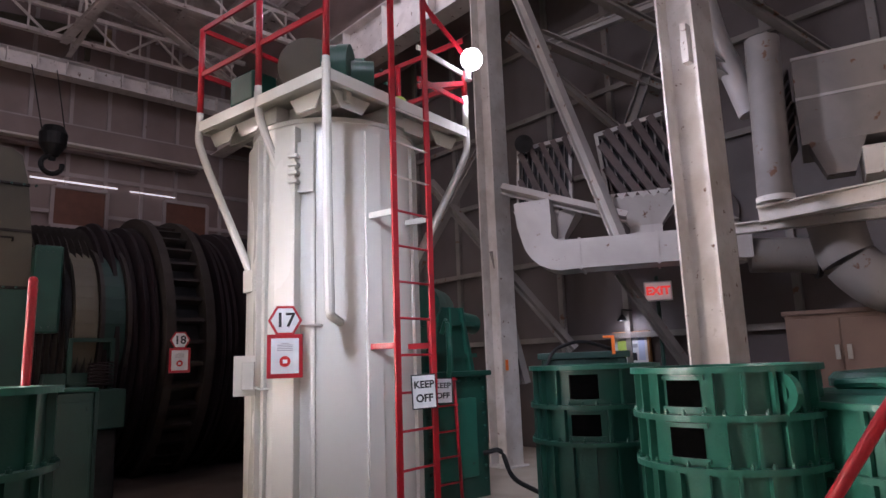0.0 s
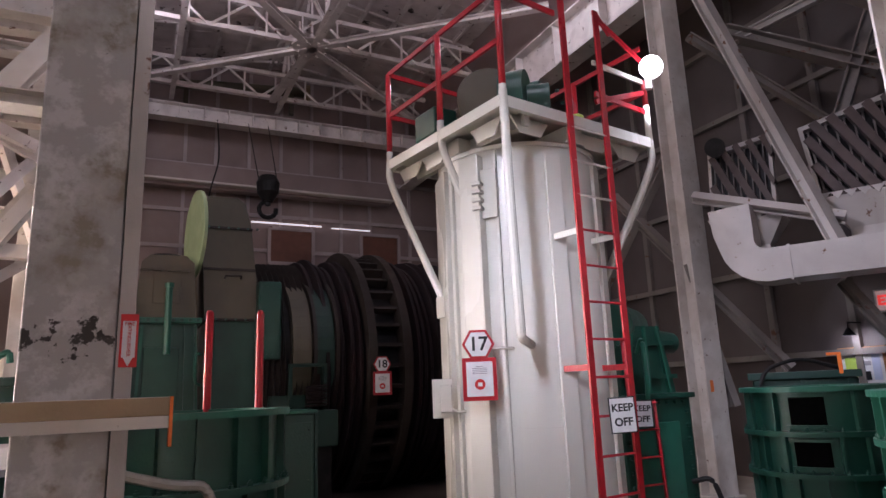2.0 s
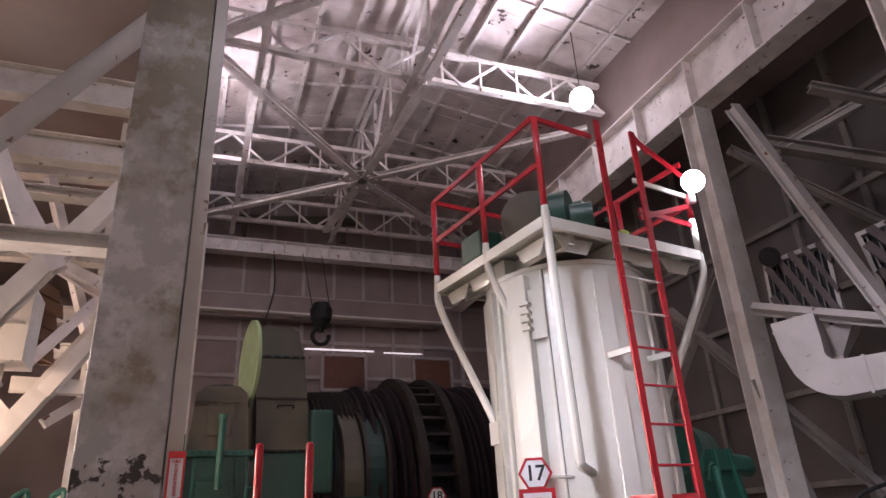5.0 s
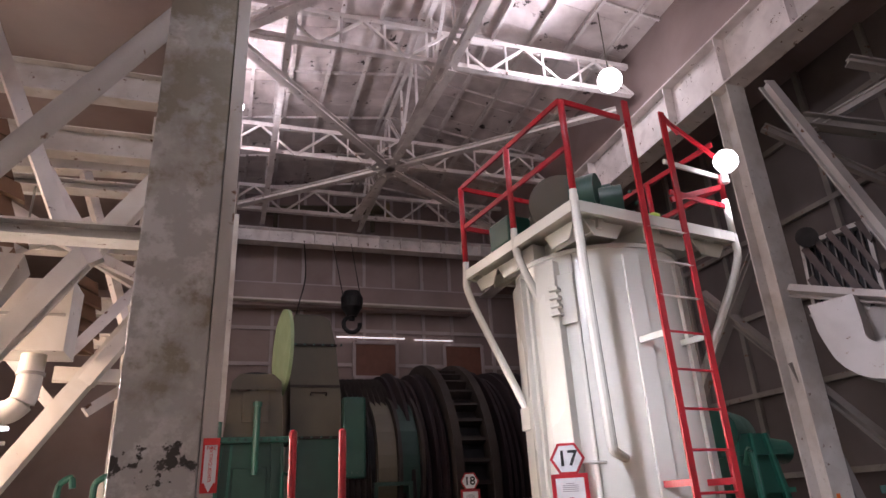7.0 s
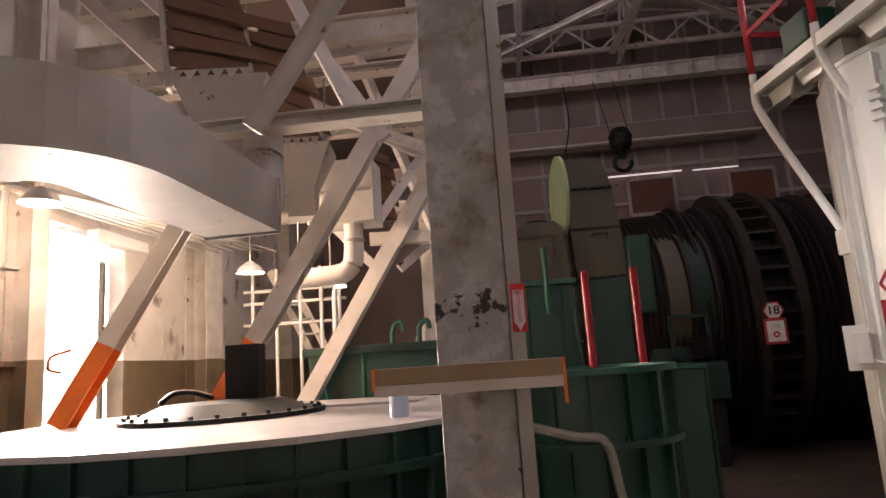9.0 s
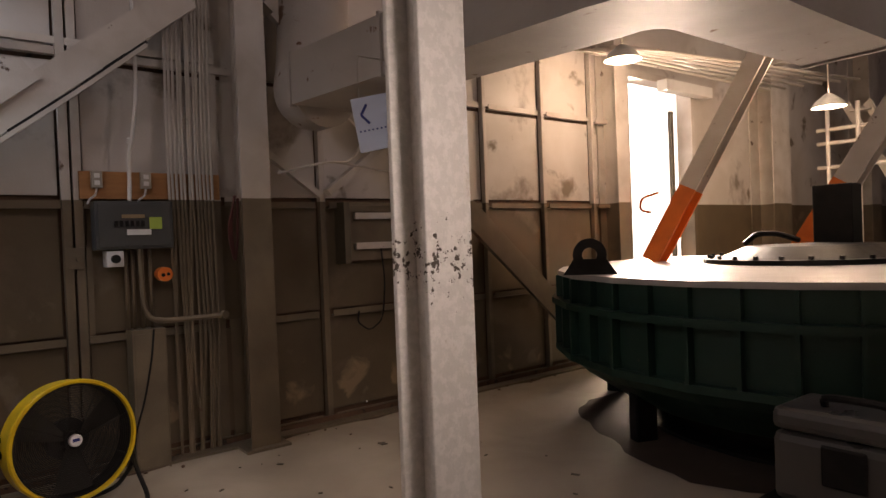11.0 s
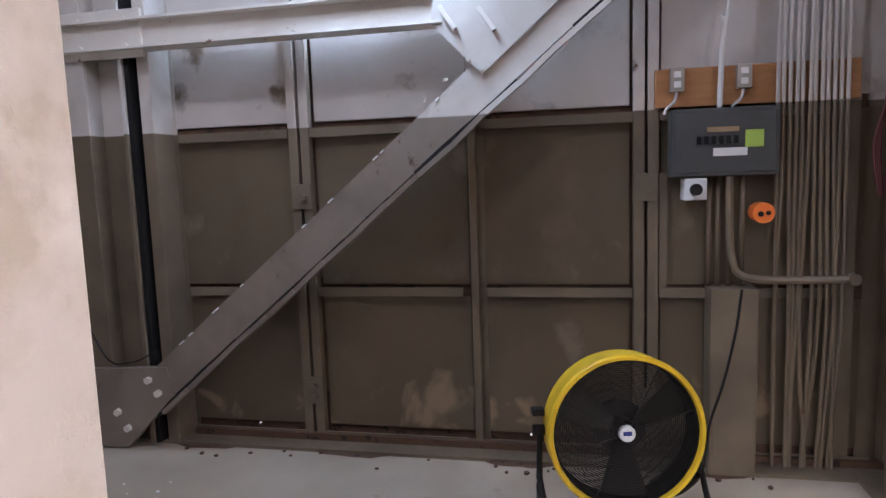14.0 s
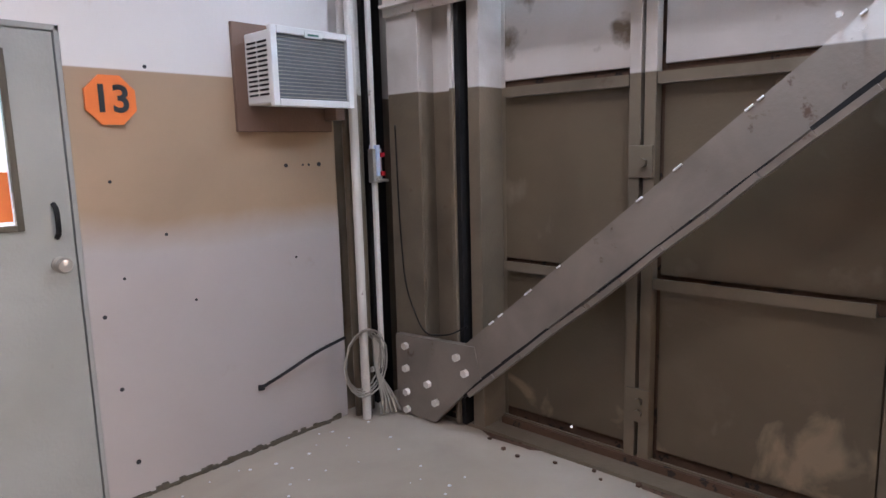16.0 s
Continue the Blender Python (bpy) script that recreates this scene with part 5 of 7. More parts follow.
for k in range(48):
    a = 2 * math.pi * k / 48
    bm = bm_new()
    m = Matrix.Translation((BX, BY, 0)) @ Matrix.Rotation(a, 4, 'Z')
    rr_ = BR * (math.cos(math.pi / 24) if k % 2 else 1.0)
    box(bm, rr_ - .06, rr_ + .045, -.014, .014, .62, .98, 0, m)
    box(bm, rr_ - .06, rr_ + .03, -.014, .014, 1.02, 1.21, 0, m)
    part("rib", bm, GREEND, big)
bm = bm_new()
lathe(bm, [(0, 0), (BR - .62, 0), (BR - .62, .03), (BR - .78, .06), (BR - .78, .40), (0, .40)], (BX, BY, 0), n=24, smooth=False)
part("skirt", bm, BLACK, big, "dark inset skirt under the casing")
for ang in (-112, -75, -20, 200):
    bm = bm_new()
    m = Matrix.Translation((BX, BY, 0)) @ Matrix.Rotation(radians(ang), 4, 'Z')
    box(bm, BR - .48, BR - .30, -.05, .05, 0, .5, .01, m)
    part("support_leg", bm, BLACK, big)
LM = Matrix.Translation((-1.93, 3.72, 1.25)) @ Matrix.Rotation(radians(38), 4, 'Z')
bm = bm_new()
lathe(bm, [(.055, -.02), (.125, -.02), (.125, .02), (.055, .02)], (0, 0, .15), (0, 1, 0), 24)
prism(bm, [(-.2, 0), (.2, 0), (.12, .12), (-.12, .12)], (0, -.02, 0), (0, .02, 0))
bmesh.ops.transform(bm, matrix=LM, verts=bm.verts[:])
part("lifting_lug", bm, BLACK, big)
bm = bm_new()
lathe(bm, [(0, 1.25), (.92, 1.25), (.92, 1.29), (.78, 1.29), (.55, 1.39), (0, 1.41)], (-1.25, 5.95, 0), n=40)
part("hatch_cover", bm, BLACK, big)
base = None
for k in range(26):
    a = 2 * math.pi * k / 26
    b_ = bm_new()
    cyl(b_, (0, 0, 0), (0, 0, .03), .02, 6)
    o = part("bolt", b_, BLACK, big)
    o.location = (-1.25 + .86 * math.cos(a), 5.95 + .86 * math.sin(a), 1.29)
one("black_box", box(bm_new(), -1.27, -.95, 5.98, 6.2, 1.36, 1.91, .01), BLACK, "plain black upright box on the casing hatch", "box")
bm = bm_new()
tube(bm, smooth_line([(-1.75, 5.7, 1.41), (-1.65, 5.72, 1.5), (-1.5, 5.8, 1.5), (-1.4, 6.0, 1.43)]), .025, 8)
one("hatch_handle", bm, BLACK, "bent black handle lying on the hatch", "handle")
one("loose_sheet", box(bm_new(), -.75, .5, 6.4, 7.0, 1.25, 1.275), TOPGREY, "grey sheet lying on the casing top", "sheet")
can = thing("paint_can", "small pale blue can standing on the casing", "can")
bm = bm_new()
lathe(bm, [(0, 0), (.07, 0), (.07, .2), (.06, .22), (0, .22)], (.62, 4.75, 1.25), n=24)
part("can_body", bm, SIGNB, can)
bm = bm_new()
lathe(bm, [(0, .22), (.04, .22), (.04, .26), (0, .26)], (.62, 4.75, 1.25), n=16)
part("can_lid", bm, WHITE, can)
case = thing("tool_case", "grey plastic tool case wrapped in clear film", "case")
part("case_body", box(bm_new(), -.20, .42, 2.85, 3.25, .30, .62, .04), FABRIC, case)
part("case_lid", box(bm_new(), -.20, .42, 2.85, 3.25, .625, .73, .035), FABRIC, case)
bm = bm_new()
tube(bm, smooth_line([(-.02, 3.0, .73), (-.02, 2.98, .78), (.24, 2.98, .78), (.24, 3.0, .73)]), .018, 8)
part("case_handle", bm, BLACK, case)
part("case_latch", box(bm_new(), .02, .20, 2.83, 2.85, .42, .60, .01), BLACK, case)
one("case_stand", box(bm_new(), -.25, .5, 2.8, 3.35, 0, .30, .01), BLACK, "low dark steel block under the tool case", "block")
bm = bm_new()
prism(bm, rect(.10, .035), (.70, 3.16, .62), (1.13, 2.98, .66))
prism(bm, rect(.10, .02), (.70, 3.16, .56), (1.13, 2.98, .58))
one("wooden_batten", bm, WOODT, "pale timber battens leaning at the column", "batten")
# channel on the peeling column
ch = thing("column_channel", "tan steel channel across the column with orange ends", "channel")
part("face_plate", box(bm_new(), .84, 1.71, 3.0, 3.016, 1.525, 1.60, .003), WOODT, ch)
part("top_flange", box(bm_new(), .84, 1.71, 3.016, 3.095, 1.588, 1.602, .002), BRACE, ch)
part("bottom_flange", box(bm_new(), .84, 1.71, 3.004, 3.05, 1.475, 1.525, .002), BRACE, ch)
for x in (.832, 1.70):
    part("orange_end", box(bm_new(), x, x + .014, 2.995, 3.06, 1.40 if x > 1 else 1.5, 1.603, .002), ORANGE, ch)
bm = bm_new()
tube(bm, smooth_line([(1.2, 3.6, 1.15), (1.35, 3.85, 1.28), (1.55, 4.0, 1.2), (1.8, 4.1, 1.12), (2.0, 4.15, 1.1), (2.05, 4.14, .7)]), .03, 8)
one("grey_hose", bm, GALV, "grey hose draped along the ribbed casing", "hose")
# green tank behind, with fittings
gt = thing("green_tank", "dark green rectangular tank with pipe fittings on its rim", "tank")
bm = bm_new()
prism(bm, [(-1.0, 0), (1.0, 0), (1.15, 1.8), (-1.1, 1.8)], (-.1, 8.4, 0), (-.1, 8.9, 0))
part("tank_body", bm, GREEN, gt)
part("tank_rim", box(bm_new(), -1.3, 1.1, 8.3, 8.95, 1.8, 1.9, .01), GREEND, gt)
for x in (-.1, .25, .55):
    bm = bm_new()
    tube(bm, smooth_line([(x, 8.35, 1.9), (x, 8.35, 2.1), (x + .12, 8.35, 2.18), (x + .14, 8.35, 2.05)]), .035, 8)
    part("pipe_fitting", bm, GREENL, gt)
bm = bm_new()
tube(bm, [(-.55, 8.38, .2), (-.5, 8.36, 1.8)], .02, 6)
tube(bm, [(-.95, 8.38, .2), (-1.02, 8.36, 1.8)], .02, 6)
part("corner_rib", bm, GREENL, gt)
# ---- doorway, backdrop, braces and pipes in the west aisle ----
setting("backdrop", box(bm_new(), -14, -13.9, -14, 34, -.2, 16), DAY, "bright overexposed daylight outside", "backdrop")
bm = bm_new()
for y0, y1, z0, z1 in ((6.62, 6.70, 0, 3.66), (8.43, 8.51, 0, 3.66), (6.62, 8.51, 3.58, 3.68)):
    box(bm, -4.1, -3.86, y0, y1, z0, z1, .004)
door_2 = setting("door_2", bm, STEELW, "tall open doorway with a steel frame", "door")
od = thing("open_door_leaf", "pale door leaf swung open outside the doorway", "door")
part("leaf", box(bm_new(), -4.2, -4.15, 8.6, 9.5, 0, 3.3, .004), WHITE, od)
part("leaf_edge", box(bm_new(), -4.16, -4.10, 8.30, 8.36, 0, 3.3), BROWNC, od)
one("door_header_cover", box(bm_new(), -3.86, -3.70, 7.6, 8.75, 3.45, 3.6, .01), WHITE, "pale header cover over the doorway", "cover")
bm = bm_new()
tube(bm, [(-4.0, 6.78, 1.62), (-4.0, 6.86, 1.62)], .02, 6)
box(bm, -4.02, -3.98, 6.83, 6.95, 1.50, 1.76, .02)
one("door_hold_back", bm, BLACK, "dark hold-back fitting at the doorway edge", "fitting")


def floor_brace(name, p, q, w, orange_z, label):
    p, q = Vector(p), Vector(q)
    c = thing(name, label, "brace", "orange-footed braces")
    s = (orange_z - p.z) / (q.z - p.z)
    k = p.lerp(q, s)
    bm = bm_new()
    prism(bm, ish(w, w * .9, .02, .02), k, q, (0, 1, 0))
    part("upper_bar", bm, BRACE, c)
    bm = bm_new()
    prism(bm, ish(w + .004, w * .9 + .004, .022, .022), p, k, (0, 1, 0))
    part("orange_foot", bm, ORANGE, c, "orange painted foot")
    return c


b1 = floor_brace("floor_brace", (-2.676, 5.638, 1.25), (-1.55, 6.3, 3.70), .185, 1.97, "cream steel brace with an orange painted foot")
bm = bm_new()
tube(bm, smooth_line([(-2.62, 5.55, 1.75), (-2.72, 5.5, 1.78), (-2.70, 5.5, 1.9), (-2.56, 5.6, 1.95)]), .015, 6)
part("grab_loop", bm, ORANGE, b1)
floor_brace("floor_brace", (-1.60, 6.474, 1.27), (.93, 6.55, 5.25), .195, 1.95, "long cream steel brace with an orange painted foot")
bm = bm_new()
prism(bm, rect(.2, .2), (-1.4, 8.1, .9), (.45, 8.55, 4.05), (0, 1, 0))
prism(bm, rect(.16, .16), (-.35, 8.4, 3.3), (.6, 8.6, 3.3))
prism(bm, rect(.16, .16), (.0, 8.4, 3.2), (1.1, 8.3, 4.9))
one("rear_brace", bm, BRACE, "cream steel knee brace behind the green tank", "brace")
bm = bm_new()
prism(bm, rect(.16, .16), (-1.2, 11.57, 0), (.6, 11.8, 3.8), (0, 1, 0))
one("rear_brace", bm, BRACE, "far cream steel knee brace", "brace")
# aisle beams
for i, (p, q, h) in enumerate((((1.13, 7.4, 6.60), (-3.9, 7.4, 6.60), .40), ((1.13, 7.4, 5.78), (-3.9, 7.4, 5.78), .34), ((1.13, 7.4, 5.22), (-3.9, 7.4, 5.22), .12), ((1.13, 4.9, 3.62), (-3.9, 4.9, 3.62), .12), ((1.13, 8.5, 6.2), (-3.9, 8.5, 6.0), .34), ((1.13, 1.0, 6.4), (-3.9, 1.0, 6.4), .34), ((1.13, 12, 5.2), (-3.9, 12, 5.2), .3), ((1.13, 4.4, 6.35), (-3.9, 3.9, 6.1), .34), ((1.0, 8.8, 5.0), (-3.9, 8.8, 5.0), .14), ((1.0, 9.2, 3.9), (-3.9, 9.2, 3.9), .16))):
    bm = bm_new()
    prism(bm, ish(.2, h, .016, .012), p, q)
    one("aisle_beam", bm, CREAM, "cream steel beam crossing the aisle overhead", "beam", "aisle beams")
for a, b in (((-.9, 5.3, 6.4), (.2, 5.6, 3.9)), ((-2.3, 5.1, 5.8), (-.9, 5.3, 4.4)), ((.2, 6.5, 4.4), (-1.6, 6.6, 3.6)), ((-2.6, 7.5, 6.0), (.6, 8.0, 4.2)), ((-3, 5, 6), (-1.4, 5.5, 4.3)), ((-.4, 8.45, 5.95), (.5, 9.3, 3.3)), ((-.2, 5.7, 4.75), (.45, 5.7, 3.7)), ((-.9, 7.6, 4.9), (.5, 7.9, 4.35)), ((-.1, 7.8, 3.4), (.7, 8.1, 4.6)), ((-1.2, 8.6, 3.9), (-.3, 8.7, 2.9)), ((.0, 8.6, 2.9), (.7, 8.9, 3.5))):
    bm = bm_new()
    prism(bm, rect(.10, .12), a, b)
    one("bracing_bar", bm, TRUSSP, "slanting cream bracing bar over the aisle", "bracing", "aisle bracing bars")
bm = bm_new()
tube(bm, [(1.08, 4.4, 5.43), (-.3, 4.4, 3.4)], .085, 16)
one("round_brace", bm, DUCTP, "round tan pipe brace over the aisle", "brace")
# ducts
def rect_duct(name, pts, w, h, z, label, mt=DUCTP):
    """A box duct along a flat line, with seams."""
    c = thing(name, label, "duct")
    pts = [Vector((*p, z)) for p in pts]
    bm = bm_new()
    rings = []
    for i, p in enumerate(pts):
        d = (pts[min(i + 1, len(pts) - 1)] - pts[max(i - 1, 0)]).normalized()
        s = Vector((d.y, -d.x, 0))
        rings.append([bm.verts.new(p + s * u * w / 2 + Vector((0, 0, v * h / 2))) for u, v in ((-1, -1), (1, -1), (1, 1), (-1, 1))])
    for a, b in zip(rings, rings[1:]):
        for k in range(4):
            bm.faces.new((a[k], a[(k + 1) % 4], b[(k + 1) % 4], b[k]))
    bm.faces.new(rings[0][::-1])
    bm.faces.new(rings[-1])
    part("duct_body", bm, mt, c)
    for i in (0, 1, len(pts) - 1):
        d = (pts[min(i + 1, len(pts) - 1)] - pts[max(i - 1, 0)]).normalized()
        bm = bm_new()
        prism(bm, rect(w + .03, h + .03), pts[i] - d * .012, pts[i] + d * .012)
        part("duct_flange", bm, mt, c)
    return c


line = [(-3.25, 2.22), (-2.2, 2.34), (-1.2, 2.46), (-.85, 2.50)]
line += [(-.80 + .41 * math.sin(a), 2.50 + .41 - .41 * math.cos(a)) for a in [radians(d) for d in range(10, 91, 10)]]
line += [(-.385, 3.6), (-.365, 4.35)]
aisle_duct = rect_duct("aisle_duct", line, .54, .38, 2.79, "large grey-cream box duct turning over the aisle")
bm = bm_new()
tube(bm, smooth_line([(-3.22, 2.24, 2.74), (-3.45, 2.22, 2.74), (-3.56, 2.3, 2.95), (-3.56, 2.35, 3.6), (-3.56, 2.35, 5.2)], 8), .285, 24)
part("round_elbow", bm, DUCTP, aisle_duct, "rusty round elbow at the wall")
bm = bm_new()
tube(bm, smooth_line([(-.36, 4.3, 2.79), (-.36, 4.6, 2.82), (-.40, 4.85, 3.0), (-.5, 5.1, 3.4), (-.5, 5.1, 3.7)], 6), .17, 24)
part("round_riser", bm, DUCTP, aisle_duct)


def skew_panel(bm, q, uv, depth, out):
    """A plate given in shares (u across, v down) of a four-cornered panel q, with thickness along out."""
    a, b, c, d = [Vector(p) for p in q]
    o = Vector(out).normalized()
    pts = [(a.lerp(b, u)).lerp(d.lerp(c, u), v) for u, v in uv]
    f = [bm.verts.new(p) for p in pts]
    k = [bm.verts.new(p + o * depth) for p in pts]
    n = len(pts)
    for i in range(n):
        bm.faces.new((f[i], f[(i + 1) % n], k[(i + 1) % n], k[i]))
    bm.faces.new(f[::-1])
    bm.faces.new(k)
    return bm


OUT = Vector((-.875, -.485, 0))


def louver_bank(q, n, label, slope=.54, mt=None):
    """Diagonal brown boards over upright fins in a pale frame."""
    c = thing("louver_bank", label, "louver", "louver banks")
    for name, uv in (("frame_bar", ((-.02, -.03), (1.02, -.03), (1.02, .03), (-.02, .03))), ("frame_bar", ((.96, .03), (1.02, .03), (1.02, 1.0), (.96, 1.0))),
                     ("frame_bar", ((-.02, .03), (.03, .03), (.03, 1.0), (-.02, 1.0))), ("frame_bar", ((-.02, .96), (1.02, .96), (1.02, 1.03), (-.02, 1.03)))):
        part(name, skew_panel(bm_new(), q, uv, .16, OUT), DUCTP, c)
    part("back_sheet", skew_panel(bm_new(), q, ((.0, .0), (1, 0), (1, 1), (0, 1)), -.03, OUT), BLACK, c)
    for k in range(9):
        u = .06 + .1 * k
        part("fin", skew_panel(bm_new(), q, ((u, .03), (u + .022, .03), (u + .022, .97), (u, .97)), .09, OUT), DUSTP, c)
    for k in range(n):
        u = -slope + .06 + k * (1.0 + slope) / n
        w = .17
        v0 = max(0.0, -u / slope)
        v1 = min(1.06, (1.0 - u) / slope)
        if v1 - v0 < .12:
            continue
        ua, ub = u + slope * v0, u + slope * v1
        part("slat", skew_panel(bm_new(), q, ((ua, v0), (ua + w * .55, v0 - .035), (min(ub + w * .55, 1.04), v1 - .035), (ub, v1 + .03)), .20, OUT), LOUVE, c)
    return c


louver_bank(((8.89, 6.21, 4.68), (9.28, 5.52, 4.78), (9.25, 5.56, 3.81), (8.86, 6.26, 3.66)), 7, "brown slatted louver bank above a hopper")
louver_bank(((9.45, 5.2, 4.75), (9.97, 4.28, 4.96), (9.95, 4.31, 3.85), (9.51, 5.11, 3.74)), 8, "larger brown slatted louver bank above a hopper")
def stepped_louver(q, n, label):
    """Stepped brown boards, each sloping down and standing past the edge of its frame."""
    c = thing("slatted_louver", label, "louver", "aisle louvers")
    out = (.25, -1, .1)
    part("back_sheet", skew_panel(bm_new(), q, ((0, 0), (.95, 0), (.95, 1), (0, 1)), -.04, out), LOUV, c)
    for k in range(n):
        v = k / n
        e = .95 + .14 * (k % 2)
        part("slat", skew_panel(bm_new(), q, ((-.04, v - .10), (e, v + .04), (e + .05, v + .04 + .8 / n), (-.04, v - .10 + .78 / n)), .05 + .02 * (k % 2), out), LOUV, c)
    part("side_bar", skew_panel(bm_new(), q, ((-.08, -.1), (-.03, -.1), (-.03, 1.05), (-.08, 1.05)), .12, out), DUCTP, c)
    return c


stepped_louver(((-1.30, 4.9, 5.35), (-.62, 4.9, 5.10), (-.50, 4.95, 4.05), (-1.18, 4.9, 4.05)), 7, "brown stepped slat louver over the aisle")
stepped_louver(((-1.10, 6.3, 5.35), (-.62, 6.3, 5.35), (-.30, 6.35, 3.85), (-.95, 6.3, 4.05)), 7, "brown stepped slat louver beside the long brace")
stepped_louver(((-.25, 8.0, 4.35), (.05, 8.0, 4.3), (.10, 8.05, 3.45), (-.2, 8.0, 3.45)), 5, "small brown slat louver behind the sheet box")


def hopper(x, y, rot, w, z1, z0, label):
    c = thing("hopper", label, "hopper", "dust hoppers", Matrix.Translation((x, y, 0)) @ Matrix.Rotation(radians(rot), 4, 'Z'))
    bm = bm_new()
    a = [bm.verts.new((u * w / 2, v * .28, z1)) for u, v in ((-1, -1), (1, -1), (1, 1), (-1, 1))]
    b = [bm.verts.new((u * w / 4.6, v * .13, z0)) for u, v in ((-1, -1), (1, -1), (1, 1), (-1, 1))]
    for k in range(4):
        bm.faces.new((a[k], a[(k + 1) % 4], b[(k + 1) % 4], b[k]))
    bm.faces.new(a)
    bm.faces.new(b[::-1])
    part("hopper_cone", bm, DUCTP, c)
    part("hopper_neck", box(bm_new(), -w / 4.6, w / 4.6, -.13, .13, z0 - .3, z0), DUCTP, c)
    bm = bm_new()
    for i in range(7):
        prism(bm, [(0, 0), (w / 7, 0), (w / 14, -.1)], (-w / 2 + i * w / 7, -.29, z1 + .05), (-w / 2 + i * w / 7, -.285, z1 + .05))
    part("torn_edge", bm, DUCTP, c)


hopper(9.08, 5.82, -61, .82, 3.66, 3.30, "cream hopper under the louver bank")
hopper(9.72, 4.68, -61, 1.0, 3.76, 3.36, "cream hopper under the larger louver bank")
hopper(-.80, 5.1, 8, .80, 4.08, 3.55, "cream hopper over the aisle")
hopper(-.62, 6.5, 8, .66, 3.95, 3.5, "cream hopper beside the long brace")
sb = thing("sheet_box", "cream sheet-metal box with an elbow pipe", "air unit")
bm = bm_new()
prism(bm, [(-.42, .0), (.36, .0), (.40, .74), (-.42, .74)], (-.42, 7.1, 3.27), (-.42, 7.6, 3.27))
part("box_body", bm, BRACE, sb)
part("box_seam", box(bm_new(), -.83, -.03, 7.085, 7.1, 3.62, 3.65), DUCTP, sb)
bm = bm_new()
tube(bm, smooth_line([(-1.05, 7.36, 2.69), (-.75, 7.32, 2.69), (-.42, 7.3, 2.70), (-.30, 7.3, 2.82), (-.29, 7.3, 3.28)], 7), .115, 18)
part("elbow_pipe", bm, BRACE, sb)
bm = bm_new()
cyl(bm, (-.29, 7.3, 3.06), (-.29, 7.3, 3.09), .13, 18)
part("pipe_band", bm, DUCTP, sb)
for x in (-.98, -.6):
    bm = bm_new()
    tube(bm, [(x, 7.35, 2.75), (x, 7.35, 5.2)], .012, 6)
    part("pipe_hanger", bm, GALV, sb)
ed = thing("east_duct", "long cream box duct with a swept elbow below the louver banks", "duct")
bm = bm_new()
DN, DV = Vector((.875, .485, 0)), Vector((.487, -.873, 0))
sweep = [(-.12, 3.75, .25), (-.10, 3.42, .24)] + [(.26 - .34 * math.cos(a), 3.29 - .34 * math.sin(a), .21) for a in [radians(d) for d in range(10, 86, 15)]] + [(.5, 2.955, .2), (1.55, 2.955, .2), (2.62, 2.93, .2)]
loops = []
for i, (s_, z, h) in enumerate(sweep):
    p0, p1 = sweep[max(i - 1, 0)], sweep[min(i + 1, len(sweep) - 1)]
    d = Vector((p1[0] - p0[0], p1[1] - p0[1])).normalized()
    mid = Vector((8.70, 5.68, 0)) + DV * s_ + Vector((0, 0, z))
    across = DV * -d.y + Vector((0, 0, d.x))
    loops.append([bm.verts.new(mid + across * h * u + DN * .26 * v) for u, v in ((-1, -1), (1, -1), (1, 1), (-1, 1))])
for a, b in zip(loops, loops[1:]):
    for k in range(4):
        bm.faces.new((a[k], a[(k + 1) % 4], b[(k + 1) % 4], b[k]))
bm.faces.new(loops[0][::-1])
bm.faces.new(loops[-1])
part("duct_run", bm, DUCTP, ed)
for s_ in (.5, 1.5, 2.6):
    bm = bm_new()
    p = Vector((8.70, 5.68, 2.95)) + DV * s_
    prism(bm, rect(.56, .44), p - DV * .015, p + DV * .015)
    part("duct_flange", bm, DUCTP, ed)
bm = bm_new()
p = Vector((8.70, 5.68, 2.95)) + DV * 2.2
cyl(bm, p - Vector((0, 0, .25)), p + Vector((0, 0, .25)), .36, 28)
part("round_box", bm, DUCTP, ed, "round cream turning box")
bm = bm_new()
p = Vector((8.70, 5.68, 3.22)) + DV * 2.15
prism(bm, [(-.35, 0), (.35, 0), (.12, .14), (-.12, .14)], p - DN * .3, p + DN * .3)
part("box_lid", bm, DUCTP, ed)
bm = bm_new()
p = Vector((8.70, 5.68, 2.78)) + DV * 2.6
tube(bm, smooth_line([p, p + DV * .5 + Vector((0, 0, -.03)), p + DV * 1.0 + Vector((0, 0, -.12))], 4), .22, 18)
part("round_tail", bm, DUSTP, ed)
bm = bm_new()
lathe(bm, [(.2, 0), (.29, 0), (.29, .05), (.2, .05)], p + DV * .72 + Vector((0, 0, -.06)), DV, 24)
part("tail_flange", bm, BLACK, ed)
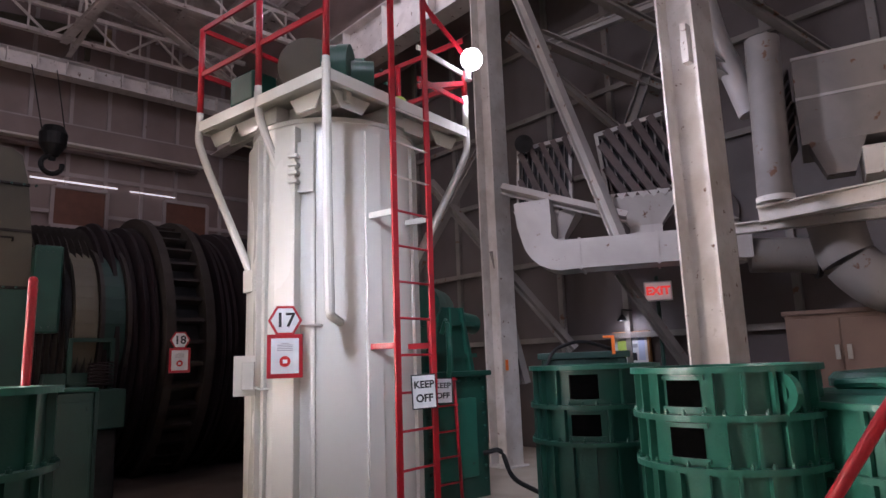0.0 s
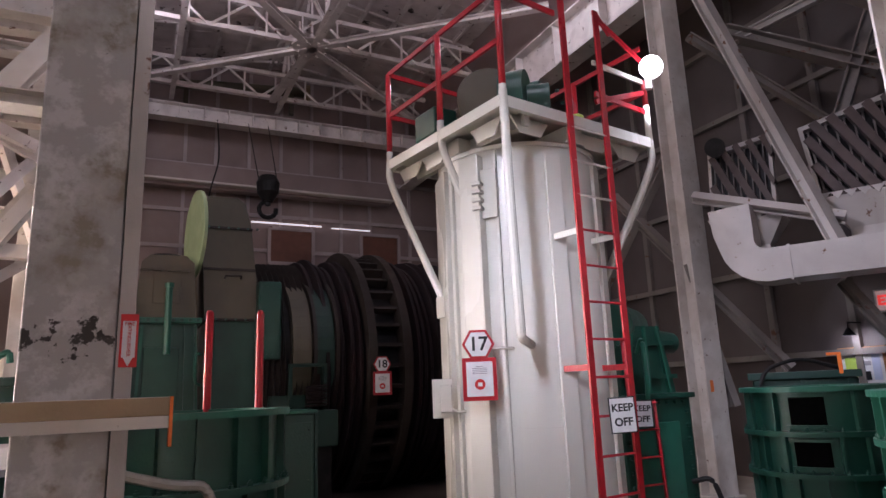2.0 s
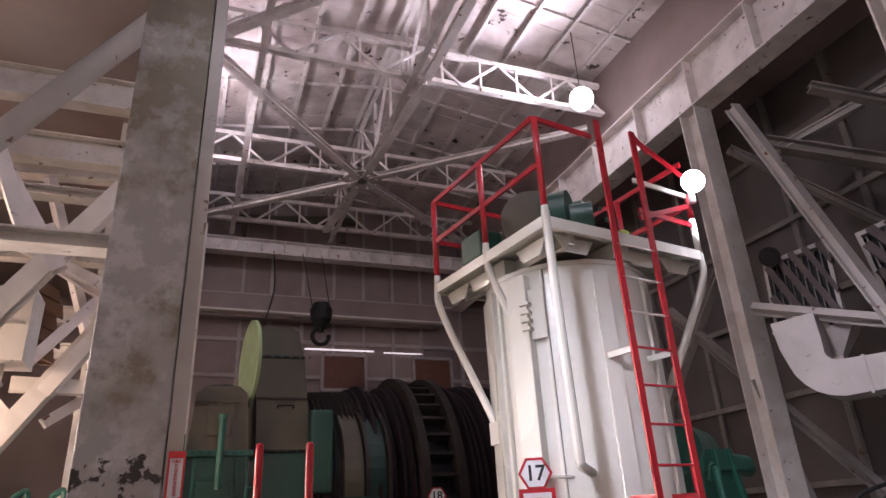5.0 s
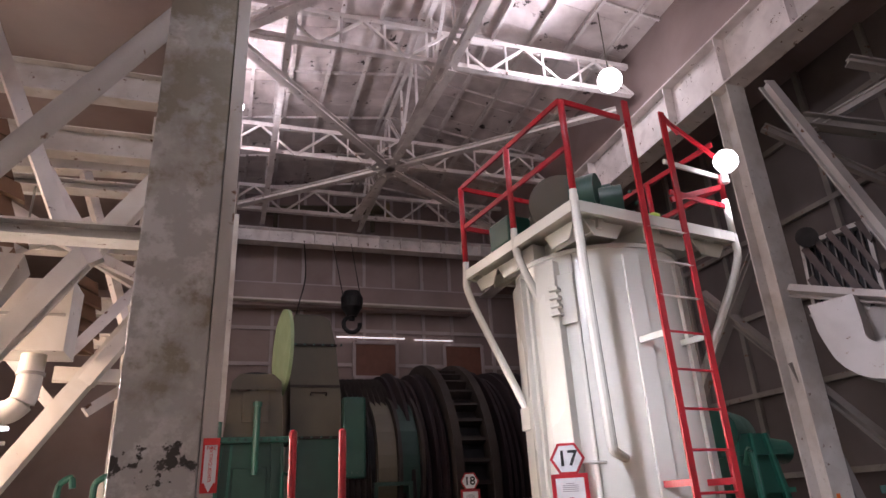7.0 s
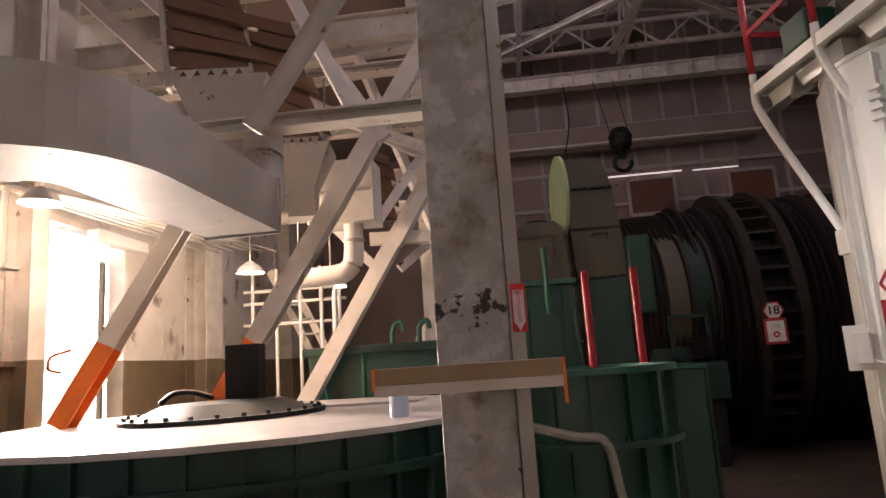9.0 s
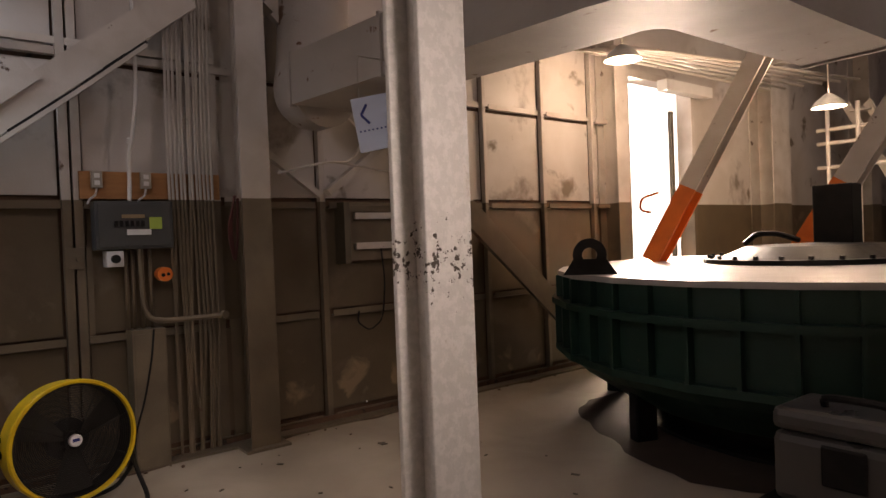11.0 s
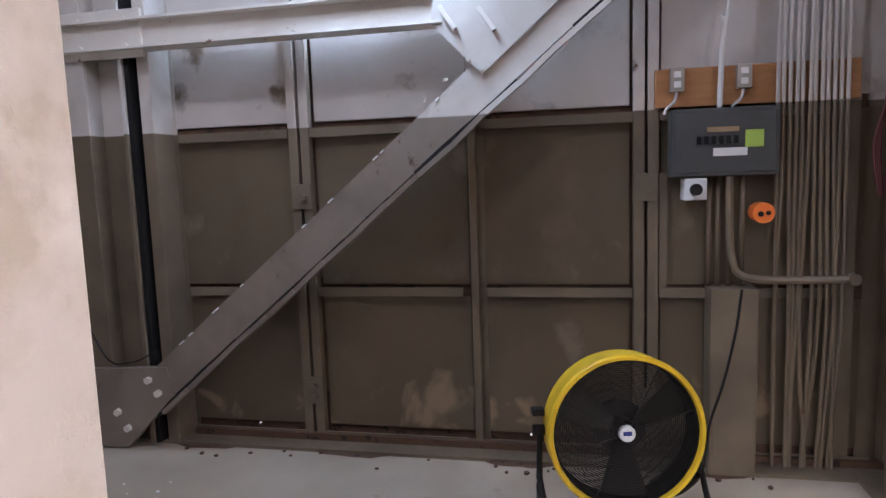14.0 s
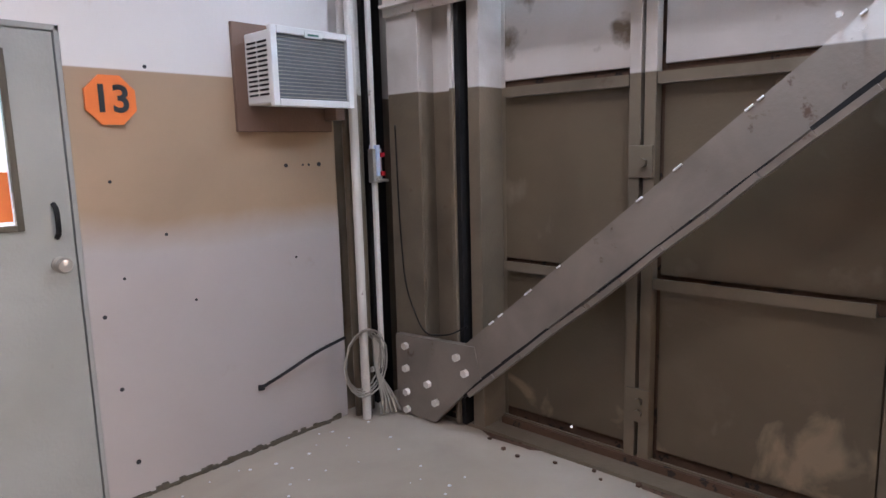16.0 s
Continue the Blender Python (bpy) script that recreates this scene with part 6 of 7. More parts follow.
for w, h, p, q, mt, lab in ((.17, .15, (8.50, 5.75, 6.97), (9.10, 4.66, 2.9), DUCTP, "slanting cream steel brace before the louvers"),
                           (.11, .14, (8.42, 6.2, 4.05), (9.25, 4.69, 3.44), DUCTP, "level cream steel brace before the louvers"),
                           (.12, .12, (9.3, 4.9, 2.7), (10.3, 4.5, 1.3), DUSTP, "slanting steel brace below the duct"),
                           (.14, .14, (9.06, 7.1, 3.3), (9.5, 6.9, 1.2), DUSTP, "dusty steel brace behind the column"),
                           (.13, .13, (8.6, 8.0, 4.6), (9.9, 6.2, 1.7), DUSTP, "dusty steel brace behind the tank"),
                           (.13, .13, (8.2, 8.4, 2.6), (9.3, 7.2, 5.4), DUSTP, "dusty steel brace behind the tank")):
    bm = bm_new()
    prism(bm, ish(w, h, .022, .03), p, q, (0, 1, 0))
    one("east_brace", bm, mt, lab, "brace", "east braces")
for w, h, p, q, mt, lab in ((.30, .16, (9.15, 5.87, 6.55), (10.1, 4.45, 5.45), DUSTP, "deep dusty roof strut in the east aisle"),
                           (.20, .16, (10.12, 4.35, 6.4), (9.82, 4.88, 4.9), DUSTP, "dusty upright strut over the louvers"),
                           (.12, .12, (9.2, 5.85, 6.4), (10.1, 4.4, 6.8), DUCTP, "thin cream roof strut in the east aisle"),
                           (.13, .11, (8.4, 4.5, 6.4), (10.5, 3.6, 5.6), DUSTP, "dusty roof strut in the east aisle"),
                           (.16, .14, (8.49, 3.47, 5.33), (10.4, 1.79, 3.5), DUSTP, "dusty roof strut in the east aisle"),
                           (.12, .12, (8.0, 3.3, 6.3), (10.7, 2.2, 5.1), DUSTP, "dusty roof strut in the east aisle"),
                           (.12, .12, (10.7, 5.6, 5.3), (9.2, 6.6, 6.9), DUSTP, "dusty roof strut in the east aisle")):
    bm = bm_new()
    prism(bm, ish(w, h, .022, .03), p, q, (0, 0, 1))
    one("east_roof_strut", bm, mt, lab, "strut", "east roof struts")
eb = thing("east_air_unit", "large cream sheet-metal air unit on a support beam", "air unit")
UM = Matrix.Translation((9.05, 1.85, 0)) @ Matrix.Rotation(radians(-72), 4, 'Z')
part("unit_box", box(bm_new(), -.48, .62, 0, .8, 3.72, 4.72, .01, UM), DUSTP, eb)
for z in (4.22, 4.68):
    part("unit_seam", box(bm_new(), -.48, .62, -.012, 0, z, z + .03, 0, UM), DUCTP, eb)
for i in range(7):
    bm = bm_new()
    prism(bm, rect(.02, .16), UM @ Vector((-.56, .05, 3.80 + i * .125)), UM @ Vector((-.56, .7, 3.80 + i * .125)), UM.to_3x3() @ Vector((.5, 0, .8)))
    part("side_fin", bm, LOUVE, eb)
bm = bm_new()
cyl(bm, (8.70, 2.56, 3.18), (8.70, 2.50, 4.95), .175, 24)
part("vent_pipe", bm, DUSTP, eb)
bm = bm_new()
cyl(bm, (8.70, 2.56, 3.12), (8.70, 2.56, 3.18), .19, 24)
part("pipe_collar", bm, CREAM, eb)
bm = bm_new()
prism(bm, ish(.15, .18, .018, .02), (8.62, 2.72, 3.0), (8.95, 1.0, 3.10))
part("support_beam", bm, CREAM, eb)
bm = bm_new()
prism(bm, ish(.12, .12, .018, .02), (8.75, 3.05, 2.92), (9.2, 1.4, 2.90))
part("support_beam", bm, DUCTP, eb)
bm = bm_new()
a4 = [bm.verts.new(UM @ Vector((u * .26 - .15, .2 + v * .2, 3.72))) for u, v in ((-1, -1), (1, -1), (1, 1), (-1, 1))]
b4 = [bm.verts.new(UM @ Vector((u * .13 - .15, .2 + v * .12, 3.38))) for u, v in ((-1, -1), (1, -1), (1, 1), (-1, 1))]
for k in range(4):
    bm.faces.new((a4[k], a4[(k + 1) % 4], b4[(k + 1) % 4], b4[k]))
bm.faces.new(a4)
bm.faces.new(b4[::-1])
part("funnel", bm, DUSTP, eb)
bm = bm_new()
ln_ = smooth_line([(8.95, 3.2, 5.9), (9.0, 3.12, 5.3), (9.05, 3.0, 4.9), (9.1, 2.85, 4.3)], 5)
tube(bm, ln_, .14, 16)
part("feed_duct", bm, DUCTP, eb)
part("outlet_box", box(bm_new(), .05, .62, -.05, .5, 3.30, 3.60, .01, UM), CREAM, eb)
bm = bm_new()
tube(bm, smooth_line([(9.25, 2.2, 2.95), (9.28, 2.15, 2.5), (9.35, 1.85, 2.15), (9.7, 1.2, 2.05)], 6), .27, 20)
one("east_elbow_duct", bm, DUSTP, "fat dusty elbow duct by the east wall", "duct")
bm = bm_new()
lathe(bm, [(.27, 0), (.33, 0), (.33, .04), (.27, .04)], (10.85, 4.15, 3.6), (-1, 0, 0), 28)
lathe(bm, [(.0, 0), (.27, 0), (.27, .02), (0, .02)], (10.85, 4.15, 3.6), (-1, 0, 0), 28)
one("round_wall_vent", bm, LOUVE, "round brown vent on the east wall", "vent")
# floodlight housing, exit sign, notice board, cabinets
bm = bm_new()
lathe(bm, [(0, 0), (.12, 0), (.2, .1), (.2, .16), (0, .16)], (8.75, 6.0, 4.75), (-.7, -.5, -.3), 20)
bmesh.ops.scale(bm, vec=(.68, .68, .68), space=Matrix.Translation((-8.75, -6.0, -4.75)), verts=bm.verts[:])
one("dark_floodlight", bm, BLACK, "unlit dark round floodlight", "lamp")
ex = thing("exit_sign", "glowing red EXIT sign on a green post", "sign")
EM = Matrix.Translation((10.27, 4.9, 2.495)) @ Matrix.Rotation(radians(-60), 4, 'Z')
part("sign_box", box(bm_new(), -.20, .20, 0, .06, -.145, .145, .01, EM), WHITE, ex)
part("sign_face", box(bm_new(), -.178, .178, -.006, 0, -.123, .123, 0, EM), mat("exit_face", (1, .72, .66), .5, emit=.35, bump=0), ex)
words("sign_lettering", "EXIT", .165, EM @ pose(0, -.008, 0, 90, 0, 0), GLOWE, ex, .002, .008)
bm = bm_new()
cyl(bm, (10.30, 4.93, 0), (10.30, 4.93, 2.72), .03, 10)
part("sign_post", bm, GREEN, ex, "green pipe post")
nb = thing("notice_board", "framed colourful display board under a small lamp", "board")
part("board_frame", box(bm_new(), 10.84, 10.9, 5.45, 6.12, 1.42, 1.96, .006), PLYW, nb)
part("board_sheet", box(bm_new(), 10.832, 10.84, 5.49, 6.08, 1.46, 1.92), PAPER, nb)
for y0, y1, z0, z1, mt in ((5.8, 6.02, 1.55, 1.82, LIMEG), (5.53, 5.64, 1.5, 1.85, SIGNB), (5.68, 5.76, 1.5, 1.62, INK), (5.66, 5.78, 1.7, 1.76, INKG)):
    part("board_patch", box(bm_new(), 10.828, 10.832, y0, y1, z0, z1), mt, nb)
bm = bm_new()
lathe(bm, [(.02, .1), (.09, 0), (.08, 0), (0, .1)], (10.6, 5.75, 2.12), (0, 0, 1), 16)
tube(bm, [(10.6, 5.75, 2.2), (10.6, 5.75, 2.3), (10.9, 5.75, 2.3)], .012, 6)
part("board_lamp", bm, BLACK, nb)
cbn = thing("wall_cabinet_row", "brown painted plywood cabinet with chrome latches", "cabinet")
CM = Matrix.Translation((9.86, 3.05, 0)) @ Matrix.Rotation(radians(-73), 4, 'Z')
part("carcass", box(bm_new(), 0, 2.2, .02, .6, 0, 1.98, .006, CM), CABB, cbn)
part("cornice", box(bm_new(), -.03, 2.23, -.01, .62, 1.982, 2.03, .004, CM), CABB, cbn)
for i in range(4):
    d = part("cabinet_door", box(bm_new(), .03 + i * .54, .55 + i * .54, 0, .018, .1, 1.93, .004, CM), CABB, cbn)
    bm = bm_new()
    for a in ((.06, .1), (.44, .48)):
        box(bm, .03 + i * .54 + a[0], .03 + i * .54 + a[1], -.006, 0, .18, 1.85, 0, CM)
    part("door_stile", bm, CABB, d)
    part("latch", box(bm_new(), (.48 if i % 2 == 0 else .06) + i * .54, (.53 if i % 2 == 0 else .11) + i * .54, -.03, -.004, 1.45, 1.62, .005, CM), GALV, d, "chrome latch")
lbx = one("column_label", box(bm_new(), 7.50, 7.86, 2.70, 2.72, 1.98, 2.2, .004, None), PAPER, "white label plate fixed to the column", "label")
one("orange_paint_mark", box(bm_new(), 8.94, 9.0, 6.772, 6.778, 1.42, 1.58, .001), ORANGE, "small orange paint mark on the column", "mark")
bm = bm_new()
box(bm, 7.30, 7.40, 2.68, 2.75, 4.35, 4.75, .005, None)
one("column_clamp", bm, CREAM, "small cream clamp plate on the column", "clamp")
# pump behind the tank
pm = thing("green_pump", "green pump casing with bolted flanges behind the tank", "pump")
part("pump_base", box(bm_new(), 6.35, 7.35, 5.65, 6.5, 0, 1.42, .015), GREEN, pm)
bm = bm_new()
prism(bm, [(-.42, 0), (.42, 0), (.25, .8), (-.25, .8)], (6.85, 5.75, 1.42), (6.85, 6.35, 1.42))
part("pump_housing", bm, GREEN, pm)
bm = bm_new()
cyl(bm, (6.5, 5.9, 2.25), (7.2, 6.4, 2.25), .27, 20)
cyl(bm, (7.1, 6.0, 2.1), (7.6, 6.1, 2.05), .13, 14)
part("pump_barrel", bm, GREEN, pm)
bm = bm_new()
for z in (1.62, 2.0):
    box(bm, 6.42, 7.28, 5.72, 5.745, z, z + .05)
part("housing_rib", bm, GREEN, pm)
for xx in (6.55, 6.85, 7.15):
    bm = bm_new()
    prism(bm, rect(.03, .05), (xx, 5.73, 1.46), (6.85 + (xx - 6.85) * .6, 5.74, 2.22), (0, 1, 0))
    part("housing_rib", bm, GREENL, pm)
part("side_door", box(bm_new(), 6.55, 7.15, 5.63, 5.65, .25, 1.15, .01), GREENL, pm)
bm = bm_new()
tube(bm, smooth_line([(6.62, 5.62, 1.9), (6.62, 5.52, 2.1), (6.62, 5.5, 1.5), (6.66, 5.6, 1.3)], 5), .03, 8)
part("oil_pipe", bm, GREENL, pm)
bm = bm_new()
tube(bm, smooth_line([(7.2, 5.6, .5), (7.35, 5.45, .55), (7.45, 5.4, .2), (7.7, 5.2, .03)], 5), .028, 8)
part("pump_hose", bm, BLACK, pm)
bolts(pm, [(6.40 + .12 * i, 5.648, 1.36) for i in range(8)] + [(6.42, 5.648, .2 + .15 * i) for i in range(8)] + [(7.28, 5.648, .2 + .15 * i) for i in range(8)], (0, -1, 0), .022, .03, GREEN)
part("pump_flange", box(bm_new(), 6.30, 7.40, 5.6, 6.55, 1.40, 1.46, .01), GREEN, pm)
l2 = thing("pump_ladder", "short red ladder against the pump", "ladder")
for x in (6.42, 6.78):
    bm = bm_new()
    tube(bm, [(x - .02, 5.52, 0), (x - .05, 5.56, 2.05 if x < 6.5 else 1.4)], .02, 8)
    part("stile", bm, RED, l2)
for i in range(5):
    bm = bm_new()
    cyl(bm, (6.39, 5.53, .25 + i * .28), (6.75, 5.53, .25 + i * .28), .011, 6)
    part("rung", bm, RED, l2)
dg = thing("dark_bin", "dark green steel bin behind the casings", "bin")
DB = Matrix.Translation((8.05, 5.35, 0)) @ Matrix.Rotation(radians(-56), 4, 'Z')
part("bin_body", box(bm_new(), 0, 1.05, 0, .8, 0, 1.56, .02, DB), GREEND, dg)
part("bin_rim", box(bm_new(), -.04, 1.09, -.04, .84, 1.56, 1.64, .008, DB), GREEND, dg)
for u in (.06, .52, .98):
    part("bin_rib", box(bm_new(), u - .03, u + .03, -.035, 0, .05, 1.55, .005, DB), GREEND, dg)
part("bin_plate", box(bm_new(), .14, .44, -.015, 0, .5, 1.2, .004, DB), GREEN, dg)
bm = bm_new()
tube(bm, smooth_line([DB @ Vector(v) for v in ((.1, -.06, .1), (.02, -.12, .9), (.1, -.08, 1.66), (.5, .2, 1.80), (.9, .3, 1.66))], 5), .022, 8)
one("black_hose", bm, BLACK, "black hose looped over the dark bin", "hose")
ob_ = thing("orange_bracket", "small orange bracket on the bin", "bracket")
part("upright", box(bm_new(), .88, .92, -.05, -.01, 1.60, 1.80, .004, DB), ORANGE, ob_)
part("arm", box(bm_new(), .78, .92, -.05, -.01, 1.80, 1.83, .004, DB), ORANGE, ob_)
# far aisle pipes, stairs, lamps
for i in range(6):
    bm = bm_new()
    tube(bm, [(-3.7 + .12 * i, 5.4 + .1 * i, 3.70 - .02 * i), (-3.35 + .24 * i, 9.7, 3.60 - .02 * i)], .02, 6)
    one("aisle_conduit", bm, BRACE, "pale conduit running overhead past the doorway", "conduit", "aisle conduits")
rack = thing("pipe_rack", "rack of pale pipes near the far doorway wall", "pipework")
for i, (xx, z0) in enumerate(((-2.75, 2.4), (-2.35, 2.45), (-1.95, 2.3), (-1.6, 2.1), (-1.3, 1.9))):
    bm = bm_new()
    tube(bm, [(xx, 10.2, 0), (xx, 10.2, 3.3)], .03, 6)
    part("upright_pipe", bm, BRACE, rack)
for z in (2.4, 2.75, 2.95):
    bm = bm_new()
    tube(bm, [(-2.9, 10.2, z), (-1.2, 10.25, z)], .03, 6)
    part("cross_pipe", bm, BRACE, rack)
st = thing("steel_stair", "steep pale steel stair behind the pipes", "stair")
for o in (0, .3):
    bm = bm_new()
    prism(bm, rect(.03, .14), (-3.0 + o, 11.6, 3.5), (-1.6 + o, 11.0, 1.0))
    part("stringer", bm, BRACE, st)
for i in range(9):
    s = (i + .5) / 9
    bm = bm_new()
    box(bm, -3.0 + 1.4 * s, -2.7 + 1.4 * s, 11.5 - .6 * s, 11.7 - .6 * s, 3.5 - 2.5 * s, 3.53 - 2.5 * s)
    part("tread", bm, BRACE, st)
al = thing("arm_lamp", "lit strip lamp on a pale curved arm", "lamp")
bm = bm_new()
tube(bm, smooth_line([(-1.33, 10.0, 0), (-1.33, 10.0, 2.80), (-1.30, 10.0, 2.90), (-1.20, 10.0, 2.93)], 4), .035, 8)
part("arm", bm, WHITE, al)
part("lamp_head", box(bm_new(), -1.30, -1.12, 9.95, 10.03, 2.88, 2.93, .01), GLOWS, al)
def pendant(x, y, z, r=.2):
    c = thing("pendant_lamp", "enamel dome pendant lamp, switched on", "lamp", "dome pendant lamps")
    bm = bm_new()
    lathe(bm, [(.03, .17), (.06, .15), (r * .75, .08), (r, 0), (r - .01, 0), (r * .72, .065), (.05, .13), (.03, .14)], (x, y, z), (0, 0, 1), 28)
    part("shade", bm, WHITE, c)
    bm = bm_new()
    lathe(bm, [(0, .012), (r * .85, .012), (r * .85, .02), (0, .02)], (x, y, z), (0, 0, 1), 24)
    part("lamp_glass", bm, GLOWP, c).visible_shadow = False
    bm = bm_new()
    tube(bm, [(x, y, z + .17), (x, y, 7.5)], .010, 6)
    part("stem", bm, GALV, c)


pendant(-3.05, 5.75, 3.42)
pendant(-1.45, 6.85, 3.22)
pendant(-2.15, 8.7, 3.03)
ml = thing("strip_light", "fluorescent strip light high on the wall", "lamp")
part("strip_tray", box(bm_new(), -3.52, -3.38, -1.35, -.15, 3.40, 3.45, .004), WHITE, ml)
part("strip_arm", box(bm_new(), -3.94, -3.5, -.78, -.72, 3.41, 3.44), WHITE, ml)
bm = bm_new()
cyl(bm, (-3.45, -1.3, 3.385), (-3.45, -.2, 3.385), .014, 8)
part("strip_tube", bm, GLOWS, ml)
# shades for lamps out of view; all but the first are added fill
for nm, p in (("corner_work_lamp", (-1.2, -1.2, 4.6)), ("column_fill_lamp", (1.9, .7, 3.46)), ("tank_key_lamp", (-.3, .6, 5.68)), ("aisle_fill_lamp", (-1.6, 10.2, 6.5)), ("roof_fill_lamp", (3.0, 2.8, 7.77))):
    c = thing("unseen_ceiling_lamp", "unseen dome lamp hanging overhead", "lamp", "overhead dome lamps")
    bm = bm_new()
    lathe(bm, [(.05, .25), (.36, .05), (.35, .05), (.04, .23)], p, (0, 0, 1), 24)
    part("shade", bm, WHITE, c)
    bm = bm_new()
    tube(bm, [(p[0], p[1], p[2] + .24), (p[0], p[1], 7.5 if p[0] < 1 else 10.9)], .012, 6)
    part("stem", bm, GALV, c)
# hanging direction sign
ds = thing("hanging_sign", "pale blue hanging board with a navy arrow", "sign")
DM = Matrix.Translation((-1.96, 1.745, 2.22)) @ Matrix.Rotation(radians(52), 4, 'Z') @ Matrix.Rotation(radians(-9), 4, 'Y')
part("board", box(bm_new(), 0, .44, 0, .012, -.155, .155, .002, DM), SIGNB, ds)
bm = bm_new()
prism(bm, rect(.014, .004), (.085, -.003, .11), (.045, -.003, .055), (0, 1, 0))
prism(bm, rect(.014, .004), (.045, -.003, .055), (.085, -.003, .0), (0, 1, 0))
bmesh.ops.transform(bm, matrix=DM, verts=bm.verts[:])
part("arrow_mark", bm, NAVY, ds)
bm = bm_new()
for i in range(17):
    box(bm, .02 + i * .024, .03 + i * .024, -.004, 0, -.042, -.033, 0, DM)
box(bm, .17, .36, -.004, 0, -.105, -.085, 0, DM)
part("text_bars", bm, NAVY, ds)
bm = bm_new()
for u in (.05, .39):
    p = DM @ Vector((u, 0, .155))
    tube(bm, [p, (p.x, p.y, 2.62), (p.x, p.y + .4, 2.62)], .005, 5)
part("hanger", bm, GALV, ds)

# ---- west wall electrical things ----
one("plywood_strip", box(bm_new(), -3.84, -3.815, .63, 1.60, 1.935, 2.13, .003), PLYW, "brown plywood mounting strip on the wall", "board")
for y in (.735, 1.055):
    c = thing("outlet_box", "grey wall outlet box on the plywood strip", "outlet", "outlet boxes")
    part("outlet_body", box(bm_new(), -3.815, -3.77, y - .035, y + .035, 2.01, 2.13, .004), GALV, c)
    bm = bm_new()
    for z in (2.045, 2.095):
        box(bm, -3.771, -3.766, y - .018, y + .018, z - .016, z + .016, .003)
    part("socket", bm, WHITE, c)
    bm = bm_new()
    tube(bm, smooth_line([(-3.79, y, 2.01), (-3.78, y - .01, 1.96), (-3.79, y - .05, 1.93), (-3.80, y - .06, 1.90)]), .008, 6)
    part("flex_cord", bm, PAPER, c)
ep = thing("breaker_panel", "dark grey breaker panel with paper labels", "electrical panel")
part("panel_box", box(bm_new(), -3.86, -3.725, .70, 1.215, 1.575, 1.915, .006), PANELB, ep)
part("panel_door", box(bm_new(), -3.725, -3.715, .72, 1.195, 1.595, 1.895, .003), PANELB, ep)
bm = bm_new()
for i in range(6):
    box(bm, -3.715, -3.705, .82 + i * .035, .842 + i * .035, 1.735, 1.775)
part("breaker_switch", bm, BLACK, ep)
part("paper_label", box(bm_new(), -3.715, -3.711, .90, 1.06, 1.675, 1.715), PAPER, ep)
part("lime_label", box(bm_new(), -3.715, -3.711, 1.05, 1.135, 1.715, 1.80), LIMEG, ep)
part("tan_label", box(bm_new(), -3.715, -3.711, .87, 1.02, 1.795, 1.82), WOODT, ep)
cs = thing("control_switch", "square white control switch with a black knob", "switch")
part("switch_plate", box(bm_new(), -3.86, -3.72, .765, .875, 1.455, 1.565, .004), PAPER, cs)
bm = bm_new()
cyl(bm, (-3.72, .82, 1.51), (-3.69, .82, 1.51), .03, 16)
part("switch_knob", bm, BLACK, cs)
ok = thing("orange_signal_lamp", "round orange signal lamp on a conduit", "signal lamp")
bm = bm_new()
cyl(bm, (-3.80, 1.14, 1.385), (-3.70, 1.14, 1.385), .052, 20)
part("cap_body", bm, ORANGE, ok)
bm = bm_new()
cyl(bm, (-3.70, 1.125, 1.38), (-3.693, 1.125, 1.38), .014, 10)
cyl(bm, (-3.70, 1.16, 1.385), (-3.693, 1.16, 1.385), .012, 10)
part("cap_hole", bm, BLACK, ok)
tr = thing("wall_trunking", "tan sheet-metal cable trunk standing at the wall", "trunking")
part("trunk_body", box(bm_new(), -3.87, -3.69, .895, 1.125, 0, 1.0, .005), STEELW, tr)
part("front_cover", box(bm_new(), -3.69, -3.685, .91, 1.11, .02, .97, .002), STEELW, tr)
bolts(tr, [(-3.685, y, z) for y in (.925, 1.095) for z in (.08, .5, .92)], (1, 0, 0), .007, .005, STEELW)
bm = bm_new()
tube(bm, smooth_line([(-3.68, 1.04, 1.0), (-3.68, 1.02, .8), (-3.68, .96, .5), (-3.68, .89, .28), (-3.68, .87, .05)]), .007, 6)
one("power_cable", bm, BLACK, "thin black cord over the cable trunk", "cord")
random.seed(12)
for i in range(12):
    y = 1.215 + i * .029
    bm = bm_new()
    tube(bm, smooth_line([(-3.80 + .02 * (i % 2), y + .02, 4.0), (-3.79, y + random.uniform(-.01, .01), 2.4), (-3.78, y, 1.6), (-3.78, y + random.uniform(-.03, .03), .8), (-3.80, y + random.uniform(-.05, .05), .02)], 3), .0102, 7)
    one("conduit", bm, STEELW, "thin grey conduit running up the sheet wall", "conduit", "wall conduits")
for i, y in enumerate((.90, .945, 1.0, 1.06)):
    bm = bm_new()
    tube(bm, [(-3.80, y, 1.58), (-3.80, y, 1.0)], .014, 7)
    one("conduit", bm, STEELW, "short conduit below the breaker panel", "conduit", "panel conduits")
bm = bm_new()
tube(bm, smooth_line([(-3.74, .985, 1.57), (-3.72, .985, 1.2), (-3.70, 1.02, 1.07), (-3.70, 1.15, 1.045), (-3.70, 1.56, 1.05)], 5), .019, 8)
cyl(bm, (-3.72, 1.55, 1.05), (-3.68, 1.56, 1.05), .03, 10)
one("bent_conduit", bm, STEELW, "bent grey conduit turning along the wall", "conduit")
bm = bm_new()
tube(bm, smooth_line([(-3.78, .94, 1.92), (-3.76, .945, 2.25), (-3.70, .96, 2.38), (-3.70, 1.0, 2.7), (-3.70, .99, 3.4)], 5), .014, 8)
cyl(bm, (-3.74, .945, 2.33), (-3.72, .945, 2.36), .018, 8)
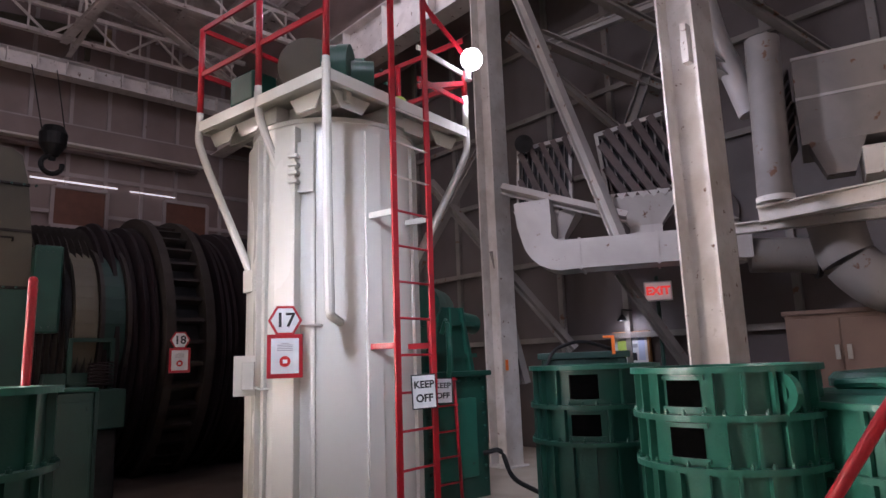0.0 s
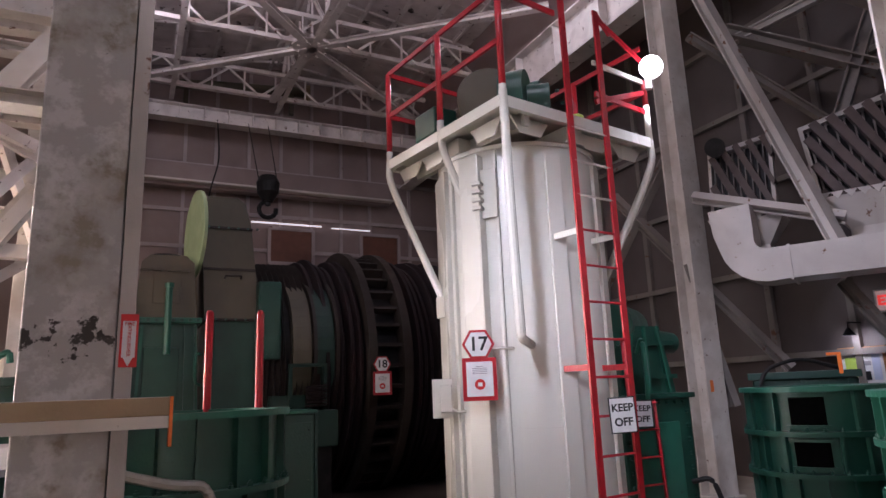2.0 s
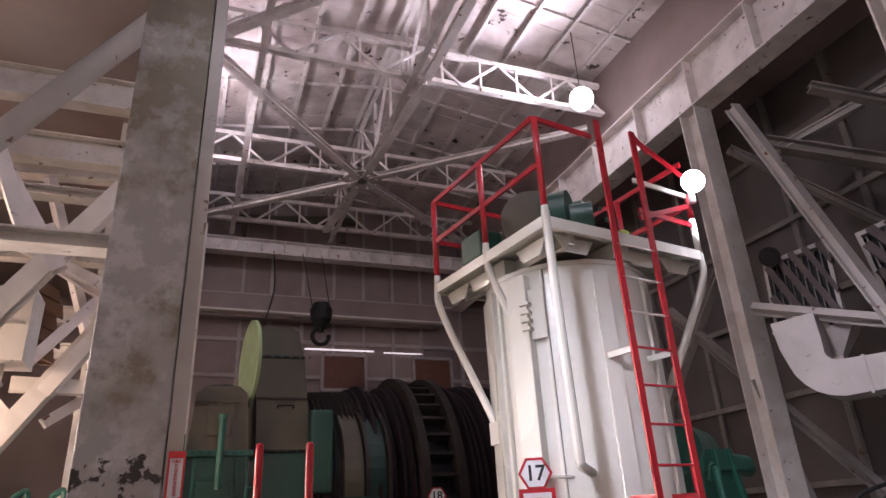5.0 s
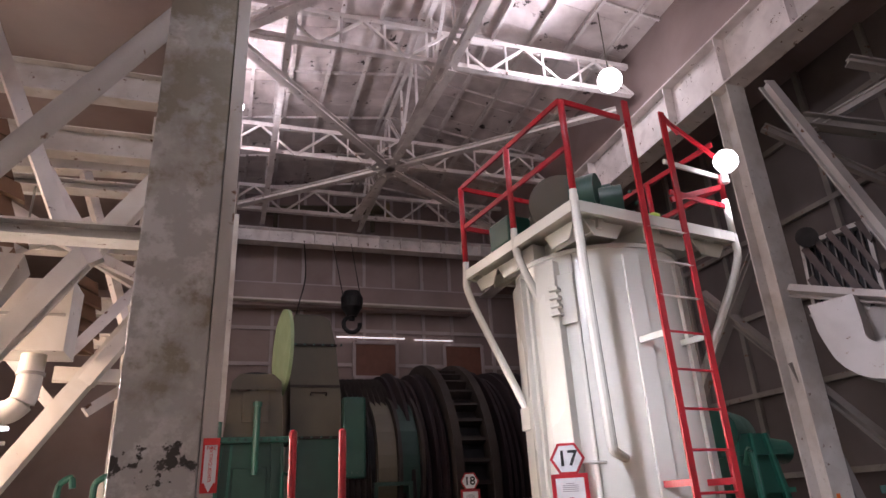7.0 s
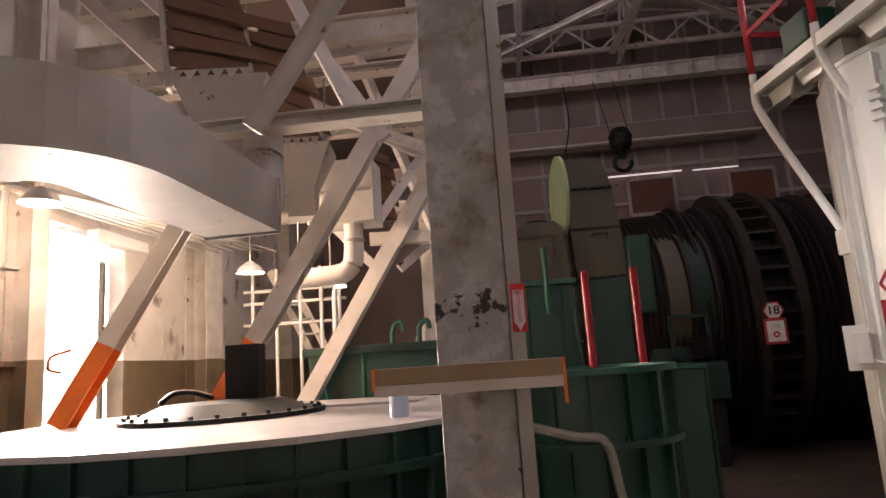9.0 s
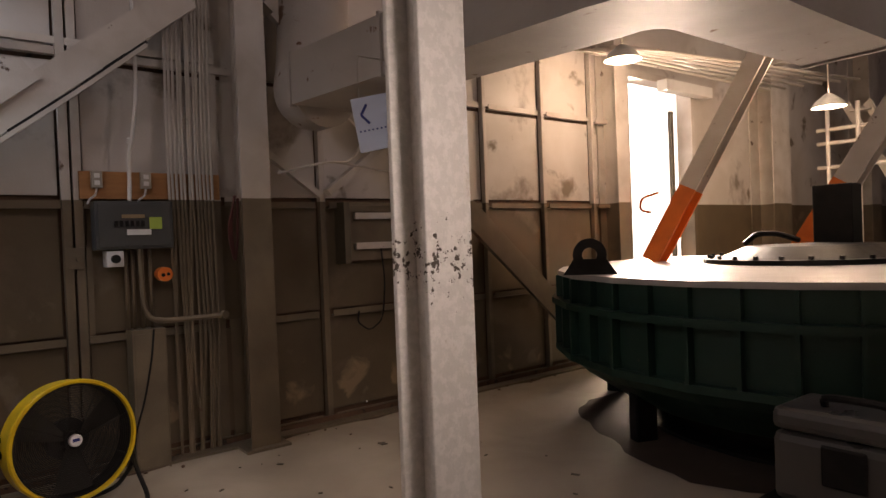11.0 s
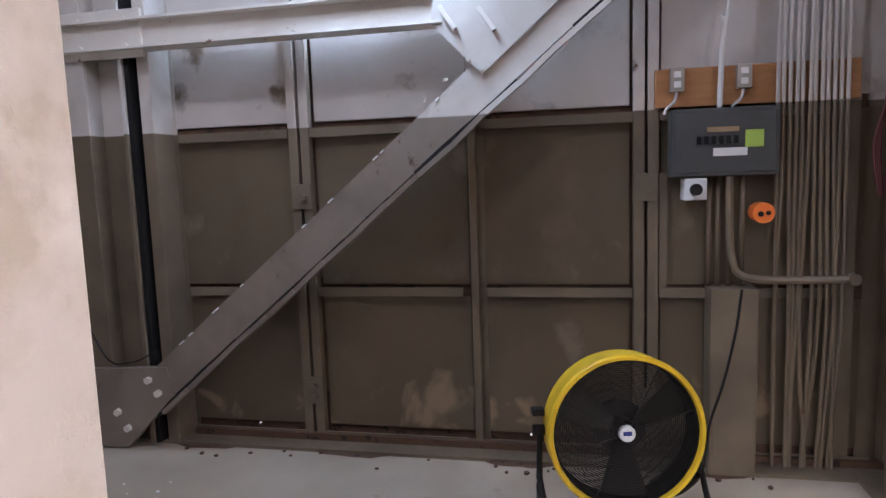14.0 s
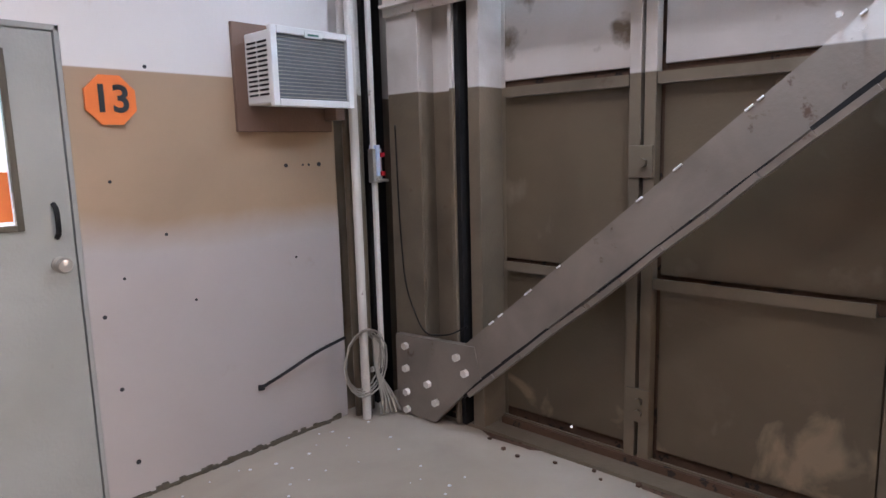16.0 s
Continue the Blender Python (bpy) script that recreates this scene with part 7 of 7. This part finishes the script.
one("white_drop_cable", bm, WHITE, "white cable dropping into the breaker panel", "cable")
bm = bm_new()
box(bm, -3.90, -3.86, 1.50, 1.62, .02, 3.2)
one("wall_flat_bar", bm, STEELW, "flat brown steel bar on the wall beside the conduits", "bar", "wall bars")
bm = bm_new()
box(bm, -3.90, -3.86, .66, .70, .95, 1.6)
one("wall_flat_bar", bm, STEELW, "short brown steel bar under the breaker panel", "bar", "wall bars")
bm = bm_new()
for k in range(4):
    tube(bm, smooth_line([(-3.60 + .01 * k, 1.63, 1.95), (-3.60, 1.60 - .01 * k, 1.7), (-3.60, 1.62, 1.48 - .02 * k), (-3.60, 1.645, 1.6), (-3.60 + .01 * k, 1.65, 1.93)], 4), .007, 6)
one("dark_cable_coil", bm, mat("dark_red_cable", (.09, .02, .018), .5, bump=0), "coil of dark red cable beside the column", "cable coil")
wbx = thing("wall_tray", "shallow brown wall tray with two pale bars", "tray")
part("tray_back", box(bm_new(), -3.90, -3.84, 2.68, 3.34, 1.40, 1.90, .004), STEELW, wbx)
part("tray_side", box(bm_new(), -3.90, -3.72, 2.64, 2.70, 1.38, 1.92, .004), BROWNC, wbx)
for z in (1.80, 1.53):
    part("pale_bar", box(bm_new(), -3.84, -3.80, 2.80, 3.25, z - .03, z + .03, .004), CREAM, wbx)
bm = bm_new()
tube(bm, smooth_line([(-3.79, 3.05, 1.5), (-3.79, 3.08, 1.2), (-3.80, 3.05, .85), (-3.80, 2.9, .76), (-3.80, 2.78, .85), (-3.80, 2.8, .95)], 5), .008, 6)
one("looped_cable", bm, BLACK, "thin dark cord looping under the wall rail", "cord")
bm = bm_new()
tube(bm, smooth_line([(-3.75, 3.6, 1.15), (-3.6, 3.7, 1.16), (-3.55, 3.9, 1.1), (-3.55, 3.92, 0)], 5), .02, 8)
one("bent_wall_pipe", bm, STEELW, "bent pale pipe rising from the floor", "pipe")
for pts in ([(-3.5, 1.95, 2.12), (-3.3, 2.25, 2.2), (-3.5, 2.6, 2.23), (-3.4, 2.7, 2.45), (-3.5, 2.6, 2.6)], [(-3.6, 2.5, 2.25), (-3.3, 3.0, 2.12), (-3.4, 3.6, 2.2)]):
    bm = bm_new()
    tube(bm, smooth_line(pts, 5), .012, 6)
    one("pale_cable", bm, BRACE, "slack pale cable under the duct elbow", "cable", "slack cables")

# ---- drum fan ----
FM = Matrix.Translation((-3.05, .43, .475)) @ Matrix.Rotation(radians(14), 4, 'Z') @ Matrix.Rotation(radians(-4), 4, 'Y')
fan = thing("drum_fan", "yellow drum fan with a black grille on a tube stand", "fan", "", FM)
bm = bm_new()
lathe(bm, [(.325, -.13), (.345, -.13), (.345, .0), (.352, .012), (.345, .028), (.33, .028), (.325, .012), (.325, -.12), (.322, -.13)], (0, 0, 0), (1, 0, 0), 64)
part("drum", bm, YELLOW, fan)
bm = bm_new()
lathe(bm, [(.319, -.122), (.3235, -.122), (.3235, .008), (.319, .008)], (0, 0, 0), (1, 0, 0), 64)
part("liner", bm, BLACK, fan, "black inner lining")
bm = bm_new()
for k in range(22):
    r = .045 + .0128 * k
    lathe(bm, [(r, .010), (r + .0022, .010), (r + .0022, .0125), (r, .0125)], (0, 0, 0), (1, 0, 0), 40)
for k in range(8):
    a = 2 * math.pi * k / 8 + .3
    tube(bm, [(.009, .04 * math.cos(a), .04 * math.sin(a)), (.009, .327 * math.cos(a), .327 * math.sin(a))], .003, 5)
part("front_grille", bm, GRILLE, fan)
bm = bm_new()
for k in range(28):
    r = .05 + .0098 * k
    lathe(bm, [(r, -.125), (r + .0055, -.125), (r + .0055, -.121), (r, -.121)], (0, 0, 0), (1, 0, 0), 32)
lathe(bm, [(0, -.14), (.12, -.14), (.12, -.10), (0, -.09)], (0, 0, 0), (1, 0, 0), 24)
part("rear_grille", bm, GRILLE, fan)
bm = bm_new()
lathe(bm, [(0, -.005), (.036, -.005), (.036, .016), (.03, .02), (0, .02)], (0, 0, 0), (1, 0, 0), 24)
part("hub_badge", bm, PAPER, fan, "round white hub badge")
bm = bm_new()
box(bm, .020, .022, -.02, .018, -.006, .012)
part("badge_mark", bm, NAVY, fan)
for k in range(3):
    a0 = 2 * math.pi * k / 3 + .5
    bm = bm_new()
    grid = []
    for i in range(7):
        r = .05 + .255 * i / 6
        sw_ = .42 - .10 * i / 6
        grid.append([bm.verts.new((-.05 + .05 * (j / 4 - .5), r * math.cos(a0 + sw_ * (j / 2 - 1)), r * math.sin(a0 + sw_ * (j / 2 - 1)))) for j in range(5)])
    for i in range(6):
        for j in range(4):
            bm.faces.new((grid[i][j], grid[i][j + 1], grid[i + 1][j + 1], grid[i + 1][j])).smooth = True
    bmesh.ops.solidify(bm, geom=bm.faces[:], thickness=.004)
    part("blade", bm, BLADE, fan)
bm = bm_new()
cyl(bm, (-.12, 0, 0), (-.02, 0, 0), .05, 16)
part("motor", bm, BLACK, fan)
fi = FM.inverted()
bm = bm_new()
for s in (-1, 1):
    pts = [FM @ Vector((-.10, s * .365, .0)), FM @ Vector((-.10, s * .375, -.25))]
    b1_, b2_ = FM @ Vector((.20, s * .34, 0)), FM @ Vector((-.28, s * .34, 0))
    pts2 = smooth_line([*pts, Vector((b1_.x, b1_.y, .02)), FM.to_translation() * 0 + Vector(((FM @ Vector((.22, 0, 0))).x, (FM @ Vector((.22, 0, 0))).y, .02))], 5)
    pts3 = smooth_line([*pts, Vector((b2_.x, b2_.y, .02)), Vector(((FM @ Vector((-.28, 0, 0))).x, (FM @ Vector((-.28, 0, 0))).y, .02))], 5)
    tube(bm, pts2, .014, 8)
    tube(bm, pts3, .014, 8)
bmesh.ops.transform(bm, matrix=fi, verts=bm.verts[:])
part("tube_stand", bm, BLACK, fan)
for s in (-1, 1):
    bm = bm_new()
    cyl(bm, (-.10, s * .345, 0), (-.10, s * .395, 0), .025, 10)
    part("pivot_knob", bm, BLACK, fan)
part("drum_clip", box(bm_new(), -.13, -.07, -.40, -.345, .07, .10, .004), BLACK, fan)

# ---- south wall things ----
door_1 = tagged(new("door_1"), "grey steel door with a glazed panel and round knob", "door", "", "structure")
bm = bm_new()
for x0, x1, z0, z1 in ((-1.93, -1.74, .01, 2.12), (-1.24, -1.03, .01, 2.12), (-1.74, -1.24, .01, 1.33), (-1.74, -1.24, 2.03, 2.12)):
    box(bm, x0, x1, -3.075, -3.035, z0, z1)
part("door_leaf", bm, DOORP, door_1)
bm = bm_new()
for x0, x1, z0, z1 in ((-1.75, -1.725, 1.32, 2.04), (-1.255, -1.23, 1.32, 2.04), (-1.725, -1.255, 1.32, 1.345), (-1.725, -1.255, 2.015, 2.04)):
    box(bm, x0, x1, -3.034, -3.022, z0, z1, .003)
part("glazing_bead", bm, BROWNC, door_1)
part("door_glass", box(bm_new(), -1.725, -1.255, -3.06, -3.055, 1.345, 2.015), mat("bright_frosted_glass", (.93, .95, 1), .3, emit=.9, bump=0), door_1, "frosted pane bright with daylight")
part("red_sticker", box(bm_new(), -1.72, -1.50, -3.054, -3.05, 1.36, 1.56, .002), ORANGE, door_1, "orange-red sticker on the pane")
bm = bm_new()
lathe(bm, [(0, 0), (.034, 0), (.034, .006), (.014, .012), (.014, .03), (.03, .04), (.034, .055), (.026, .068), (0, .072)], (-1.865, -3.035, 1.165), (0, 1, 0), 24)
part("door_knob", bm, GALV, door_1)
bm = bm_new()
tube(bm, smooth_line([(-1.865, -3.035, 1.42), (-1.865, -3.0, 1.40), (-1.865, -3.0, 1.30), (-1.865, -3.035, 1.28)]), .011, 8)
part("door_pull", bm, BLACK, door_1)
bm = bm_new()
box(bm, -1.957, -1.936, -3.10, -3.03, 0, 2.15, .003)
box(bm, -1.02, -1.0, -3.10, -3.03, 0, 2.15, .003)
box(bm, -1.957, -1.0, -3.10, -3.03, 2.125, 2.15, .003)
tagged(part("trim", bm, DOORP), "", "", "", "structure")
n13 = thing("number_sign", "orange octagonal number sign on the wall", "sign")
bm = bm_new()
lathe(bm, [(0, 0), (.115, 0), (.115, .016), (0, .016)], (-2.135, -3.04, 1.855), (0, 1, 0), 8, 22.5, 382.5, False)
part("octagon", bm, ORANGE, n13)
words("number", "13", .165, Matrix.Translation((-2.135, -3.021, 1.855)) @ Matrix.Rotation(radians(180), 4, 'Z') @ Matrix.Rotation(radians(90), 4, 'X'), INK, n13, .001, .0035)
ac = thing("air_conditioner", "white window air conditioner with a grey coil grille", "air conditioner")
part("backing_board", box(bm_new(), -3.33, -2.735, -3.04, -3.015, 1.72, 2.26, .004), CABB, ac, "brown wooden backing board")
part("housing", box(bm_new(), -3.27, -2.80, -3.015, -2.785, 1.85, 2.20, .008), WHITE, ac)
bm = bm_new()
for x0, x1, z0, z1 in ((-3.285, -3.25, 1.835, 2.215), (-2.82, -2.785, 1.835, 2.215), (-3.25, -2.82, 1.835, 1.87), (-3.25, -2.82, 2.18, 2.215)):
    box(bm, x0, x1, -2.785, -2.755, z0, z1, .004)
part("front_frame", bm, WHITE, ac)
part("coil", box(bm_new(), -3.25, -2.82, -2.785, -2.775, 1.87, 2.18), COIL, ac)
for i in range(17):
    part("grille_bar", box(bm_new(), -3.25, -2.82, -2.775, -2.769, 1.878 + i * .0178, 1.882 + i * .0178), GALV, ac)
for j in range(2):
    for i in range(12):
        part("side_vent", box(bm_new(), -2.8005, -2.797, -2.99 + j * .095, -2.91 + j * .095, 1.89 + i * .023, 1.90 + i * .023), BLACK, ac)
part("top_badge", box(bm_new(), -3.09, -2.98, -2.757, -2.752, 2.17, 2.20, .003), WHITE, ac)
part("badge_mark", box(bm_new(), -3.065, -3.0, -2.752, -2.750, 2.18, 2.19), GREENL, ac)
part("sill_stub", box(bm_new(), -3.33, -3.27, -3.0, -2.9, 1.78, 1.85), CABB, ac)
# pipes and cables in the corner
for i, (x, y, r, mt) in enumerate(((-3.40, -2.98, .022, STEELW), (-3.46, -2.95, .016, STEELW), (-3.395, -2.90, .026, BRACE), (-3.52, -3.0, .02, STEELW))):
    bm = bm_new()
    tube(bm, [(x, y, 0), (x + .004, y, 3.0), (x, y, 5.5)], r, 10)
    one("corner_pipe", bm, mt, "upright painted pipe in the wall corner", "pipe", "corner pipes")
bm = bm_new()
tube(bm, smooth_line([(-3.56, -2.93, 5.5), (-3.56, -2.93, .55), (-3.56, -2.93, .30), (-3.52, -2.93, .28), (-3.47, -2.93, .28)], 4), .018, 8)
one("corner_pipe", bm, BRACE, "upright painted pipe with an elbow foot", "pipe", "corner pipes")
cl = thing("pipe_valve", "small pipe valve with red and blue tape", "valve")
part("valve_body", box(bm_new(), -3.60, -3.53, -2.95, -2.90, 1.42, 1.62, .006), GALV, cl)
part("red_tape", box(bm_new(), -3.61, -3.58, -2.96, -2.885, 1.57, 1.595), RED, cl)
part("red_tape", box(bm_new(), -3.61, -3.58, -2.96, -2.885, 1.46, 1.485), RED, cl)
part("blue_tape", box(bm_new(), -3.575, -3.55, -2.955, -2.89, 1.46, 1.64), SIGNB, cl)
bm = bm_new()
tube(bm, [(-3.62, -2.88, 1.43), (-3.52, -2.86, 1.44)], .01, 6)
part("valve_lever", bm, GALV, cl)
random.seed(5)
bm = bm_new()
for k in range(4):
    c0 = Vector((-3.38, -2.90 + .012 * k, .36))
    tube(bm, [c0 + Vector(((.13 + .012 * k) * math.cos(a), random.uniform(-.004, .004), (.17 + .012 * k) * math.sin(a))) for a in [radians(d) for d in range(0, 361, 20)]], .006, 5)
for k in range(5):
    tube(bm, smooth_line([(-3.47 - .015 * k, -2.9, .5), (-3.46, -2.88, .3), (-3.49 - .02 * k, -2.86, .12), (-3.46 - .03 * k, -2.84 + .01 * k, .02)], 4), .009, 5)
one("cable_coil", bm, GALV, "coil of grey cable hung on the corner pipes", "cable coil")
bm = bm_new()
tube(bm, smooth_line([(-2.77, -3.03, .35), (-2.9, -3.0, .40), (-3.1, -2.97, .48), (-3.28, -2.93, .53)], 4), .009, 6)
cyl(bm, (-2.76, -3.04, .348), (-2.78, -3.02, .352), .016, 8)
one("wall_cable", bm, BLACK, "black cable leaving the wall into the coil", "cable")
bm = bm_new()
tube(bm, smooth_line([(-3.62, -2.80, 1.75), (-3.62, -2.79, 1.2), (-3.60, -2.74, .8), (-3.60, -2.60, .53), (-3.60, -2.4, .56), (-3.65, -2.3, .62)], 5), .005, 5)
one("thin_wire", bm, BLACK, "thin black wire down the corner column", "wire")
bm = bm_new()
for y, z in ((-1.78, .085), (-.05, .09), (2.9, .10)):
    bmesh.ops.create_uvsphere(bm, u_segments=8, v_segments=6, radius=.007, matrix=Matrix.Translation((-3.90, y, z)))
tagged(part("rust_hole_daylight", bm, SLIT), "daylight through small rust holes at the wall foot", "daylight", "", "structure")
random.seed(21)
bm = bm_new()
for i in range(44):
    x, y = random.uniform(-3.4, -2.0), random.uniform(-2.95, -1.9)
    s = random.uniform(.003, .012)
    lathe(bm, [(0, 0), (s, 0), (s * .8, .003), (0, .003)], (x, y, 0), (0, 0, 1), 7)
tagged(part("paint_chips", bm, PAPER), "white paint flecks scattered on the floor", "debris", "", "stuff")
bm = bm_new()
for i in range(46):
    x, y = random.uniform(-3.3, 1.0), random.uniform(-.6, 3.2)
    s = random.uniform(.006, .03)
    box(bm, -s, s, -s * .4, s * .4, 0, .006, 0, Matrix.Translation((x, y, 0)) @ Matrix.Rotation(random.uniform(0, 3), 4, 'Z'))
tagged(part("floor_debris", bm, BROWNC), "brown flakes and splinters on the floor", "debris", "", "stuff")
